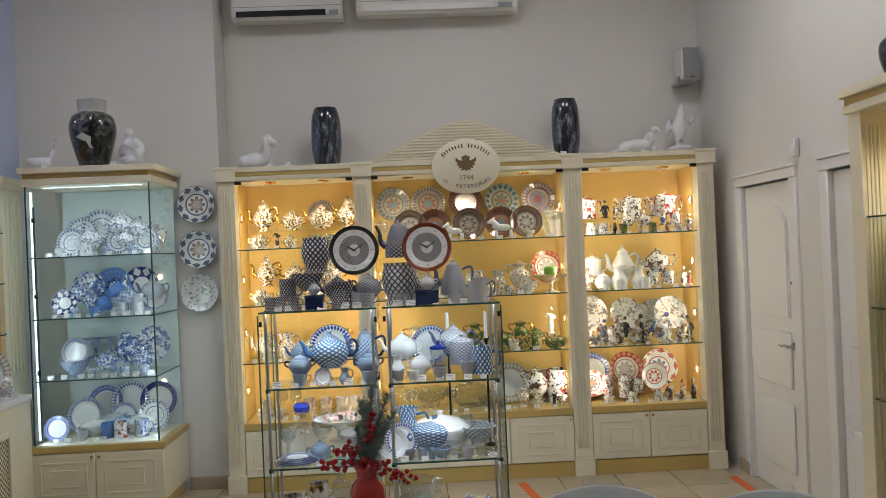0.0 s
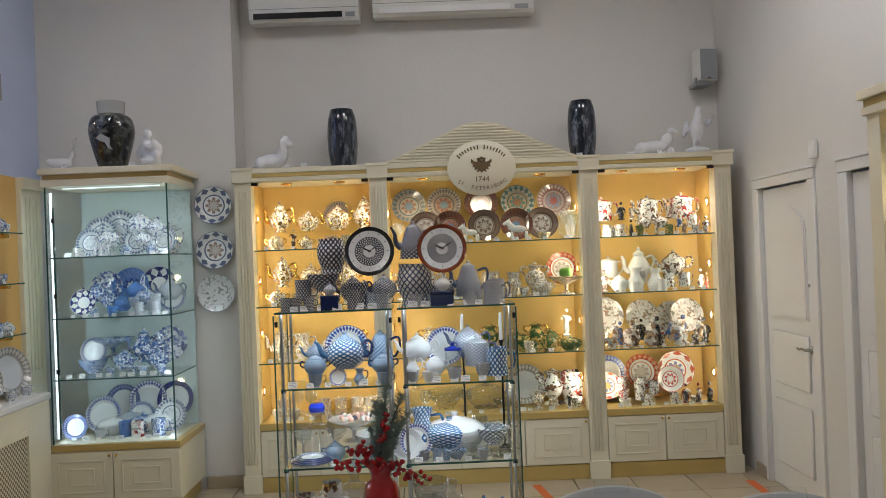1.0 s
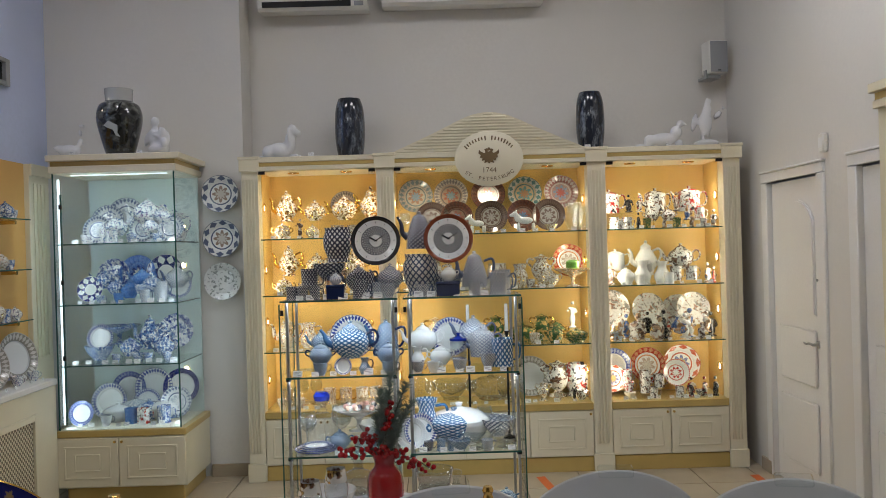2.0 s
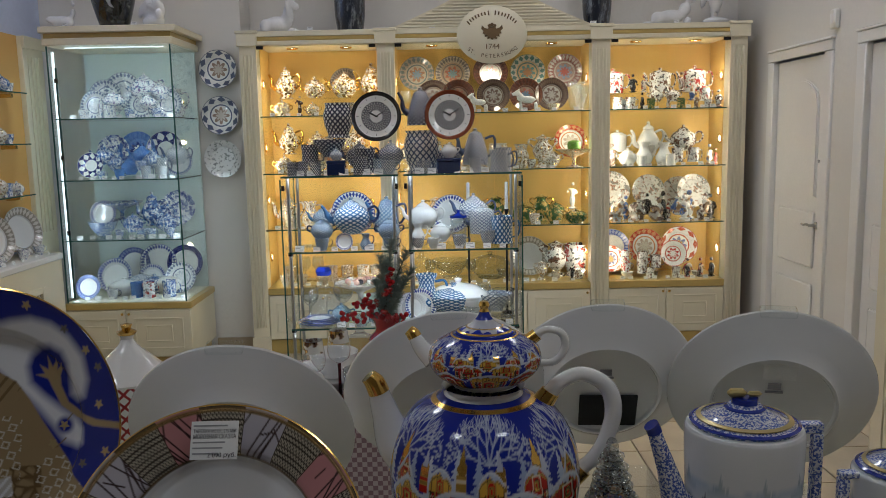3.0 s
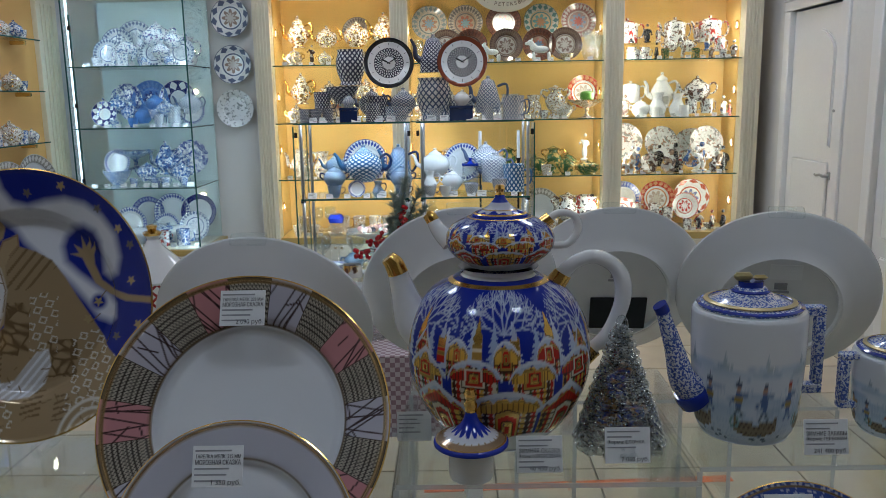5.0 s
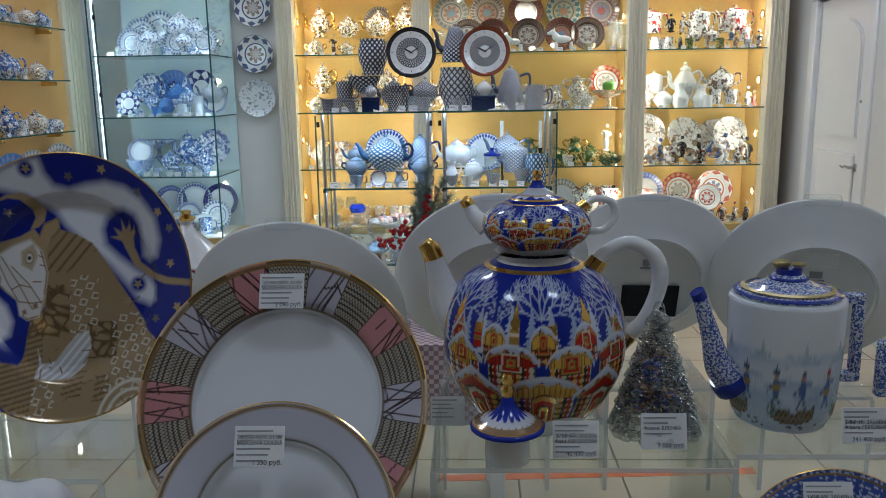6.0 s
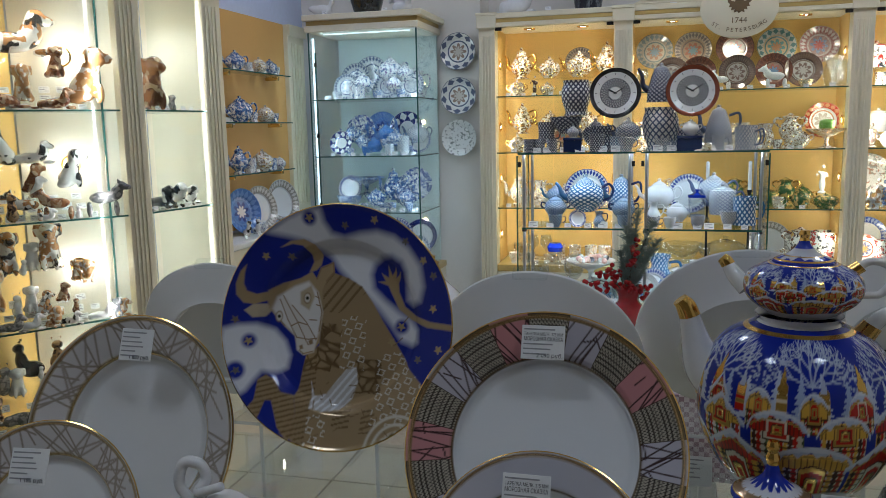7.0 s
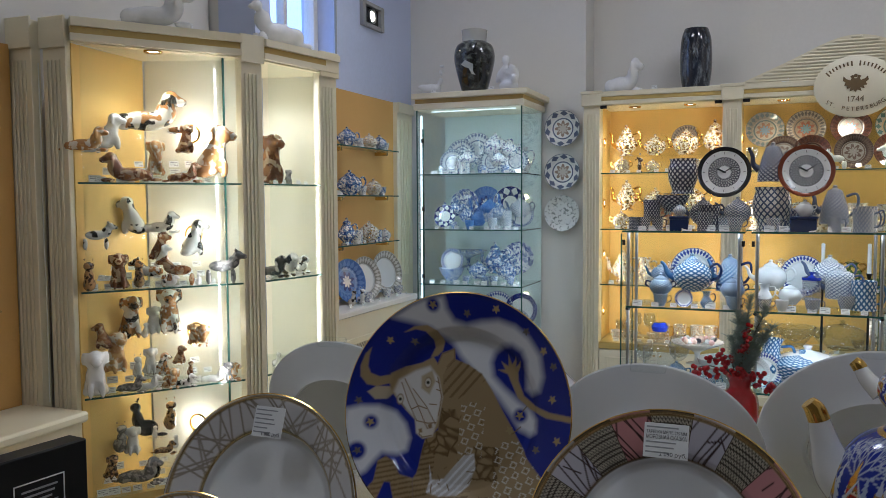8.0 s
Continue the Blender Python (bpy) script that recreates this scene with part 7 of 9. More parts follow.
ANIMAL = {"sit": "sitting dog", "stand": "standing dog", "lie": "lying dog", "cat": "sitting cat", "swan": "swan", "eagle": "eagle", "bear": "walking bear", "group": "seated group", "statuette": "standing robed statuette", "slim": "slim statuette"}


def statue(shape, look_of, m, size, where, group=""):
    mat, text = COATS[look_of]
    nm = "statuette" if shape in ("statuette", "slim", "group") else ANIMAL[shape].split()[-1] + "_figurine"
    return figure(nm, (shape, look_of), SHAPES[shape], mat, m, size, "%s porcelain %s %s" % (text, ANIMAL[shape], where), "figurine", group)


# ---------------------------------------------------------------- on top of the cabinets
DARK_VASE = Nodes("inky_glaze", (0.05, 0.06, 0.09), 0.12, coat=0.4)
streak = DARK_VASE.node("ShaderNodeMapping")
streak.inputs["Scale"].default_value = (2.2, 2.2, 0.7)
DARK_VASE.put(DARK_VASE.coords(), streak.inputs["Vector"])
f = DARK_VASE.ramp(DARK_VASE.noise(9, 5, streak.outputs[0], rough=0.75), 0.50, 0.70)
DARK_VASE.color(DARK_VASE.mix(f, (0.016, 0.020, 0.032), (0.22, 0.25, 0.29)))
for x, w, name in ((-0.885, 0.110, "dark blue-grey mottled vase on the cabinet"), (0.885, 0.104, "dark blue-green mottled vase on the cabinet")):
    vs = thing("tall_vase", name, "vase", pose(x, 5.72, CORNICE + 0.001), "vases on the cabinet")
    part("body", lathe(bmesh.new(), arc_profile([(0, 0), (w * 0.78, 0), (w * 0.82, 0.008), (w * 0.97, 0.12), (w, 0.24), (w * 0.93, 0.36), (w * 0.76, 0.425), (w * 0.72, 0.432), (w * 0.66, 0.425), (w * 0.6, 0.36), (0, 0.30)], 5), 48), DARK_VASE.mat, vs)
vs = thing("crane_vase", "large black vase with a grey landscape and a flying bird", "vase", pose(-2.395, 5.26, 2.306))
LAND = Nodes("landscape_glaze", (0.02, 0.02, 0.02), 0.10, coat=0.5)
sep = LAND.node("ShaderNodeSeparateXYZ")
LAND.put(LAND.coords(), sep.inputs[0])
f = LAND.ramp(LAND.math("ADD", LAND.noise(14, 5, rough=0.7), LAND.math("MULTIPLY", sep.outputs[2], 0.5)), 0.58, 0.80)
LAND.color(LAND.mix(f, (0.012, 0.013, 0.014), (0.19, 0.20, 0.18)))
body = part("body", lathe(bmesh.new(), arc_profile([(0, 0), (0.085, 0), (0.09, 0.006), (0.115, 0.09), (0.144, 0.21), (0.148, 0.28), (0.130, 0.34), (0.092, 0.368)], 6), 56), LAND.mat, vs)
part("neck", lathe(bmesh.new(), [(0.090, 0.366), (0.088, 0.38), (0.092, 0.448), (0.094, 0.452), (0.086, 0.452), (0.080, 0.38)], 48), porcelain("grey_neck", (0.42, 0.42, 0.40)), vs)
bird = [(-0.045, -0.035), (-0.02, -0.008), (0.0, -0.004), (0.012, 0.012), (0.018, 0.04), (0.040, 0.058), (0.030, 0.030), (0.026, 0.004), (0.014, -0.016), (-0.006, -0.020), (-0.025, -0.024)]
part("bird", prism(bmesh.new(), bird, 0, 0.004, pose(0.035, -0.1465, 0.285, 90, 0, 10)), BLACK_GLAZE, vs, "black flying bird")
foam = [(-0.06, 0.0), (-0.03, 0.03), (0.0, 0.015), (0.03, 0.0), (0.03, -0.05), (0.05, -0.08), (0.02, -0.07), (0.0, -0.03), (-0.03, -0.02)]
part("foam", prism(bmesh.new(), foam, 0, 0.004, pose(0.01, -0.1435, 0.19, 86, 0, 4)), porcelain("foam_grey", (0.36, 0.37, 0.36)), vs, "pale painted foam")
TOP = "on top of the cabinet"
statue("swan", "white", pose(-2.72, 5.22, 2.306, 0, 0, -8), 0.24, TOP)
statue("group", "white", pose(-2.13, 5.24, 2.306, 0, 0, -30), 0.29, TOP)
statue("lie", "white", pose(-1.40, 5.72, CORNICE + 0.001, 0, 0, -8) @ Matrix.Diagonal((0.72, 1, 1.1, 1)), 0.27, TOP)
statue("bear", "white", pose(1.42, 5.72, CORNICE + 0.001, 0, 0, -6), 0.225, TOP)
statue("eagle", "white", pose(1.74, 5.73, CORNICE + 0.007, 0, 0, -20), 0.365, TOP)
statue("lie", "white", pose(-2.98, 2.60, CORNICE + 0.012, 0, 0, 35), 0.22, TOP)
statue("bear", "white", pose(-2.74, 3.24, CORNICE + 0.012, 0, 0, 250), 0.24, TOP)
tag_row(-1.40, 1.85, 5.50, CORNICE + 0.001, 5, 71, TOP)
tag_row(-2.75, -2.05, 5.10, 2.306, 2, 72, TOP)


# ---------------------------------------------------------------- on the walls
def air_conditioner(x0, x1, z0, label, dark_slot):
    ac = thing("air_conditioner", label, "air conditioner", pose((x0 + x1) / 2, 5.998, z0), "air conditioners")
    w = (x1 - x0) / 2
    prof = [(-0.005, 0.02), (-0.19, 0.0), (-0.215, 0.02), (-0.225, 0.08), (-0.225, 0.25), (-0.20, 0.285), (-0.005, 0.29)]
    side = Matrix(((0, 0, 1, -w), (1, 0, 0, 0), (0, 1, 0, 0), (0, 0, 0, 1)))
    part("casing", prism(bmesh.new(), prof, 0, 2 * w, side), WHITE_PLASTIC, ac)
    part("louvre", boxes(((-w * 0.92, -0.2285, 0.018), (w * 0.70, -0.2265, 0.062)), bevel=0.0006), DARK if dark_slot else DOOR, ac, "air outlet flap")
    part("control_panel", boxes(((w * 0.76, -0.2285, 0.020), (w * 0.93, -0.2265, 0.055)), bevel=0.0006), GREY_PLASTIC, ac)
    part("seam", boxes(((-w * 0.99, -0.2275, 0.090), (w * 0.99, -0.2262, 0.094))), GREY_PLASTIC, ac)


air_conditioner(-1.55, -0.735, 3.42, "white wall air conditioner with an open dark slot", True)
air_conditioner(-0.63, 0.575, 3.435, "wide white wall air conditioner with a closed flap", False)

spk = thing("wall_speaker", "small grey loudspeaker on a wall bracket", "loudspeaker", pose(1.87, 5.86, 2.87, 0, 0, 8))
part("cabinet", boxes(((-0.075, -0.06, 0), (0.075, 0.07, 0.245)), bevel=0.008), WHITE_PLASTIC, spk)
part("grille", boxes(((-0.068, -0.067, 0.008), (0.068, -0.0605, 0.237)), bevel=0.002), GREY_PLASTIC, spk, "grey cloth grille")
part("badge", boxes(((-0.012, -0.069, 0.016), (0.012, -0.0672, 0.023))), DARK, spk)
part("bracket", boxes(((-0.08, -0.04, -0.035), (0.02, 0.12, -0.012)), ((-0.085, -0.02, -0.035), (-0.0765, 0.02, 0.03))), STEEL, spk)
sen = thing("motion_detector", "small white wall detector", "detector", pose(1.998, 4.43, 2.11))
part("casing", boxes(((-0.035, -0.03, 0), (0, 0.03, 0.11)), bevel=0.008), WHITE_PLASTIC, sen)
part("lens", boxes(((-0.037, -0.022, 0.03), (-0.0352, 0.022, 0.085)), bevel=0.0008), CARD, sen)

for z, style in ((2.062, "tour"), (1.736, "tour"), (1.424, "twig")):
    ob = dish(style, -1.838, 5.683, z - 0.135, 0.136, 3, 0, "hung on the white wall")
    ob["group"] = "wall plates"

spotbox = thing("wall_spotlight", "square grey recessed spotlight on the blue wall, lit", "spotlight", pose(-3.099, 4.985, 2.865))
part("frame", boxes(((0, -0.17, -0.09), (0.03, -0.12, 0.09)), ((0, 0.12, -0.09), (0.03, 0.17, 0.09)), ((0, -0.119, 0.062), (0.03, 0.119, 0.09)), ((0, -0.119, -0.09), (0.03, 0.119, -0.062)), bevel=0.003), GREY_PLASTIC, spotbox)
part("well", boxes(((0, -0.118, -0.061), (0.004, 0.118, 0.061))), DARK, spotbox)
rg = part("lamp_ring", lathe(bmesh.new(), [(0.040, 0), (0.052, 0), (0.052, 0.02), (0.040, 0.015)], 24, pose(0.005, 0, 0, 0, 90, 0)), STEEL, spotbox)
part("bulb", lathe(bmesh.new(), [(0, 0.016), (0.03, 0.012), (0.039, 0.004)], 20, pose(0.005, 0, 0, 0, 90, 0)), LAMP_WARM, rg)

# ---------------------------------------------------------------- side unit along the blue wall
unit = thing("side_shelf_unit", "cream wall unit with ochre back and three glass shelves", "shelf unit", pose(0, 0, 0))
part("backing", boxes(((-3.095, 3.95, 0.86), (-3.075, 5.30, 2.28))), ORANGE, unit, "ochre back panel", smooth=False)
post = part("post", boxes(((-3.095, 5.301, 0.0), (-3.04, 5.58, 2.28)), bevel=0.004), CREAM, unit, "fluted cream post")
for k in range(4):
    part("flute", boxes(((-3.039, 5.35 + k * 0.05, 0.95), (-3.030, 5.375 + k * 0.05, 2.15)), bevel=0.002), CREAM, post)
part("capital", boxes(((-3.039, 5.295, 2.20), (-3.02, 5.586, 2.28)), bevel=0.003), CREAM, post)
for z in (1.237, 1.565, 1.89):
    sh = part("shelf", boxes(((-3.07, 3.98, z - 0.008), (-2.93, 5.08, z)), bevel=0.001), SHELF_GLASS, unit, "glass shelf with a green edge")
    part("front_edge", boxes(((-2.9295, 3.98, z - 0.008), (-2.926, 5.08, z))), EDGE, sh)
    for y in (4.3, 4.98):
        part("bracket", boxes(((-3.07, y - 0.012, z - 0.035), (-2.97, y + 0.012, z - 0.009)), bevel=0.004), BRASS, sh, "brass bracket")
rad = thing("radiator_cover", "cream radiator cover with a white top and a pierced grille", "radiator cover", pose(0, 0, 0))
part("top", boxes(((-3.09, 3.60, 0.80), (-2.79, 5.10, 0.842)), bevel=0.008), DOOR, rad, "white painted top")
part("front", boxes(((-2.83, 3.62, 0.0), (-2.805, 3.98, 0.798)), ((-2.83, 4.80, 0.0), (-2.805, 5.10, 0.798)), ((-2.83, 3.98, 0.62), (-2.805, 4.80, 0.798)), ((-2.83, 3.98, 0.0), (-2.805, 4.80, 0.16))), CREAM, rad)
part("frame", boxes(((-2.8045, 3.94, 0.12), (-2.795, 3.98, 0.66)), ((-2.8045, 4.80, 0.12), (-2.795, 4.84, 0.66)), ((-2.8045, 3.981, 0.62), (-2.795, 4.799, 0.66)), ((-2.8045, 3.981, 0.12), (-2.795, 4.799, 0.16)), bevel=0.003), CREAM, rad)
GRILLE = Nodes("pierced_panel", (0.62, 0.57, 0.44), 0.5)
vor = GRILLE.node("ShaderNodeTexChecker")
vor.inputs["Scale"].default_value = 60
vor.inputs["Color1"].default_value, vor.inputs["Color2"].default_value = (0.68, 0.62, 0.48, 1), (0.16, 0.13, 0.09, 1)
GRILLE.put(GRILLE.coords(), vor.inputs[0])
GRILLE.color(vor.outputs[0])
part("grille", boxes(((-2.825, 3.981, 0.161), (-2.812, 4.799, 0.619))), GRILLE.mat, rad, "pierced grille panel")
SIDE = "on the ochre unit"
for z, items in ((1.89, (("teapot", 4.42, 0.13), ("cup", 4.58, 0.06), ("sugar", 4.74, 0.11), ("teapot", 4.90, 0.11), ("cup", 4.99, 0.055))),
                 (1.565, (("teapot", 4.45, 0.17), ("cup", 4.62, 0.06), ("sugar", 4.80, 0.12), ("cup", 4.93, 0.06))),
                 (1.237, (("coffeepot", 4.40, 0.18), ("mug", 4.55, 0.09), ("teapot", 4.72, 0.15), ("mug", 4.86, 0.08), ("sugar", 4.98, 0.09)))):
    for i, (kind, y, h) in enumerate(items):
        ware(kind, ("floral", "garden", "goldline")[(i + int(z * 10)) % 3], -2.995, y, z + 0.0005, h, 60 + 20 * i, SIDE)
    tag_row(4.1, 5.0, 0, 0, 6, int(z * 100), SIDE, pose(-2.955, 0, z, 0, 0, 90) @ pose(0, 0, 0))
for y, R, st in ((4.62, 0.15, "greyrim"), (4.95, 0.16, "greyrim"), (4.38, 0.15, "blueplate")):
    dish(st, -2.99, y, 0.843, R, 12, 75, SIDE)
for y in (4.50, 4.80, 5.0):
    ware("cup", "garden", -2.90, y, 0.8425, 0.06, 50, SIDE)
for k, y in enumerate((4.28, 4.40)):
    statue("cat", "spot", pose(-2.90, y, 0.8425, 0, 0, -30), 0.12, SIDE)
tag_row(4.1, 5.05, 0, 0, 7, 5, SIDE, pose(-2.83, 0, 0.8425, 0, 0, 90))

# ---------------------------------------------------------------- cabinet of animal figures
PA, PB, PC, PD, PE, PK = (-3.125, 2.25), (-2.745, 2.775), (-2.695, 2.845), (-2.655, 2.955), (-2.56, 3.50), (-3.19, 2.74)
PK2 = (-2.98, 3.42)
AZ = (0.22, 0.677, 1.141, 1.613)
animal = thing("corner_cabinet", "cream corner display cabinet with lit shelves of animals", "cabinet", pose(0, 0, 0))


def panel_between(name, p, q, z0, z1, t, mat, parent, label="", smooth=False):
    p, q = Vector((*p, 0)), Vector((*q, 0))
    d = q - p
    m = Matrix.Translation(p) @ Matrix.Rotation(math.atan2(d.y, d.x), 4, "Z")
    return part(name, box(bmesh.new(), (0, -t / 2, z0), (d.length, t / 2, z1), 0, m), mat, parent, label, smooth)


panel_between("yellow_side", (PA[0] - 0.02, PA[1] + 0.02), PK, 0.20, 2.20, 0.012, YELLOW, animal, "yellow side panel")
panel_between("white_back", (PK[0] + 0.01, PK[1] + 0.012), (PC[0] - 0.06, PC[1] + 0.06), 0.20, 2.20, 0.012, IVORY, animal, "ivory back panel")
panel_between("white_back", (PD[0] - 0.10, PD[1] - 0.02), PK2, 0.20, 2.20, 0.012, IVORY, animal, "ivory back panel")
panel_between("white_back", (PK2[0] + 0.01, PK2[1] + 0.004), (PE[0] - 0.06, PE[1] + 0.02), 0.20, 2.20, 0.012, IVORY, animal, "ivory back panel")
panel_between("front_pane", (PA[0] + 0.02, PA[1] + 0.03), PB, 0.22, 2.19, 0.006, GLASS, animal, "clear glass pane")
panel_between("corner_pane", (PB[0] + 0.002, PB[1] + 0.006), PC, 0.22, 2.19, 0.006, GLASS, animal, "clear glass pane")
panel_between("pane_edge", (PB[0] - 0.001, PB[1] - 0.004), (PB[0] + 0.003, PB[1] + 0.002), 0.22, 2.19, 0.010, EDGE, animal)
panel_between("front_pane", (PD[0] + 0.01, PD[1] + 0.04), (PE[0] - 0.03, PE[1] - 0.14), 0.22, 2.19, 0.006, GLASS, animal, "clear glass pane")


def slab(name, pts, z0, z1, mat, parent, label="", bevel=0.0):
    return part(name, prism(bmesh.new(), pts, z0, z1, None, bevel), mat, parent, label, smooth=False)


bay_a = [PA, PB, PC, (PC[0] - 0.06, PC[1] + 0.06), PK]
bay_b = [PD, PE, (PE[0] - 0.06, PE[1] + 0.01), PK2, (PD[0] - 0.10, PD[1] - 0.01)]


def shrink(pts, k=0.97):
    cx, cy = sum(p[0] for p in pts) / len(pts), sum(p[1] for p in pts) / len(pts)
    return [(cx + (x - cx) * k, cy + (y - cy) * k) for x, y in pts]


for bay in (bay_a, bay_b):
    for z in AZ[1:]:
        s = slab("shelf", shrink(bay), z - 0.008, z, SHELF_GLASS, animal, "glass shelf with a green edge")
        q = shrink(bay)
        panel_between("front_edge", q[0], q[1], z - 0.008, z, 0.004, EDGE, s)
        if bay is bay_a:
            panel_between("corner_edge", q[1], q[2], z - 0.008, z, 0.004, EDGE, s)
    slab("base_board", shrink(bay, 1.0), 0.14, 0.22, GOLD_TRIM, animal, "ochre base board")
    slab("base", shrink(bay, 0.97), 0.0, 0.139, CREAM, animal)
    slab("bay_ceiling", shrink(bay, 0.99), 2.20, 2.215, CREAM, animal)
for p, q in ((PA, PB), (PB, PC), (PD, PE)):
    panel_between("cornice", p, q, 2.206, 2.236, 0.05, CREAM, animal)
    panel_between("frieze", p, q, 2.2365, 2.266, 0.035, GOLD_TRIM, animal, "ochre frieze strip")
    panel_between("top_moulding", p, q, 2.2665, CORNICE, 0.07, CREAM, animal)
slab("roof", shrink(bay_a, 1.0), 2.291, CORNICE + 0.010, CREAM, animal)
slab("roof", shrink(bay_b, 1.0), 2.291, CORNICE + 0.010, CREAM, animal)


def turned_post(p, q, parent):
    """A fluted post whose face runs from p to q."""
    d = Vector((q[0] - p[0], q[1] - p[1], 0))
    w = d.length
    m = Matrix.Translation((*p, 0)) @ Matrix.Rotation(math.atan2(d.y, d.x), 4, "Z")
    post = part("post", box(bmesh.new(), (0, 0.0, 0), (w, 0.05, CORNICE), 0.003, m), CREAM, parent, "fluted cream post")
    for i in range(4):
        a = w * (0.14 + 0.72 * i / 4)
        part("flute", box(bmesh.new(), (a, -0.008, 0.25), (a + w * 0.11, -0.0005, CORNICE - 0.17), 0.002, m), CREAM, post)
    part("capital", box(bmesh.new(), (-0.008, -0.014, CORNICE - 0.12), (w + 0.008, -0.0005, CORNICE + 0.012), 0.003, m), CREAM, post)


turned_post((-3.275, 2.245), (-3.145, 2.245), animal)
turned_post((PC[0] + 0.004, PC[1] - 0.004), (PD[0] + 0.004, PD[1] - 0.004), animal)
turned_post((PE[0] - 0.020, PE[1] - 0.13), (PE[0] + 0.006, PE[1]), animal)
for z in (0.45, 0.90, 1.37, 1.85):
    ang = math.degrees(math.atan2(PC[1] - PK[1], PC[0] - PK[0]))
    porthole(animal, pose(-2.955, 2.808, z, 0, 0, ang) @ pose(0, 0, 0, 90, 0, 0), radius=0.045)
    ang = math.degrees(math.atan2(PK2[1] - PD[1], PK2[0] - PD[0]))
    porthole(animal, pose(-2.815, 3.093, z, 0, 0, ang + 180) @ pose(0, -0.008, 0, 90, 0, 0), radius=0.045)
downlight(animal, -2.95, 2.55, 2.199)
part("light_strip", tube(bmesh.new(), [(-2.735, 2.885, 0.3), (-2.735, 2.885, 1.2), (-2.735, 2.885, 2.15)], 0.006, 8, 1), LAMP_COOL, animal, "light strip, lit")

# neighbouring post, ochre bay and low sideboard
nb = thing("neighbour_cabinet", "cream display cabinet with ochre interior, its end post showing", "cabinet", pose(0, 0, 0))
turned_post((-3.418, 2.20), (-3.290, 2.20), nb)
panel_between("backing", (-3.41, 2.19), (-3.41, 1.2), 0.6, 2.2, 0.012, ORANGE, nb, "ochre back panel")
for z in AZ[2:]:
    sh = part("shelf", boxes(((-3.40, 1.25, z - 0.06), (-3.27, 2.0, z - 0.052)), bevel=0.001), SHELF_GLASS, nb)
    part("bracket", boxes(((-3.40, 1.85, z - 0.09), (-3.33, 1.875, z - 0.0605)), bevel=0.004), BRASS, sh)
part("cornice", boxes(((-3.41, 1.2, 2.20), (-3.28, 2.02, 2.30)), bevel=0.004), CREAM, nb)
statue("sit", "hound", pose(-3.34, 1.93, AZ[2] - 0.0515, 0, 0, -40), 0.10, "on a glass shelf")
low = thing("low_sideboard", "low cream sideboard with a moulded top", "sideboard", pose(0, 0, 0))
part("top", boxes(((-3.41, 1.25, 0.60), (-3.04, 2.215, 0.645)), bevel=0.012), CREAM, low)
part("carcass", boxes(((-3.40, 1.28, 0.0), (-3.08, 2.19, 0.598)), bevel=0.004), CREAM, low)
cable = thing("power_cable", "thin pale cable hanging down the wall", "cable", pose(0, 0, 0))
part("wire", tube(bmesh.new(), [(-3.282, 2.228, 2.12), (-3.279, 2.226, 1.7), (-3.284, 2.228, 1.35), (-3.277, 2.226, 1.15), (-3.282, 2.228, 0.66)], 0.0025, 6, 6), WHITE_PLASTIC, cable)

# the animals, shelf by shelf; along: 0 at the left post to 1 at the glass corner, deep: 0 front to 1 back
WHERE = "in the corner cabinet"


def spot_at(along, deep):
    x, y = PA[0] + (PB[0] - PA[0]) * along, PA[1] + (PB[1] - PA[1]) * along
    bx, by = PK[0] + (PC[0] - PK[0]) * along, PK[1] + (PC[1] - PK[1]) * along
    return x + (bx - x) * deep, y + (by - y) * deep


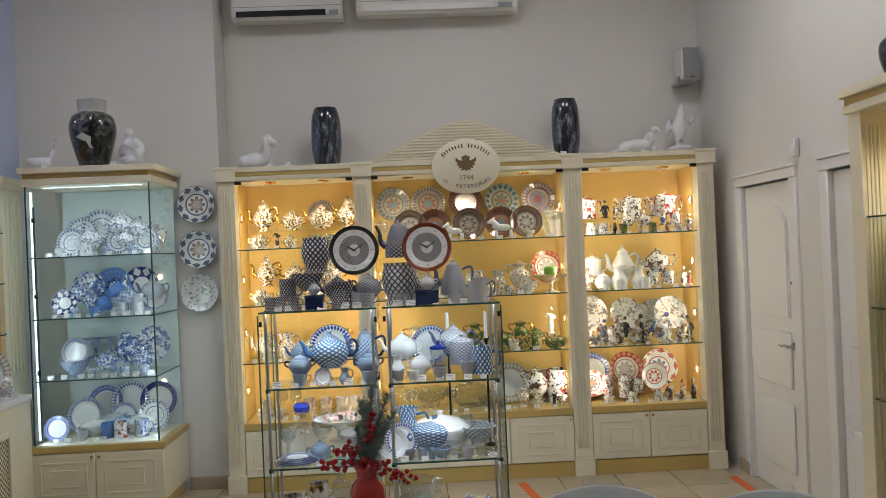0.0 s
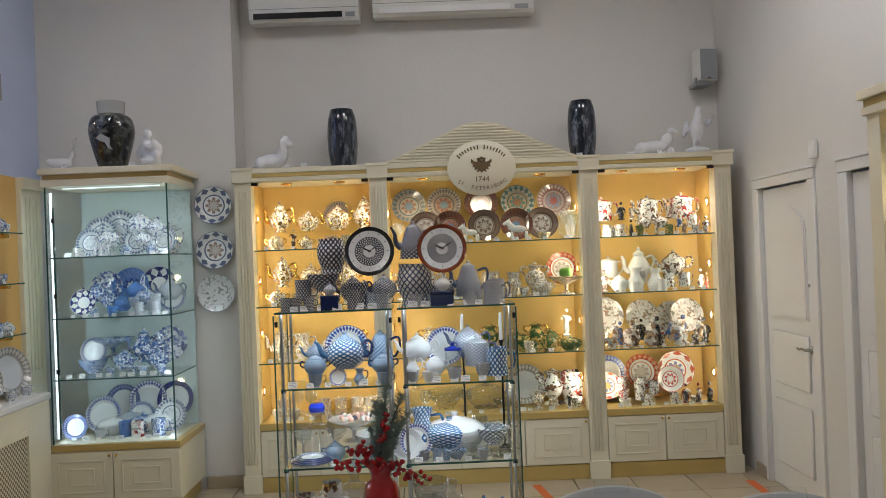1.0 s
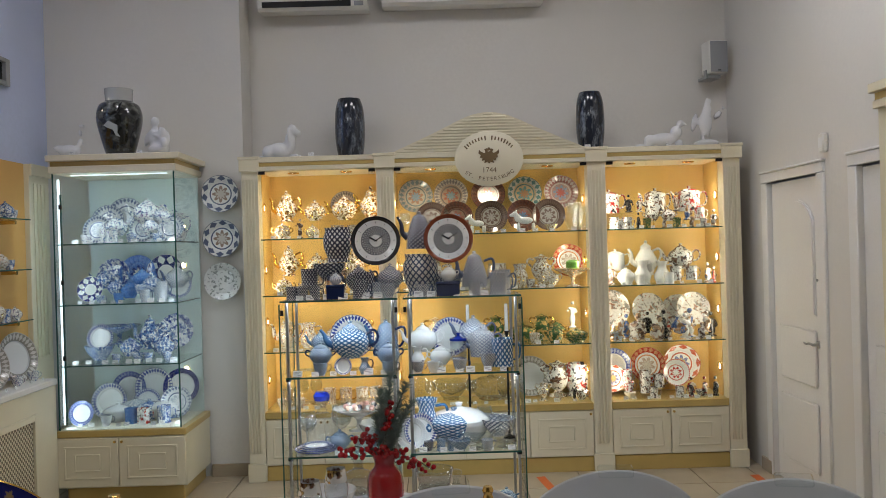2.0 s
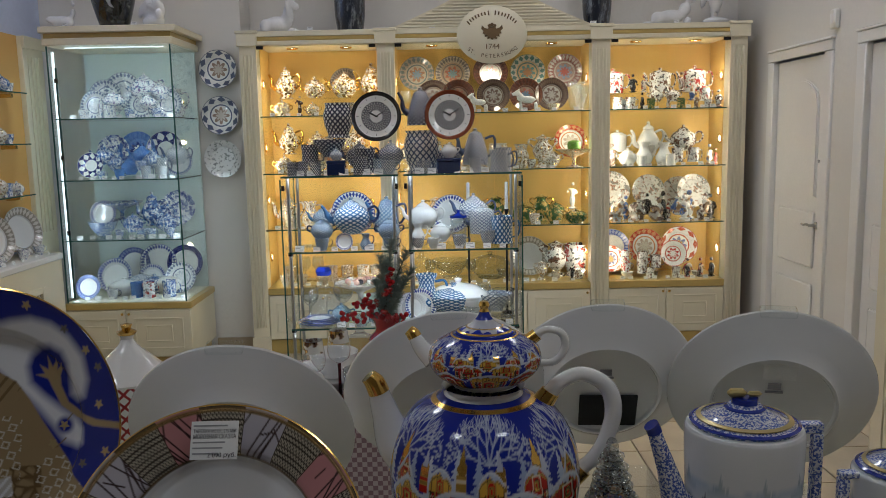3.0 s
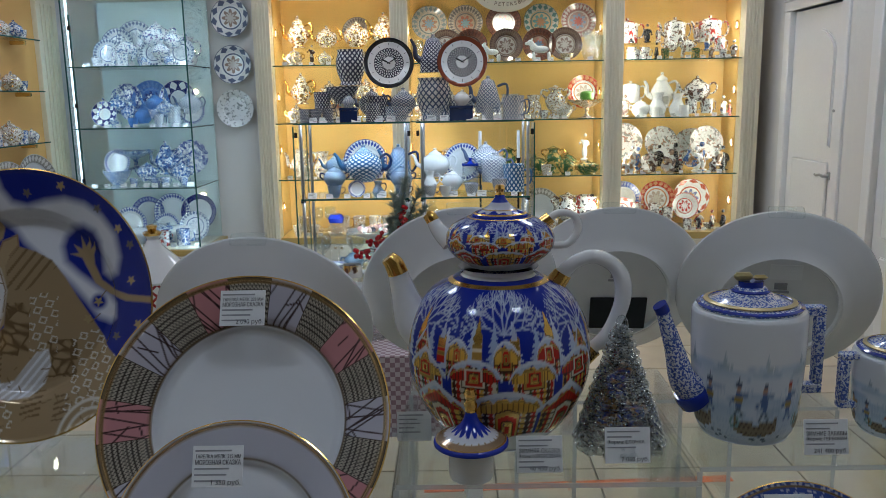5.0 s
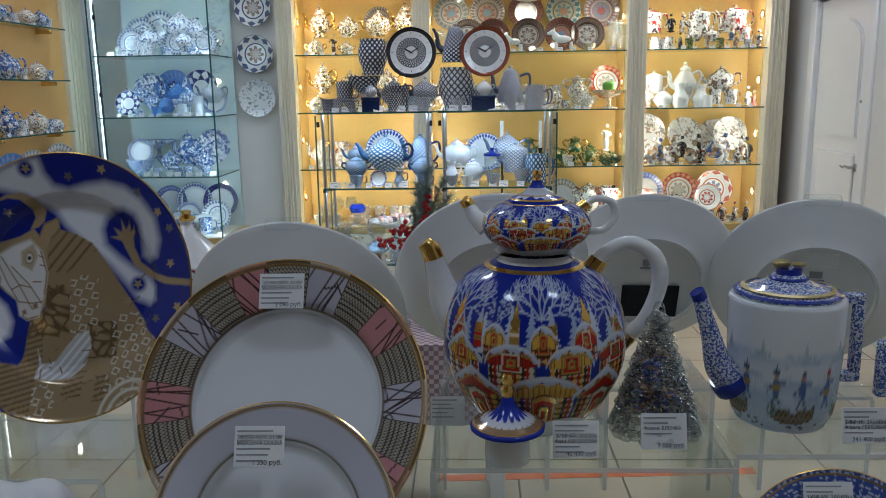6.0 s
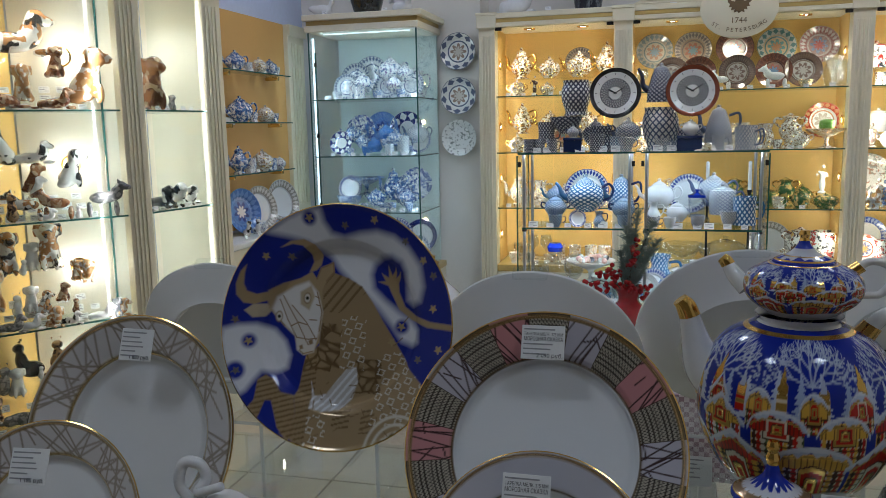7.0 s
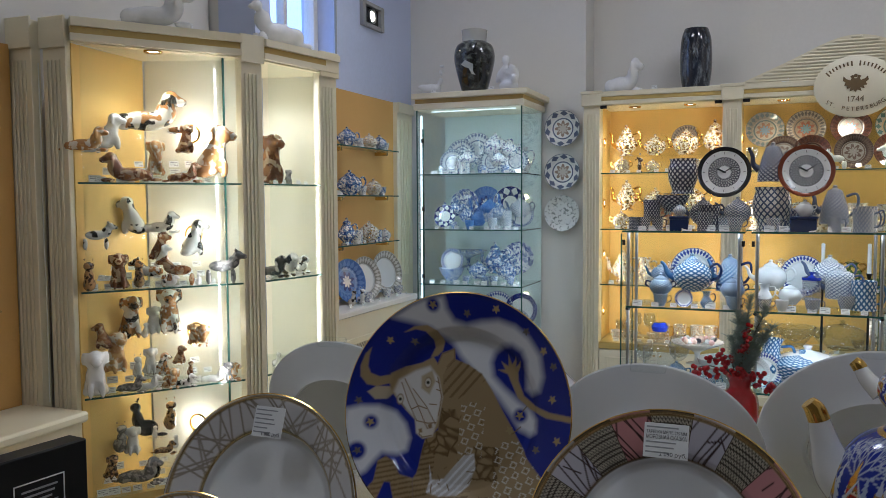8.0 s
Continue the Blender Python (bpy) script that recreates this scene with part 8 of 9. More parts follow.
MENAGERIE = (
    (AZ[3], (("lie", "hound", 0.25, 0.6, 0.196, 0.232, 50), ("sit", "white", 0.09, 0.3, 0.144, 0.148, 40), ("lie", "tan", 0.05, 0.05, 0.108, 0.130, 30), ("sit", "tan", 0.85, 0.3, 0.219, 0.025, 30), ("sit", "tan", 0.41, 0.35, 0.143, 0.033, -45), ("lie", "brown", 0.30, 0.12, 0.133, 0, 215), ("lie", "brown", 0.68, 0.12, 0.093, 0, 30), ("sit", "brown", 0.57, 0.6, 0.120, 0.138, -20), ("lie", "white", 0.09, 0.05, 0.041, 0.126, 40))),
    (AZ[2], (("sit", "spot", 0.12, 0.6, 0.156, 0.239, 215), ("lie", "spot", 0.34, 0.6, 0.102, 0.240, 20), ("stand", "spot", 0.08, 0.1, 0.103, 0.178, 50), ("sit", "spot", 0.62, 0.55, 0.153, 0.134, 40), ("stand", "grey", 0.93, 0.2, 0.135, 0, 40), ("cat", "stripe", 0.05, 0.05, 0.131, 0, -45), ("sit", "brown", 0.20, 0.15, 0.146, 0, -45), ("cat", "stripe", 0.32, 0.2, 0.123, 0, -45), ("sit", "brown", 0.38, 0.45, 0.115, 0.122, 20), ("sit", "plain", 0.44, 0.35, 0.089, 0.094, 20), ("stand", "hound", 0.43, 0.15, 0.116, 0, 215), ("stand", "brown", 0.63, 0.15, 0.117, 0, 215), ("cat", "plain", 0.77, 0.1, 0.059, 0, -40), ("lie", "plain", 0.58, 0.05, 0.056, 0, 10))),
    (AZ[1], (("sit", "hound", 0.09, 0.55, 0.179, 0.222, -30), ("sit", "hound", 0.40, 0.6, 0.197, 0.235, -50), ("sit", "plain", 0.28, 0.55, 0.122, 0.234, -30), ("cat", "plain", 0.23, 0.5, 0.074, 0.222, -30), ("sit", "brown", 0.09, 0.15, 0.101, 0.206, 215), ("sit", "tan", 0.09, 0.3, 0.169, 0.084, -20), ("sit", "plain", 0.07, 0.05, 0.190, 0, -40), ("lie", "tan", 0.71, 0.5, 0.104, 0.179, -50), ("sit", "tan", 0.63, 0.5, 0.091, 0.181, -50), ("cat", "plain", 0.25, 0.3, 0.101, 0.053, -40), ("sit", "plain", 0.33, 0.35, 0.110, 0.064, -40), ("lie", "tan", 0.52, 0.25, 0.096, 0, -40), ("sit", "hound", 0.43, 0.3, 0.094, 0.055, 20), ("cat", "brown", 0.65, 0.3, 0.074, 0.039, -40), ("lie", "tan", 0.95, 0.15, 0.087, 0, 40), ("lie", "plain", 0.86, 0.15, 0.076, 0, 20), ("sit", "grey", 0.97, 0.1, 0.087, 0, -20), ("lie", "grey", 0.29, 0.08, 0.082, 0, 10), ("cat", "brown", 0.53, 0.08, 0.063, 0, 10), ("lie", "plain", 0.40, 0.08, 0.072, 0, 40), ("sit", "brown", 0.54, 0.4, 0.079, 0.098, 0), ("lie", "spot", 0.67, 0.05, 0.063, 0, 10))),
    (AZ[0], (("cat", "black", 0.18, 0.6, 0.160, 0.208, 215), ("cat", "stripe", 0.38, 0.6, 0.146, 0.233, -40), ("cat", "grey", 0.08, 0.35, 0.136, 0.167, -30), ("sit", "plain", 0.18, 0.35, 0.121, 0.153, -40), ("lie", "grey", 0.30, 0.15, 0.124, 0.032, 20), ("cat", "black", 0.39, 0.2, 0.083, 0.044, 0), ("cat", "plain", 0.49, 0.4, 0.070, 0.157, -40), ("sit", "stripe", 0.11, 0.15, 0.098, 0.076, -20), ("cat", "plain", 0.33, 0.4, 0.064, 0.213, -40), ("lie", "stripe", 0.42, 0.35, 0.063, 0.138, 20))),
)
for z, items in MENAGERIE:
    for k, (shape, cf, al, dp, size, lift, yaw) in enumerate(items):
        x, y = spot_at(al, dp)
        if lift:
            ledge(x - 0.035, x + 0.035, y - 0.03, y + 0.03, z, lift, WHERE)
        statue(shape, cf, pose(x, y, z + lift + 0.0006, 0, 0, yaw), size * 1.15, WHERE, "animal figures")
    d = math.degrees(math.atan2(PB[1] - PA[1], PB[0] - PA[0]))
    for row, (off, n) in enumerate(((0.03, 10), (0.085, 8), (0.14, 6))):
        tag_row(0.05, 0.60, 0, 0, n, int(z * 90) + row, WHERE, pose(PA[0], PA[1], z + (0, 0.035, 0.075)[row], 0, 0, d) @ pose(0, off, 0), 0.042)
for z, items in ((AZ[3], (("sit", "brown", 0.25, 0.26), ("sit", "grey", 0.50, 0.08), ("cat", "plain", 0.36, 0.07))), (AZ[2], (("lie", "spot", 0.45, 0.14), ("lie", "black", 0.30, 0.13), ("lie", "spot", 0.62, 0.12))), (AZ[1], (("stand", "tan", 0.72, 0.08), ("cat", "plain", 0.30, 0.09), ("lie", "plain", 0.50, 0.06)))):
    for shape, cf, al, size in items:
        x, y = PD[0] + (PE[0] - PD[0]) * al - 0.10, PD[1] + (PE[1] - PD[1]) * al + 0.02
        statue(shape, cf, pose(x, y, z + 0.0006, 0, 0, -20), size, WHERE, "animal figures")
    tag_row(0.06, 0.4, 0, 0, 4, int(z * 77), WHERE, pose(PD[0], PD[1], z, 0, 0, 80) @ pose(0, 0.04, 0), 0.03)

# ---------------------------------------------------------------- cabinet by the doors
rc = thing("side_cabinet", "cream display cabinet with fluted post and yellow interior", "cabinet", pose(0, 0, 0))
post = part("post", boxes(((1.735, 3.30, 0), (1.998, 3.40, 2.30)), bevel=0.003), CREAM, rc, "fluted cream post")
for k in range(4):
    part("flute", boxes(((1.755 + k * 0.018, 3.292, 0.2), (1.765 + k * 0.018, 3.2995, 2.12)), bevel=0.002), CREAM, post)
part("cornice", boxes(((1.70, 2.0, 2.262), (1.998, 3.42, 2.305)), ((1.715, 2.0, 2.19), (1.998, 3.41, 2.228)), bevel=0.004), CREAM, rc)
part("frieze", boxes(((1.725, 2.0, 2.2285), (1.998, 3.405, 2.2615))), GOLD_TRIM, rc)
part("backing", boxes(((1.98, 2.0, 0.4), (1.997, 3.298, 2.189))), YELLOW, rc)
part("pane", boxes(((1.737, 2.0, 0.45), (1.743, 3.296, 2.189))), GLASS, rc)
part("base", boxes(((1.74, 2.0, 0), (1.997, 3.298, 0.44)), bevel=0.003), CREAM, rc)
for z in SHELVES:
    sh = part("shelf", boxes(((1.75, 2.0, z - 0.008), (1.978, 3.296, z))), SHELF_GLASS, rc)
    part("front_edge", boxes(((1.746, 2.0, z - 0.008), (1.7495, 3.296, z))), EDGE, sh)
for z in SHELVES[1:]:
    ware("urn", "gold", 1.87, 3.05, z + 0.0005, 0.2, 30, "in the cabinet by the doors")
vs = thing("tall_vase", "dark mottled vase on the cabinet by the doors", "vase", pose(1.90, 3.24, 2.306))
part("body", lathe(bmesh.new(), arc_profile([(0, 0), (0.05, 0), (0.055, 0.006), (0.085, 0.10), (0.085, 0.17), (0.05, 0.21), (0.055, 0.24), (0.04, 0.23), (0, 0.15)], 5), 40), DARK_VASE.mat, vs)
lamp("side_cabinet_light", "SPOT", pose(1.85, 2.9, 2.17), 12, WARM, 0.03, spot=150)


# ---------------------------------------------------------------- the long cabinet's bays
LIT = "on a glass shelf"
BACK, FRONT = 5.79, 5.64
Z0, Z1, Z2, Z3 = COUNTER, *SHELVES
# bay 1: gilded tea ware
ledge(-1.42, -0.75, 5.70, 5.90, Z3, 0.13, LIT)
ware_row((("coffeepot", "gold", -1.385, 0.235), ("teapot", "gold", -1.175, 0.16), ("teapot", "gold", -0.955, 0.19), ("coffeepot", "gold", -0.755, 0.25)), BACK + 0.02, Z3 + 0.131, LIT)
ware_row((("sugar", "gold", -1.39, 0.12), ("sugar", "gold", -1.17, 0.10), ("cup", "gold", -0.99, 0.085), ("cup", "gold", -0.87, 0.085), ("sugar", "gold", -0.745, 0.11), ("urn", "gold", -1.36, 0.10, 0, -0.06)), FRONT, Z3, LIT)
dish("folk1", -0.955, 5.885, Z3 + 0.135, 0.11)
statue("slim", "dress", pose(-1.26, 5.63, Z3 + 0.001), 0.15, LIT)
ledge(-1.42, -0.80, 5.70, 5.90, Z2, 0.13, LIT)
ware_row((("coffeepot", "gold", -1.38, 0.23), ("teapot", "gold", -1.17, 0.17), ("teapot", "gold", -0.90, 0.18)), BACK + 0.02, Z2 + 0.131, LIT)
ware_row((("sugar", "gold", -1.39, 0.13), ("cup", "gold", -1.24, 0.08), ("cup", "gold", -1.12, 0.08), ("jug", "gold", -0.98, 0.13), ("sugar", "gold", -0.80, 0.13)), FRONT, Z2, LIT)
dish("folk1", -1.08, 5.88, Z2 + 0.001, 0.13)
ware_row((("coffeepot", "goldline", -1.40, 0.24), ("jug", "goldline", -1.24, 0.18), ("teapot", "goldline", -1.06, 0.16), ("urn", "gold", -0.86, 0.22), ("cup", "goldline", -0.75, 0.08)), BACK, Z1, LIT)
ware_row((("cup", "goldline", -1.34, 0.075), ("sugar", "goldline", -1.18, 0.12), ("cup", "goldline", -1.0, 0.075), ("cup", "goldline", -0.90, 0.075)), FRONT, Z1, LIT)
ware_row((("mug", "crystal", -1.40, 0.12), ("goblet", "crystal", -1.30, 0.18), ("goblet", "crystal", -1.20, 0.18), ("mug", "gold", -1.10, 0.11), ("mug", "gold", -0.98, 0.11), ("mug", "goldline", -0.86, 0.11), ("mug", "goldline", -0.76, 0.11)), BACK, Z0, LIT)
ware_row((("cup", "goldline", -1.42, 0.07), ("cup", "goldline", -1.30, 0.07), ("bowl", "gold", -1.14, 0.06), ("cup", "gold", -0.96, 0.07), ("cup", "gold", -0.82, 0.07)), FRONT, Z0, LIT)
# bay 2: ornament plates above, vases and urns below
ledge(-0.53, 0.77, 5.76, 5.90, Z3, 0.165, LIT)
for i, x in enumerate((-0.42, -0.155, 0.125, 0.40, 0.675)):
    dish("folk%d" % i, x, 5.865, Z3 + 0.166, 0.129)
for i, (x, st) in enumerate(((-0.30, "folk5"), (-0.12, "folk2"), (0.135, "folk5"), (0.372, "folk2"), (0.56, "folk5"))):
    dish(st, x, 5.735, Z3 + 0.001, 0.121, 13)
statue("stand", "plain", pose(0.375, 5.62, Z3 + 0.001, 0, 0, 180), 0.15, LIT)
statue("stand", "plain", pose(0.03, 5.64, Z3 + 0.001, 0, 0, 200), 0.13, LIT)
ware_row((("vase", "crystal", 0.74, 0.20), ("vase", "crystal", 0.80 - 0.03, 0.17, 0, -0.08), ("bowl", "gold", 0.56, 0.05, 0, -0.06), ("goblet", "crystal", -0.50, 0.16)), FRONT + 0.04, Z3, LIT)
ware_row((("urn", "goldline", 0.50, 0.24, 0.0), ("vase", "goldline", 0.34, 0.17), ("flask", "goldline", 0.17, 0.18), ("tallpot", "goldline", -0.30, 0.24), ("teapot", "gold", -0.05, 0.17), ("urn", "goldline", -0.48, 0.22)), BACK - 0.02, Z2 + 0.0, LIT)
dish("redrim", 0.71, 5.80, Z2 + 0.06, 0.125)
ledge(0.62, 0.80, 5.74, 5.86, Z2, 0.058, LIT)
ware_row((("sugar", "goldline", 0.54, 0.14), ("compote", "gold", 0.71, 0.13), ("cup", "picture", 0.40, 0.06), ("sugar", "gold", 0.25, 0.12), ("cup", "goldline", 0.08, 0.08)), FRONT, Z2, LIT)
solo("candle", lathe(bmesh.new(), arc_profile([(0, 0), (0.04, 0), (0.048, 0.02), (0.045, 0.05), (0.02, 0.062), (0, 0.062)], 4), 24), porcelain("green_wax", (0.12, 0.30, 0.03), 0.4), "squat green candle in a gilt footed dish", "candle", pose(0.71, FRONT, Z2 + 0.13))
ware_row((("urn", "green", 0.49, 0.20), ("sugar", "green", 0.60, 0.15), ("tureen", "green", 0.35, 0.14), ("compote", "gold", -0.02, 0.14), ("urn", "gold", -0.30, 0.2), ("urn", "green", 0.15, 0.2)), BACK, Z1, LIT)
statue("slim", "plain", pose(0.715, 5.74, Z1 + 0.09), 0.21, LIT)
ledge(0.66, 0.79, 5.68, 5.80, Z1, 0.0885, LIT)
ware_row((("sugar", "green", 0.57, 0.13), ("tureen", "green", 0.72, 0.11, 0, -0.03), ("cup", "goldline", 0.42, 0.07), ("cup", "gold", 0.2, 0.07)), FRONT, Z1, LIT)
dish("greyrim", 0.40, 5.85, Z0 + 0.001, 0.15)
ware_row((("urn", "picture", 0.60, 0.27), ("flask", "redpicture", 0.755, 0.24), ("tureen", "crystal", 0.10, 0.2), ("bowl", "crystal", -0.20, 0.14), ("decanter", "crystal", -0.42, 0.26)), BACK, Z0, LIT)
ware_row((("urn", "goldline", 0.47, 0.14), ("cup", "picture", 0.75, 0.07), ("bowl", "crystal", 0.22, 0.08), ("goblet", "crystal", -0.05, 0.16), ("goblet", "crystal", -0.35, 0.16), ("cup", "goldline", 0.58, 0.06)), FRONT, Z0, LIT)
statue("slim", "black", pose(0.69, 5.60, Z0 + 0.001), 0.12, LIT)
# bay 3: picture cups, white pots and painted statuettes
ledge(1.0, 1.72, 5.68, 5.90, Z3, 0.12, LIT)
ware_row((("cylinderpot", "redpicture", 1.02, 0.18, 0.121), ("cylinderpot", "picture", 1.365, 0.18, 0.121), ("cylinderpot", "redpicture", 1.62, 0.19, 0.121)), BACK, Z3, LIT)
ware_row((("mug", "picture", 1.03, 0.085), ("mug", "picture", 1.125, 0.085), ("sugar", "picture", 1.31, 0.10, 0.05), ("sugar", "picture", 1.43, 0.10, 0.05), ("mug", "redpicture", 1.66, 0.09, 0.05), ("mug", "green", 1.255, 0.07, 0, -0.07), ("mug", "green", 1.47, 0.07, 0, -0.07), ("mug", "picture", 1.05, 0.06, 0, -0.08), ("mug", "picture", 1.66, 0.06, 0, -0.08)), FRONT + 0.04, Z3, LIT)
ledge(1.24, 1.72, 5.63, 5.675, Z3, 0.0495, LIT)
for i, (x, cf, h, lift) in enumerate(((1.155, "black", 0.14, 0.121), (1.235, "reddress", 0.13, 0.121), (1.51, "dress", 0.15, 0.121), (1.545, "bluedress", 0.16, 0.05), (1.19, "black", 0.12, 0), (1.375, "dress", 0.10, 0), (1.575, "dress", 0.11, 0), (1.735, "dress", 0.13, 0))):
    statue("statuette", cf, pose(x, 5.74 if lift > 0.1 else 5.6, Z3 + lift + 0.0008, 0, 0, 20 * i), h, LIT, "painted statuettes")
ledge(1.0, 1.72, 5.70, 5.90, Z2, 0.10, LIT)
ware_row((("cylinderpot", "white", 1.055, 0.16, 0.101), ("coffeepot", "white", 1.285, 0.26, 0.06), ("teapot", "picture", 1.545, 0.19, 0.101)), BACK, Z2, LIT)
ware_row((("sugar", "white", 1.105, 0.13), ("jug", "white", 1.225, 0.17), ("jug", "white", 1.37, 0.16), ("mug", "picture", 1.47, 0.10, 0.02), ("mug", "picture", 1.585, 0.10, 0.02), ("mug", "white", 1.20, 0.07, 0, -0.06), ("mug", "white", 1.40, 0.08, 0, -0.07)), FRONT + 0.03, Z2, LIT)
for i, (x, cf, h) in enumerate(((0.99, "dress", 0.17), (1.70, "bluedress", 0.15), (1.745, "reddress", 0.12))):
    statue("statuette", cf, pose(x, 5.66, Z2 + 0.0008, 0, 0, 30 * i), h, LIT, "painted statuettes")
for x, R, st, y in ((1.02, 0.14, "medal", 5.84), (1.30, 0.125, "medal", 5.84), (1.535, 0.145, "medal", 5.86), (1.625, 0.125, "medal", 5.80)):
    dish(st, x, y, Z1 + 0.001 + (0.02 if R > 0.14 else 0.08), R)
for i in range(15):
    x = 1.0 + 0.052 * i
    statue("statuette" if i % 3 else "group", ("bluedress", "white", "bluedress", "dress", "dress", "black", "dress", "black", "reddress")[i % 9] if i > 2 else "bluedress", pose(x, 5.60 + 0.05 * (i % 3), Z1 + 0.0008 + (0.04 if i % 4 == 1 else 0), 0, 0, 37 * i), 0.135 + 0.03 * ((i * 5) % 4), LIT, "painted statuettes")
for x, R, st, y, up in ((1.03, 0.135, "bluerim", 5.85, 0.07), (1.285, 0.135, "redrim", 5.85, 0.07), (1.545, 0.14, "agit", 5.86, 0.07), (1.47, 0.10, "star", 5.74, 0.06), (1.0, 0.10, "agit", 5.74, 0.03)):
    dish(st, x, y, Z0 + 0.001 + up, R)
ware_row((("mug", "redpicture", 1.10, 0.09, 0.10), ("mug", "picture", 1.235, 0.10, 0.08), ("mug", "picture", 1.34, 0.09, 0.06), ("mug", "picture", 1.22, 0.085, 0.03, -0.05), ("cup", "redpicture", 1.10, 0.07, 0.04, -0.05), ("mug", "picture", 1.27, 0.075, 0, -0.10), ("mug", "picture", 1.46, 0.075, 0, -0.10), ("bowl", "white", 1.10, 0.045, 0, -0.09), ("bowl", "picture", 1.62, 0.04, 0, -0.08)), 5.72, Z0, LIT)
for i, (x, cf) in enumerate(((1.545, "reddress"), (1.64, "reddress"), (1.72, "black"))):
    statue("statuette", cf, pose(x, 5.62, Z0 + 0.0008, 0, 0, 50 * i), 0.15, LIT, "painted statuettes")
for i, (x0, x1) in enumerate(BAYS):
    for k, z in enumerate((Z0, Z1, Z2, Z3)):
        tag_row(x0 + 0.05, x1 - 0.05, 5.56, z, 8 if i != 1 else 10, 10 * i + k, LIT, None, 0.034)

# ---------------------------------------------------------------- the vitrine's blue and white ware
VIT = "in the glass vitrine"


def vx(k):
    """Along the vitrine's shelf, from 0 near its left pane."""
    return VX0 + (VX1 - VX0) * (0.11 + (k - 0.2) * 0.936)


for x, R, st, y, up in ((0.32, 0.115, "wreath", 5.58, 0.05), (0.48, 0.13, "wreath", 5.60, 0.07), (0.27, 0.10, "wreath", 5.48, 0), (0.70, 0.10, "wreath", 5.48, 0), (0.95, 0.10, "wreath", 5.48, 0)):
    dish(st, vx(x), y, Z3 + 0.001 + up, R, 12, 0, VIT)
ware_row((("teapot", "garden", vx(0.72), 0.19, 0.13, 0.06), ("teapot", "garden", vx(0.88), 0.13, 0.13, 0.03), ("cup", "garden", vx(0.24), 0.06, 0, -0.12), ("sugar", "garden", vx(0.46), 0.15, 0.05), ("sugar", "garden", vx(0.80), 0.12, 0.05, -0.05), ("mug", "garden", vx(0.42), 0.10, 0, -0.1), ("mug", "garden", vx(0.48), 0.09, 0, -0.12), ("cup", "floral", vx(0.66), 0.06, 0, -0.13), ("cup", "floral", vx(0.90), 0.06, 0, -0.13), ("jug", "garden", vx(0.97), 0.2, 0.0, 0.1)), 5.45, Z3, VIT)
ledge(vx(0.60), vx(0.98), 5.44, 5.60, Z3, 0.129, VIT)
for x, R, st, y, up in ((0.36, 0.115, "flower", 5.58, 0.07), (0.58, 0.13, "blueplate", 5.60, 0.06), (0.84, 0.13, "leaf", 5.60, 0.06), (0.22, 0.09, "leaf", 5.42, 0), (0.98, 0.10, "bluelace", 5.56, 0.0)):
    dish(st, vx(x), y, Z2 + 0.001 + up, R, 12, 0, VIT)
ware_row((("teapot", "floral", vx(0.32), 0.14, 0.09, 0.04), ("teapot", "blue", vx(0.67), 0.13, 0.10, 0.04), ("teapot", "floral", vx(0.78), 0.13, 0.06), ("sugar", "floral", vx(0.44), 0.11, 0.05), ("sugar", "blue", vx(0.57), 0.12, 0.02), ("cup", "floral", vx(0.70), 0.065, 0.05, -0.06), ("mug", "palenet", vx(0.86), 0.11, 0.02), ("cup", "blue", vx(0.54), 0.06, 0, -0.14), ("mug", "palenet", vx(0.78), 0.08, 0, -0.14), ("mug", "palenet", vx(0.93), 0.08, 0, -0.14), ("cup", "floral", vx(0.36), 0.05, 0, -0.12), ("teapot", "palenet", vx(0.97), 0.16, 0.08, 0.1)), 5.44, Z2, VIT)
dish("flower", vx(0.94), 5.58, Z1 + 0.05, 0.125, 12, 0, VIT)
dish("bluelace", vx(0.28), 5.46, Z1 + 0.06, 0.095, 12, 0, VIT)
ware_row((("compote", "floral", vx(0.42), 0.13, 0.10, 0.08), ("bowl", "floral", vx(0.29), 0.10, 0, -0.03), ("sugar", "floral", vx(0.56), 0.14, 0.02), ("coffeepot", "floral", vx(0.72), 0.24, 0.06, 0.06), ("jug", "floral", vx(0.82), 0.16, 0.04, 0.04), ("teapot", "floral", vx(0.88), 0.14, 0.02), ("cup", "floral", vx(0.50), 0.05, 0, -0.14), ("bowl", "floral", vx(0.70), 0.05, 0, -0.12), ("cup", "floral", vx(0.79), 0.055, 0, -0.14), ("cup", "floral", vx(0.96), 0.055, 0, -0.13)), 5.44, Z1, VIT)
for x, R, st, y, up in ((0.46, 0.125, "bluerim", 5.61, 0.06), (0.70, 0.135, "bluelace", 5.61, 0.06), (0.96, 0.13, "navyrim", 5.61, 0.06), (0.34, 0.125, "bluelace", 5.48, 0), (0.68, 0.10, "bluelace", 5.50, 0), (0.98, 0.11, "wreath", 5.44, 0), (0.20, 0.085, "bluerim", 5.26, 0), (0.30, 0.11, "wreath", 5.56, 0.0)):
    dish(st, vx(x), y, Z0 + 0.001 + up, R, 12, 0, VIT)
ware_row((("tureen", "palenet", vx(0.58), 0.15, 0.0, 0.08), ("tureen", "white", vx(0.46), 0.13, 0, -0.02), ("tureen", "floral", vx(0.72), 0.14, 0, 0.04), ("tureen", "white", vx(0.85), 0.14, 0, 0.04), ("cup", "palenet", vx(0.42), 0.065, 0, -0.15), ("mug", "blue", vx(0.62), 0.10, 0, -0.10), ("mug", "redpicture", vx(0.74), 0.10, 0, -0.12), ("mug", "floral", vx(0.92), 0.11, 0, -0.10)), 5.40, Z0, VIT)
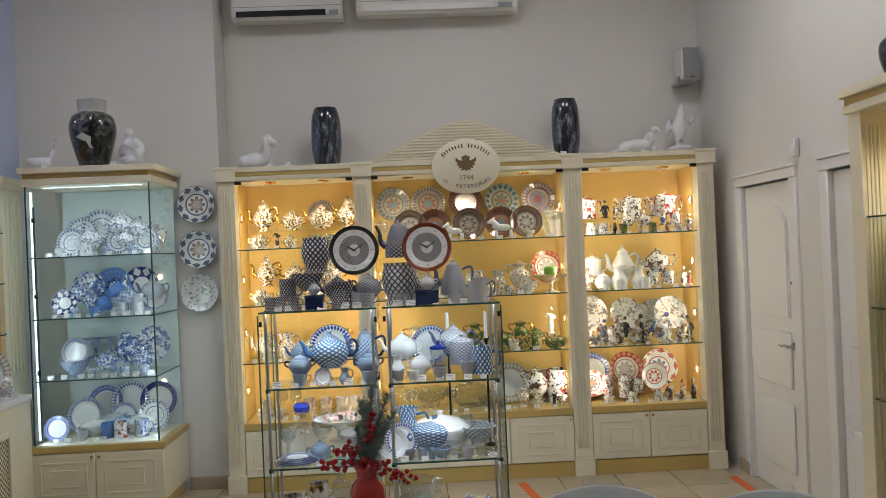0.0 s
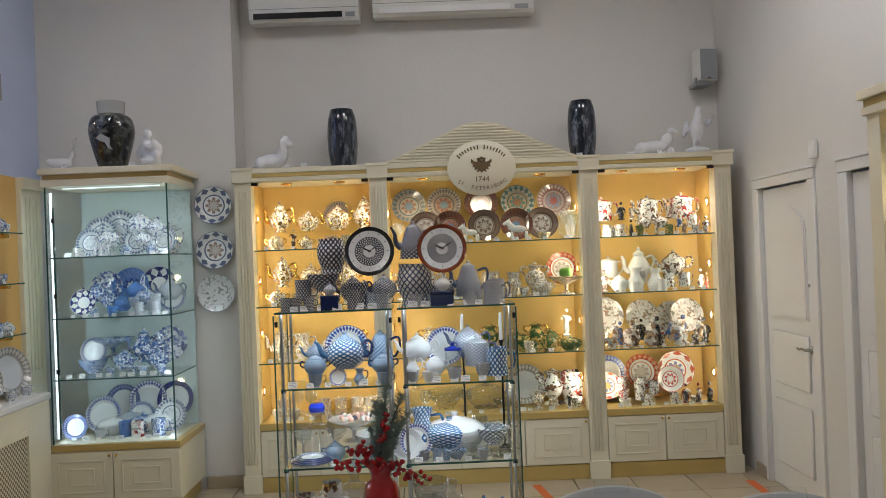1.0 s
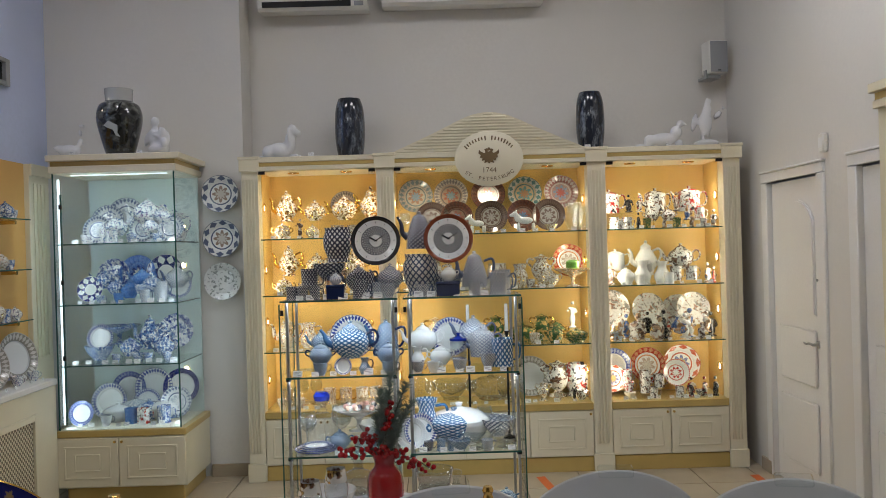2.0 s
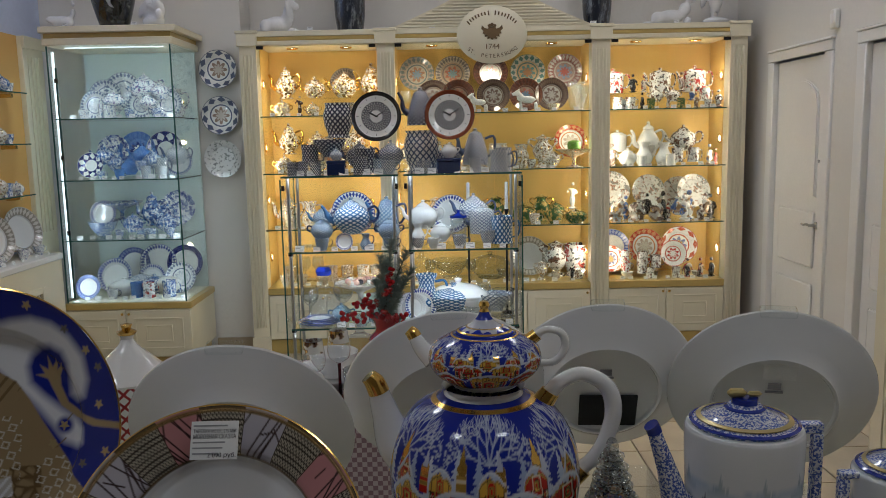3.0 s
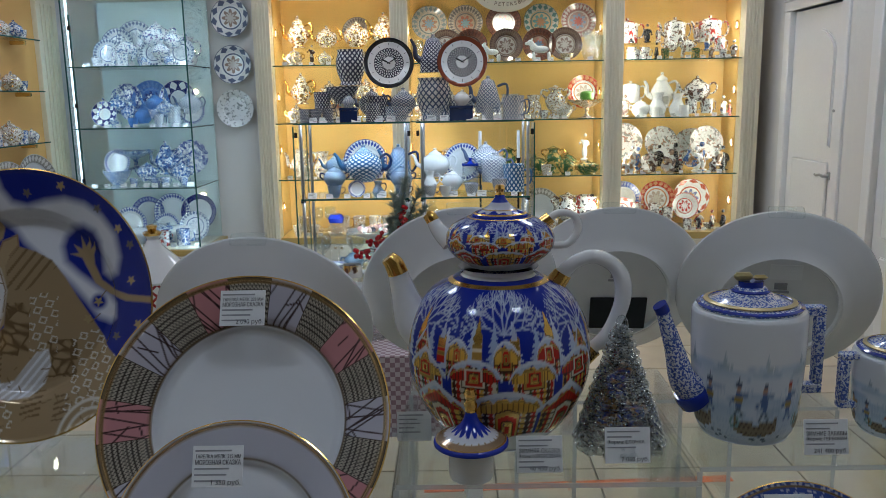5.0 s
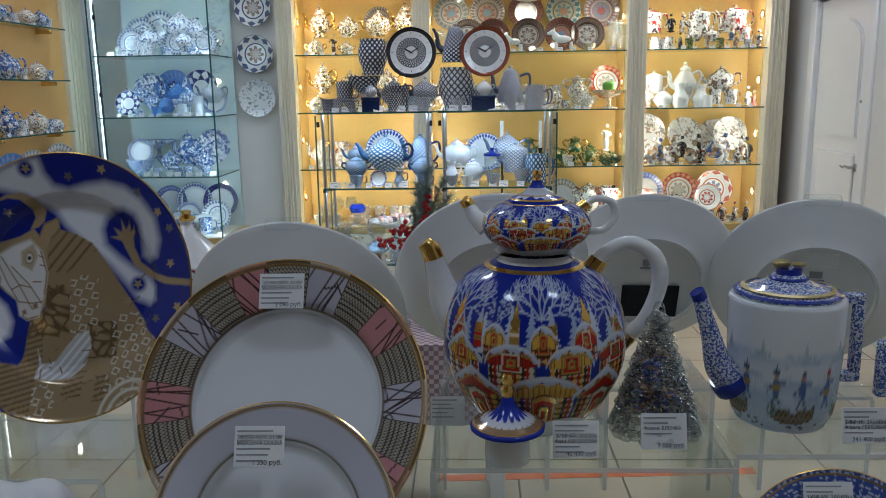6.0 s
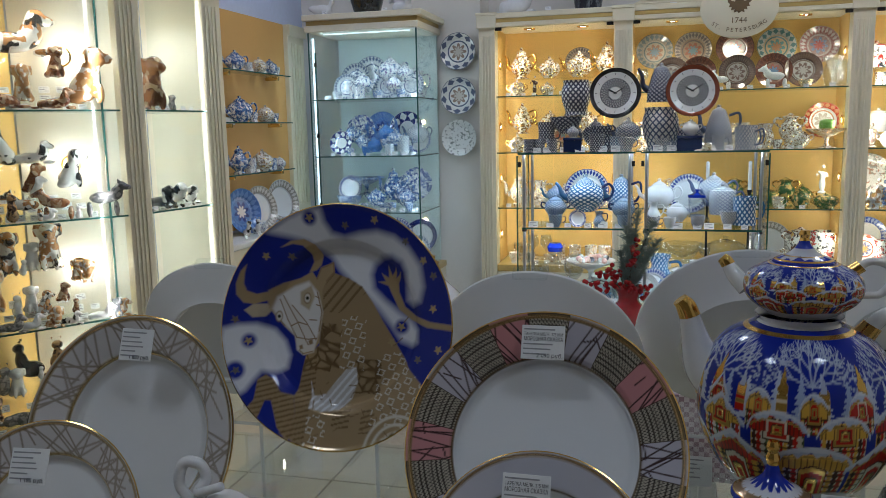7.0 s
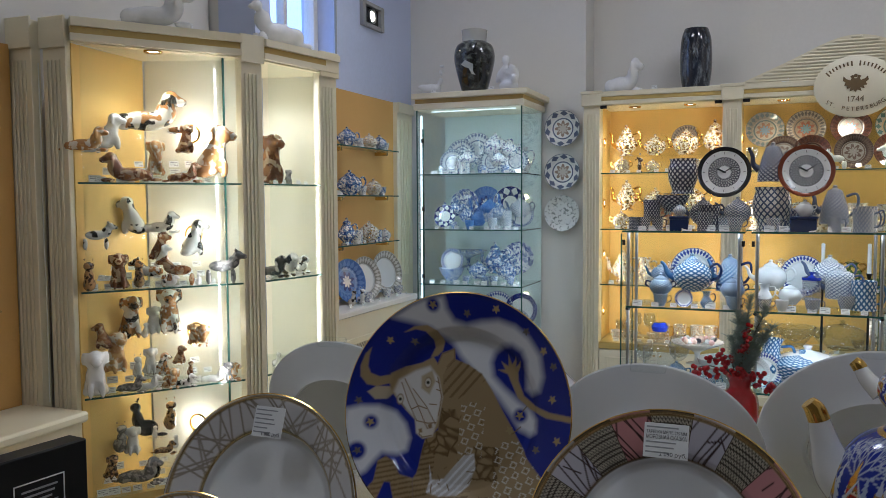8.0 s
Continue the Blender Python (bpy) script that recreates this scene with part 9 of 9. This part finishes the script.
for k, z in enumerate((Z0, Z1, Z2, Z3)):
    tag_row(VX0 + 0.05, VX1 - 0.03, 5.20, z, 9, 50 + k, VIT, None, 0.036)

# ---------------------------------------------------------------- the glass racks
RK = "on the glass rack"
RB, RF = 4.53, 4.38
T0, T1, T2, T3 = RACK_Z
CLOCK_FACES = ((-0.617, BLACK_GLAZE, "black"), (-0.205, porcelain("russet_glaze", (0.20, 0.045, 0.02)), "russet"))
for x, rim, word in CLOCK_FACES:
    R = 0.141
    ck = thing("plate_clock", "round porcelain plate clock with a %s rim and net pattern" % word, "clock", stand_plate(x, 4.36, 1.673, 9), "plate clocks")
    part("rim", lathe(bmesh.new(), [(R * 0.84, 0.010), (R * 0.90, 0.016), (R * 0.99, 0.018), (R, 0.012), (R * 0.96, -0.004), (0, -0.004)], 64), rim, ck)
    part("chapter_ring", lathe(bmesh.new(), [(R * 0.60, 0.008), (R * 0.62, 0.0085), (R * 0.835, 0.011), (R * 0.838, 0.005), (R * 0.6, 0.002)], 64), WHITE, ck, "white hour ring")
    part("net_ring", lathe(bmesh.new(), [(R * 0.25, 0.0065), (R * 0.595, 0.008), (R * 0.598, 0.002), (R * 0.25, 0.001)], 64), netted("clock_net_" + word, 30, 4, (0.70, 0.70, 0.69), (0.05, 0.05, 0.07), 0.40), ck, "ring of fine net")
    part("centre", lathe(bmesh.new(), [(0, 0.0075), (R * 0.245, 0.007), (R * 0.248, 0.001)], 40), WHITE, ck)
    for k in range(12):
        a = math.tau * k / 12
        part("hour_mark", boxes(((-0.0012, R * 0.70, 0.0105), (0.0012, R * 0.79, 0.0118))), INK, ck).matrix_basis = pose(0, 0, 0, 0, 0, math.degrees(a))
    for ang, ln, wd in ((62, 0.34, 0.006), (-58, 0.50, 0.004)):
        part("clock_pointer", prism(bmesh.new(), [(-wd / 2, -0.01), (wd / 2, -0.01), (wd * 0.8, R * ln * 0.6), (0, R * ln), (-wd * 0.8, R * ln * 0.6)], 0.012, 0.0132), BLACK_GLAZE, ck).matrix_basis = pose(0, 0, 0, 0, 0, ang)
    ledge(x - 0.05, x + 0.05, 4.33, 4.43, T3, 0.185, RK)
ledge(-0.90, -0.78, 4.40, 4.52, T3, 0.205, RK)
ledge(-0.46, -0.28, 4.42, 4.56, T3, 0.27, RK)
ware_row((("flask", "darknet", -0.845, 0.20, 0.206), ("tallpot", "darknet", -0.37, 0.22, 0.271, 0.02), ("flask", "palenet", -0.37, 0.24, 0.0)), 4.46, T3, RK)
ware_row((("mug", "darknet", -1.02, 0.12, 0.05), ("bowl", "darknet", -0.905, 0.10, 0.10), ("mug", "darknet", -0.70, 0.14), ("teapot", "palenet", -0.55, 0.15, 0.04), ("cup", "palenet", -0.62, 0.08), ("mug", "palenet", -0.26, 0.12), ("tallpot", "palenet", -0.055, 0.21, 0.04), ("mug", "palenet", 0.10, 0.13), ("teapot", "darknet", -0.74, 0.16, 0.03, 0.07), ("teapot", "palenet", -0.20, 0.14, 0.03, 0.07)), RB - 0.03, T3, RK)
ware_row((("mug", "darknet", -1.10, 0.075), ("mug", "darknet", -1.04, 0.075), ("mug", "darknet", -0.97, 0.075), ("sugar", "palenet", -0.85, 0.07, 0.083), ("mug", "darknet", -0.715, 0.10), ("cup", "palenet", -0.555, 0.075), ("cup", "palenet", -0.36, 0.07), ("sugar", "white", -0.21, 0.09, 0.083), ("mug", "palenet", -0.065, 0.08), ("mug", "palenet", 0.07, 0.12)), RF - 0.03, T3, RK)
for x, w in ((-0.85, 0.05), (-0.215, 0.065)):
    bx = thing("gift_box", "small dark blue gift box on the glass rack", "box", pose(x, RF - 0.03, T3 + 0.0006), "gift boxes")
    part("carton", boxes(((-w, -0.04, 0), (w, 0.04, 0.065)), bevel=0.003), DARK_BLUE, bx)
    part("lid", boxes(((-w - 0.003, -0.043, 0.0655), (w + 0.003, 0.043, 0.082)), bevel=0.003), DARK_BLUE, bx)
dish("bluelace", -0.79, 4.60, T2 + 0.06, 0.13, 8, 0, RK)
dish("bluelace", -0.205, 4.58, T2 + 0.06, 0.115, 8, 0, RK)
for kind, x, y, lift, h in (("teapot", -0.785, 4.43, 0.085, 0.215), ("tallpot", -0.585, 4.50, 0.085, 0.21), ("teapot", -0.965, 4.52, 0.12, 0.12), ("sugar", -0.955, 4.40, 0.055, 0.13), ("sugar", -0.565, 4.38, 0.05, 0.13), ("cup", -0.95, 4.35, 0, 0.07), ("jug", -0.70, 4.36, 0.0, 0.09), ("cup", -0.56, 4.34, 0, 0.07)):
    ware(kind, "net", x, y, T2 + lift + 0.0006, h, 8, RK, DARK_BLUE)
    if lift:
        ledge(x - 0.055, x + 0.055, y - 0.05, y + 0.05, T2, lift, RK)
dish("bluelace", -0.82, 4.34, T2 + 0.001, 0.05, 12, 0, RK)
ware_row((("teapot", "white", -0.37, 0.17, 0.10, 0.05), ("teapot", "palenet", -0.07, 0.18, 0.12, 0.10), ("cylinderpot", "palenet", -0.025, 0.17, 0.07, 0.02), ("jug", "white", -0.40, 0.11, 0.03, -0.04), ("sugar", "white", -0.27, 0.12, 0.03, -0.03), ("cup", "palenet", -0.40, 0.065, 0, -0.10), ("cup", "palenet", -0.16, 0.07, 0, -0.09), ("cup", "palenet", 0.0, 0.075, 0.02, -0.08), ("mug", "net", 0.085, 0.15, 0.02, -0.05), ("cup", "white", -0.31, 0.06, 0, -0.10)), 4.44, T2, RK)
lidb = thing("biscuit_jar", "cut-glass jar with a cobalt blue cover", "jar", pose(-0.165, 4.40, T2 + 0.0605))
part("body", lathe(bmesh.new(), [(0, 0), (0.044, 0), (0.047, 0.005), (0.047, 0.105), (0.043, 0.108), (0.041, 0.10), (0.041, 0.01), (0, 0.008)], 20), CRYSTAL, lidb)
part("cover", lathe(bmesh.new(), [(0, 0), (0.05, 0), (0.05, 0.014), (0.02, 0.022), (0.008, 0.026), (0.010, 0.036), (0.018, 0.044), (0, 0.046)], 24, pose(0, 0, 0.109)), COBALT, lidb)
ledge(-0.22, -0.11, 4.35, 4.45, T2, 0.0595, RK)
blue_top = ware("decanter", "crystal", -0.965, 4.46, T1 + 0.001, 0.33, 0, RK)
part("stopper", lathe(bmesh.new(), [(0, 0.86), (0.13, 0.86), (0.15, 0.94), (0.10, 1.01), (0, 1.02)], 20), COBALT, blue_top, "cobalt blue stopper")
for k in range(4):
    ob = dish("bluelace", -0.985, 4.36, T1, 0.125 - 0.012 * k, 0, 0, RK)
    ob.matrix_basis = pose(-0.985, 4.36, T1 + 0.006 + k * 0.010) @ Matrix.Scale(0.125 - 0.014 * k, 4)
ware_row((("compote", "white", -0.755, 0.13, 0.10, 0.04), ("sugar", "net", -0.865, 0.12, 0.0, 0.0), ("sugar", "white", -0.70, 0.12, 0, 0.0), ("goblet", "crystal", -0.86, 0.24, 0, 0.08), ("bowl", "white", -0.62, 0.14, 0, 0.05), ("jug", "net", -0.36, 0.24, 0.02, 0.08), ("tureen", "net", -0.20, 0.19, 0.03, 0.05), ("tureen", "white", -0.17, 0.24, 0, 0.1), ("bowl", "palenet", 0.05, 0.10, 0.05, 0.02), ("bowl", "crystal", -0.07, 0.11, 0, -0.06), ("goblet", "crystal", -0.02, 0.2, 0.0, 0.1), ("mug", "crystal", 0.10, 0.16, 0, 0.09), ("cup", "darknet", -0.35, 0.05, 0, -0.09), ("mug", "net", -0.28, 0.06, 0, -0.09), ("mug", "net", -0.22, 0.06, 0, -0.09), ("goblet", "crystal", 0.08, 0.17, 0, -0.05), ("cup", "net", -0.66, 0.06, 0, -0.09), ("tumbler", "crystal", -0.58, 0.11, 0, -0.08), ("mug", "palenet", -0.74, 0.07, 0, -0.10), ("goblet", "crystal", -1.06, 0.20, 0, 0.09), ("decanter", "crystal", -0.55, 0.24, 0, 0.12), ("bowl", "net", -0.17, 0.06, 0, -0.10), ("cup", "palenet", -0.02, 0.06, 0, -0.12)), 4.44, T1, RK)
ledge(-0.85, -0.66, 4.44, 4.56, T1, 0.0995, RK)
dish("bluelace", -0.40, 4.42, T1 + 0.001, 0.10, 14, 20, RK)
dish("plain", -0.45, 4.40, T1 + 0.001, 0.09, 14, 0, RK)
fruit = thing("sugared_fruit", "heap of pink sugared sweets in the footed dish", "sweets", pose(-0.755, 4.48, T1 + 0.215))
rnd = random.Random(11)
for k in range(26):
    a, r = rnd.uniform(0, 6.28), 0.09 * math.sqrt(rnd.random())
    part("sweet", ball(bmesh.new(), (r * math.cos(a), r * math.sin(a) * 0.8, 0.016 + 0.02 * rnd.random()), 0.017, 8), COATS["reddress"][0] if k % 3 == 0 else porcelain("pink_sweet_%d" % k, (0.62, 0.34 + 0.02 * (k % 5), 0.30), 0.5), fruit)
ware_row((("tumbler", "crystal", -1.05, 0.14), ("goblet", "crystal", -0.92, 0.20), ("tumbler", "crystal", -0.78, 0.14), ("tumbler", "crystal", -0.60, 0.14), ("tumbler", "crystal", -0.36, 0.14), ("decanter", "crystal", -0.20, 0.24), ("sugar", "net", -0.02, 0.14), ("sugar", "net", 0.09, 0.13)), 4.44, T0, RK)
ware_row((("tumbler", "crystal", -0.99, 0.13), ("goblet", "crystal", -0.85, 0.17), ("tumbler", "crystal", -0.70, 0.13), ("mug", "palenet", -0.54, 0.09), ("goblet", "crystal", -0.28, 0.18), ("tumbler", "crystal", -0.11, 0.12), ("mug", "net", 0.04, 0.09)), 4.36, T0, RK)
for k, z in enumerate((T1, T2, T3)):
    for u0, u1 in UNITS:
        tag_row(u0 + 0.04, u1 - 0.04, RY0 + 0.035, z, 6, 80 + k + int(u1 * 10), RK, None, 0.044)
for x in (-0.10, 0.13):
    cd = thing("candlestick", "tall white candle on a dark holder", "candlestick", pose(x, 4.60, T1 + 0.001), "candlesticks")
    part("holder", lathe(bmesh.new(), [(0, 0), (0.035, 0), (0.03, 0.01), (0.007, 0.02), (0.006, 0.60), (0.016, 0.64), (0, 0.64)], 14), DARK, cd)
    part("wax", lathe(bmesh.new(), [(0, 0.64), (0.011, 0.64), (0.010, 0.80), (0, 0.805)], 12), WHITE, cd)

# ---------------------------------------------------------------- laid table with the red vase
lt = thing("laid_table", "small table under a fine checked cloth", "table", pose(-0.62, 2.30, 0))
CLOTHN = Nodes("checked_linen", (0.4, 0.34, 0.36), 0.85)
chk = CLOTHN.node("ShaderNodeTexChecker")
chk.inputs["Scale"].default_value = 70
chk.inputs["Color1"].default_value, chk.inputs["Color2"].default_value = (0.52, 0.46, 0.47, 1), (0.26, 0.17, 0.20, 1)
CLOTHN.put(CLOTHN.coords(), chk.inputs[0])
CLOTHN.color(chk.outputs[0])
part("tabletop", boxes(((-0.46, -0.34, 0.715), (0.46, 0.34, 0.742)), bevel=0.004), DOOR, lt)
for x in (-0.4, 0.4):
    for y in (-0.28, 0.28):
        part("leg", boxes(((x - 0.025, y - 0.025, 0), (x + 0.025, y + 0.025, 0.714)), bevel=0.004), DOOR, lt)
cl = solo("tablecloth", boxes(((-0.47, -0.35, 0.744), (0.47, 0.35, 0.748)), ((-0.474, -0.354, 0.50), (-0.47, 0.354, 0.748)), ((0.47, -0.354, 0.50), (0.474, 0.354, 0.748)), ((-0.47, -0.354, 0.50), (0.47, -0.35, 0.748)), ((-0.47, 0.35, 0.50), (0.47, 0.354, 0.748))), CLOTHN.mat, "fine checked cloth hanging over the small table", "tablecloth", pose(-0.62, 2.30, 0), smooth=False)
OT = "on the laid table"
TZ = 0.749
for x, y, R, h in ((-0.64, 2.38, 0.155, 0.012), (-0.46, 2.42, 0.14, 0.012)):
    ob = dish("plain", x, y, TZ, R, 0, 0, OT)
    ob.matrix_basis = pose(x, y, TZ + 0.005) @ Matrix.Scale(R, 4)
ware("bowl", "white", -0.64, 2.40, TZ + 0.012, 0.085, 0, OT)
for x, y, R in ((-0.80, 2.14, 0.10), (-0.88, 2.20, 0.09)):
    ob = dish("plain", x, y, TZ, R, 0, 0, OT)
    ob.matrix_basis = pose(x, y, TZ + 0.004) @ Matrix.Scale(R, 4)
WINE = clear_glass("wine_stem_glass", (0.30, 0.02, 0.04), 1.2)
for x, y, h in ((-0.66, 2.12, 0.21), (-0.595, 2.21, 0.22)):
    g = thing("wine_glass", "clear gold-netted wine glass with a dark red stem", "wine glass", pose(x, y, TZ), "wine glasses")
    part("bowl", lathe(bmesh.new(), arc_profile([(0.006, h * 0.50), (0.030, h * 0.58), (0.036, h * 0.72), (0.028, h)], 5), 28), CRYSTAL, g)
    part("stem", lathe(bmesh.new(), [(0, 0), (0.034, 0), (0.034, 0.003), (0.006, 0.010), (0.0045, h * 0.30), (0.006, h * 0.5), (0, h * 0.5)], 20), WINE, g, "dark red stem")
    part("gold_net", lathe(bmesh.new(), [(0.034, h * 0.82), (0.0285, h * 0.99)], 28), GLAZES["goldline"][0], g, "gold net at the lip")
ware("mug", "crystal", -0.53, 2.14, TZ, 0.11, 0, OT)
ware("decanter", "crystal", -0.56, 2.52, TZ, 0.20, 0, OT)
ware("tumbler", "crystal", -0.44, 2.20, TZ, 0.10, 0, OT)
ware("tumbler", "crystal", -0.30, 2.45, TZ, 0.14, 0, OT)
rv = thing("red_vase", "cut red glass vase holding fir twigs and berries", "vase", pose(-0.466, 2.48, TZ))
REDG = Nodes("ruby_glass", (0.55, 0.008, 0.012), 0.08, coat=0.6)
REDG.p.inputs["Transmission Weight"].default_value = 0.35
REDG.bump(REDG.noise(60, 2), 0.4, 0.004)
part("body", lathe(bmesh.new(), arc_profile([(0, 0), (0.055, 0), (0.060, 0.006), (0.062, 0.08), (0.055, 0.125), (0.036, 0.150), (0.038, 0.172), (0.050, 0.195), (0.044, 0.192), (0.03, 0.165), (0, 0.10)], 5), 12), REDG.mat, rv)
bq = thing("winter_bouquet", "bouquet of grey fir twigs and red berries in the vase", "bouquet", pose(-0.466, 2.48, TZ + 0.16))
FIRM = painted("fir_needles", (0.22, 0.28, 0.25), 0.7, 0.25, 30)
BERRY = porcelain("berry_red", (0.40, 0.008, 0.012), 0.2)
TWIG = painted("twig_bark", (0.07, 0.04, 0.03), 0.8, 0.2, 30)
rnd = random.Random(21)
for k, (tx, ty, tz) in enumerate(((0.03, 0.0, 0.30), (0.08, 0.02, 0.26), (0.075, -0.02, 0.17), (-0.03, 0.01, 0.16), (0.01, 0.03, 0.23), (0.10, 0.0, 0.20), (-0.01, -0.03, 0.25), (0.05, -0.04, 0.11))):
    tw = part("fir_twig", tube(bmesh.new(), [(0, 0, -0.06), (tx * 0.3, ty * 0.3, tz * 0.45), (tx, ty, tz)], [0.003, 0.002, 0.001], 6, 4), TWIG, bq)
    bm = bmesh.new()
    for s in range(240):
        t = 0.30 + 0.70 * rnd.random()
        p = Vector((tx * t * (0.6 + 0.4 * t), ty * t, tz * t))
        d = Vector((rnd.uniform(-1, 1), rnd.uniform(-1, 1), rnd.uniform(0.1, 1.0))).normalized() * rnd.uniform(0.022, 0.042)
        side = d.cross(Vector((0.3, 0.8, 0.1))).normalized() * 0.0019
        up = d.cross(side).normalized() * 0.0012
        v = [bm.verts.new(q) for q in (p - side, p + side, p + up, p + d)]
        bm.faces.new((v[0], v[1], v[3]))
        bm.faces.new((v[1], v[2], v[3]))
        bm.faces.new((v[2], v[0], v[3]))
    tagged(part("needles", bm, FIRM, tw, "grey-green needles", smooth=False), kind="stuff")
ends = [(-0.15, -0.02, 0.05), (-0.11, 0.02, 0.08), (-0.08, -0.03, 0.04), (-0.06, 0.0, 0.10), (0.10, -0.02, 0.0), (0.16, 0.0, -0.03), (0.06, -0.05, 0.04), (0.0, -0.05, 0.05), (0.015, -0.02, 0.16), (0.02, -0.02, 0.20)]
for k, e in enumerate(ends):
    sg = part("berry_sprig", tube(bmesh.new(), [(0, 0, -0.02), (e[0] * 0.5, e[1] * 0.5, e[2] * 0.5 + 0.03), e], 0.0018, 6, 4), TWIG, bq)
    for s in range(12):
        t = rnd.uniform(0.45, 1.05)
        p = Vector(e) * t + Vector((rnd.uniform(-1, 1), rnd.uniform(-1, 1), rnd.uniform(-1, 1))) * 0.016 + Vector((0, 0, 0.03 * (1 - t)))
        part("berry", ball(bmesh.new(), p, rnd.uniform(0.0065, 0.0095), 8), BERRY, sg)

# ---------------------------------------------------------------- floor tiles and tape
tile_me = finish(boxes(((-0.1965, -0.1965, -0.0115), (0.1965, 0.1965, 0.0)), bevel=0.002), "tile", TILE)
for i in range(15):
    for j in range(12):
        x, y = -3.52 + i * 0.40, 1.35 + j * 0.40
        if x < 2.15 and y < 5.98:
            tile = new("tile", tile_me)
            tile.parent = floor
            tile.location = (x, y, 0)
bm = bmesh.new()
for i in range(15):
    for j in range(-11, 0):
        box(bm, (-3.7165 + i * 0.40, 1.1535 + j * 0.40, -0.0115), (-3.3235 + i * 0.40, 1.5465 + j * 0.40, 0.0))
tagged(part("far_tiles", bm, TILE, floor, "beige tiles", smooth=False), kind="stuff")
for lo, hi, m in (((-0.03, -0.35, 0), (0.03, 0.35, 0.0012), pose(1.86, 4.95, 0.0006)), ((-0.6, -0.025, 0), (0.6, 0.025, 0.0012), pose(0.20, 2.62, 0.0006, 0, 0, 3)), ((-0.03, -0.4, 0), (0.03, 0.4, 0.0012), pose(0.46, 5.02, 0.0006, 0, 0, 8))):
    solo("floor_tape", box(bmesh.new(), lo, hi), TAPE, "strip of orange marking tape on the tiles", "tape", m, "tape strips")
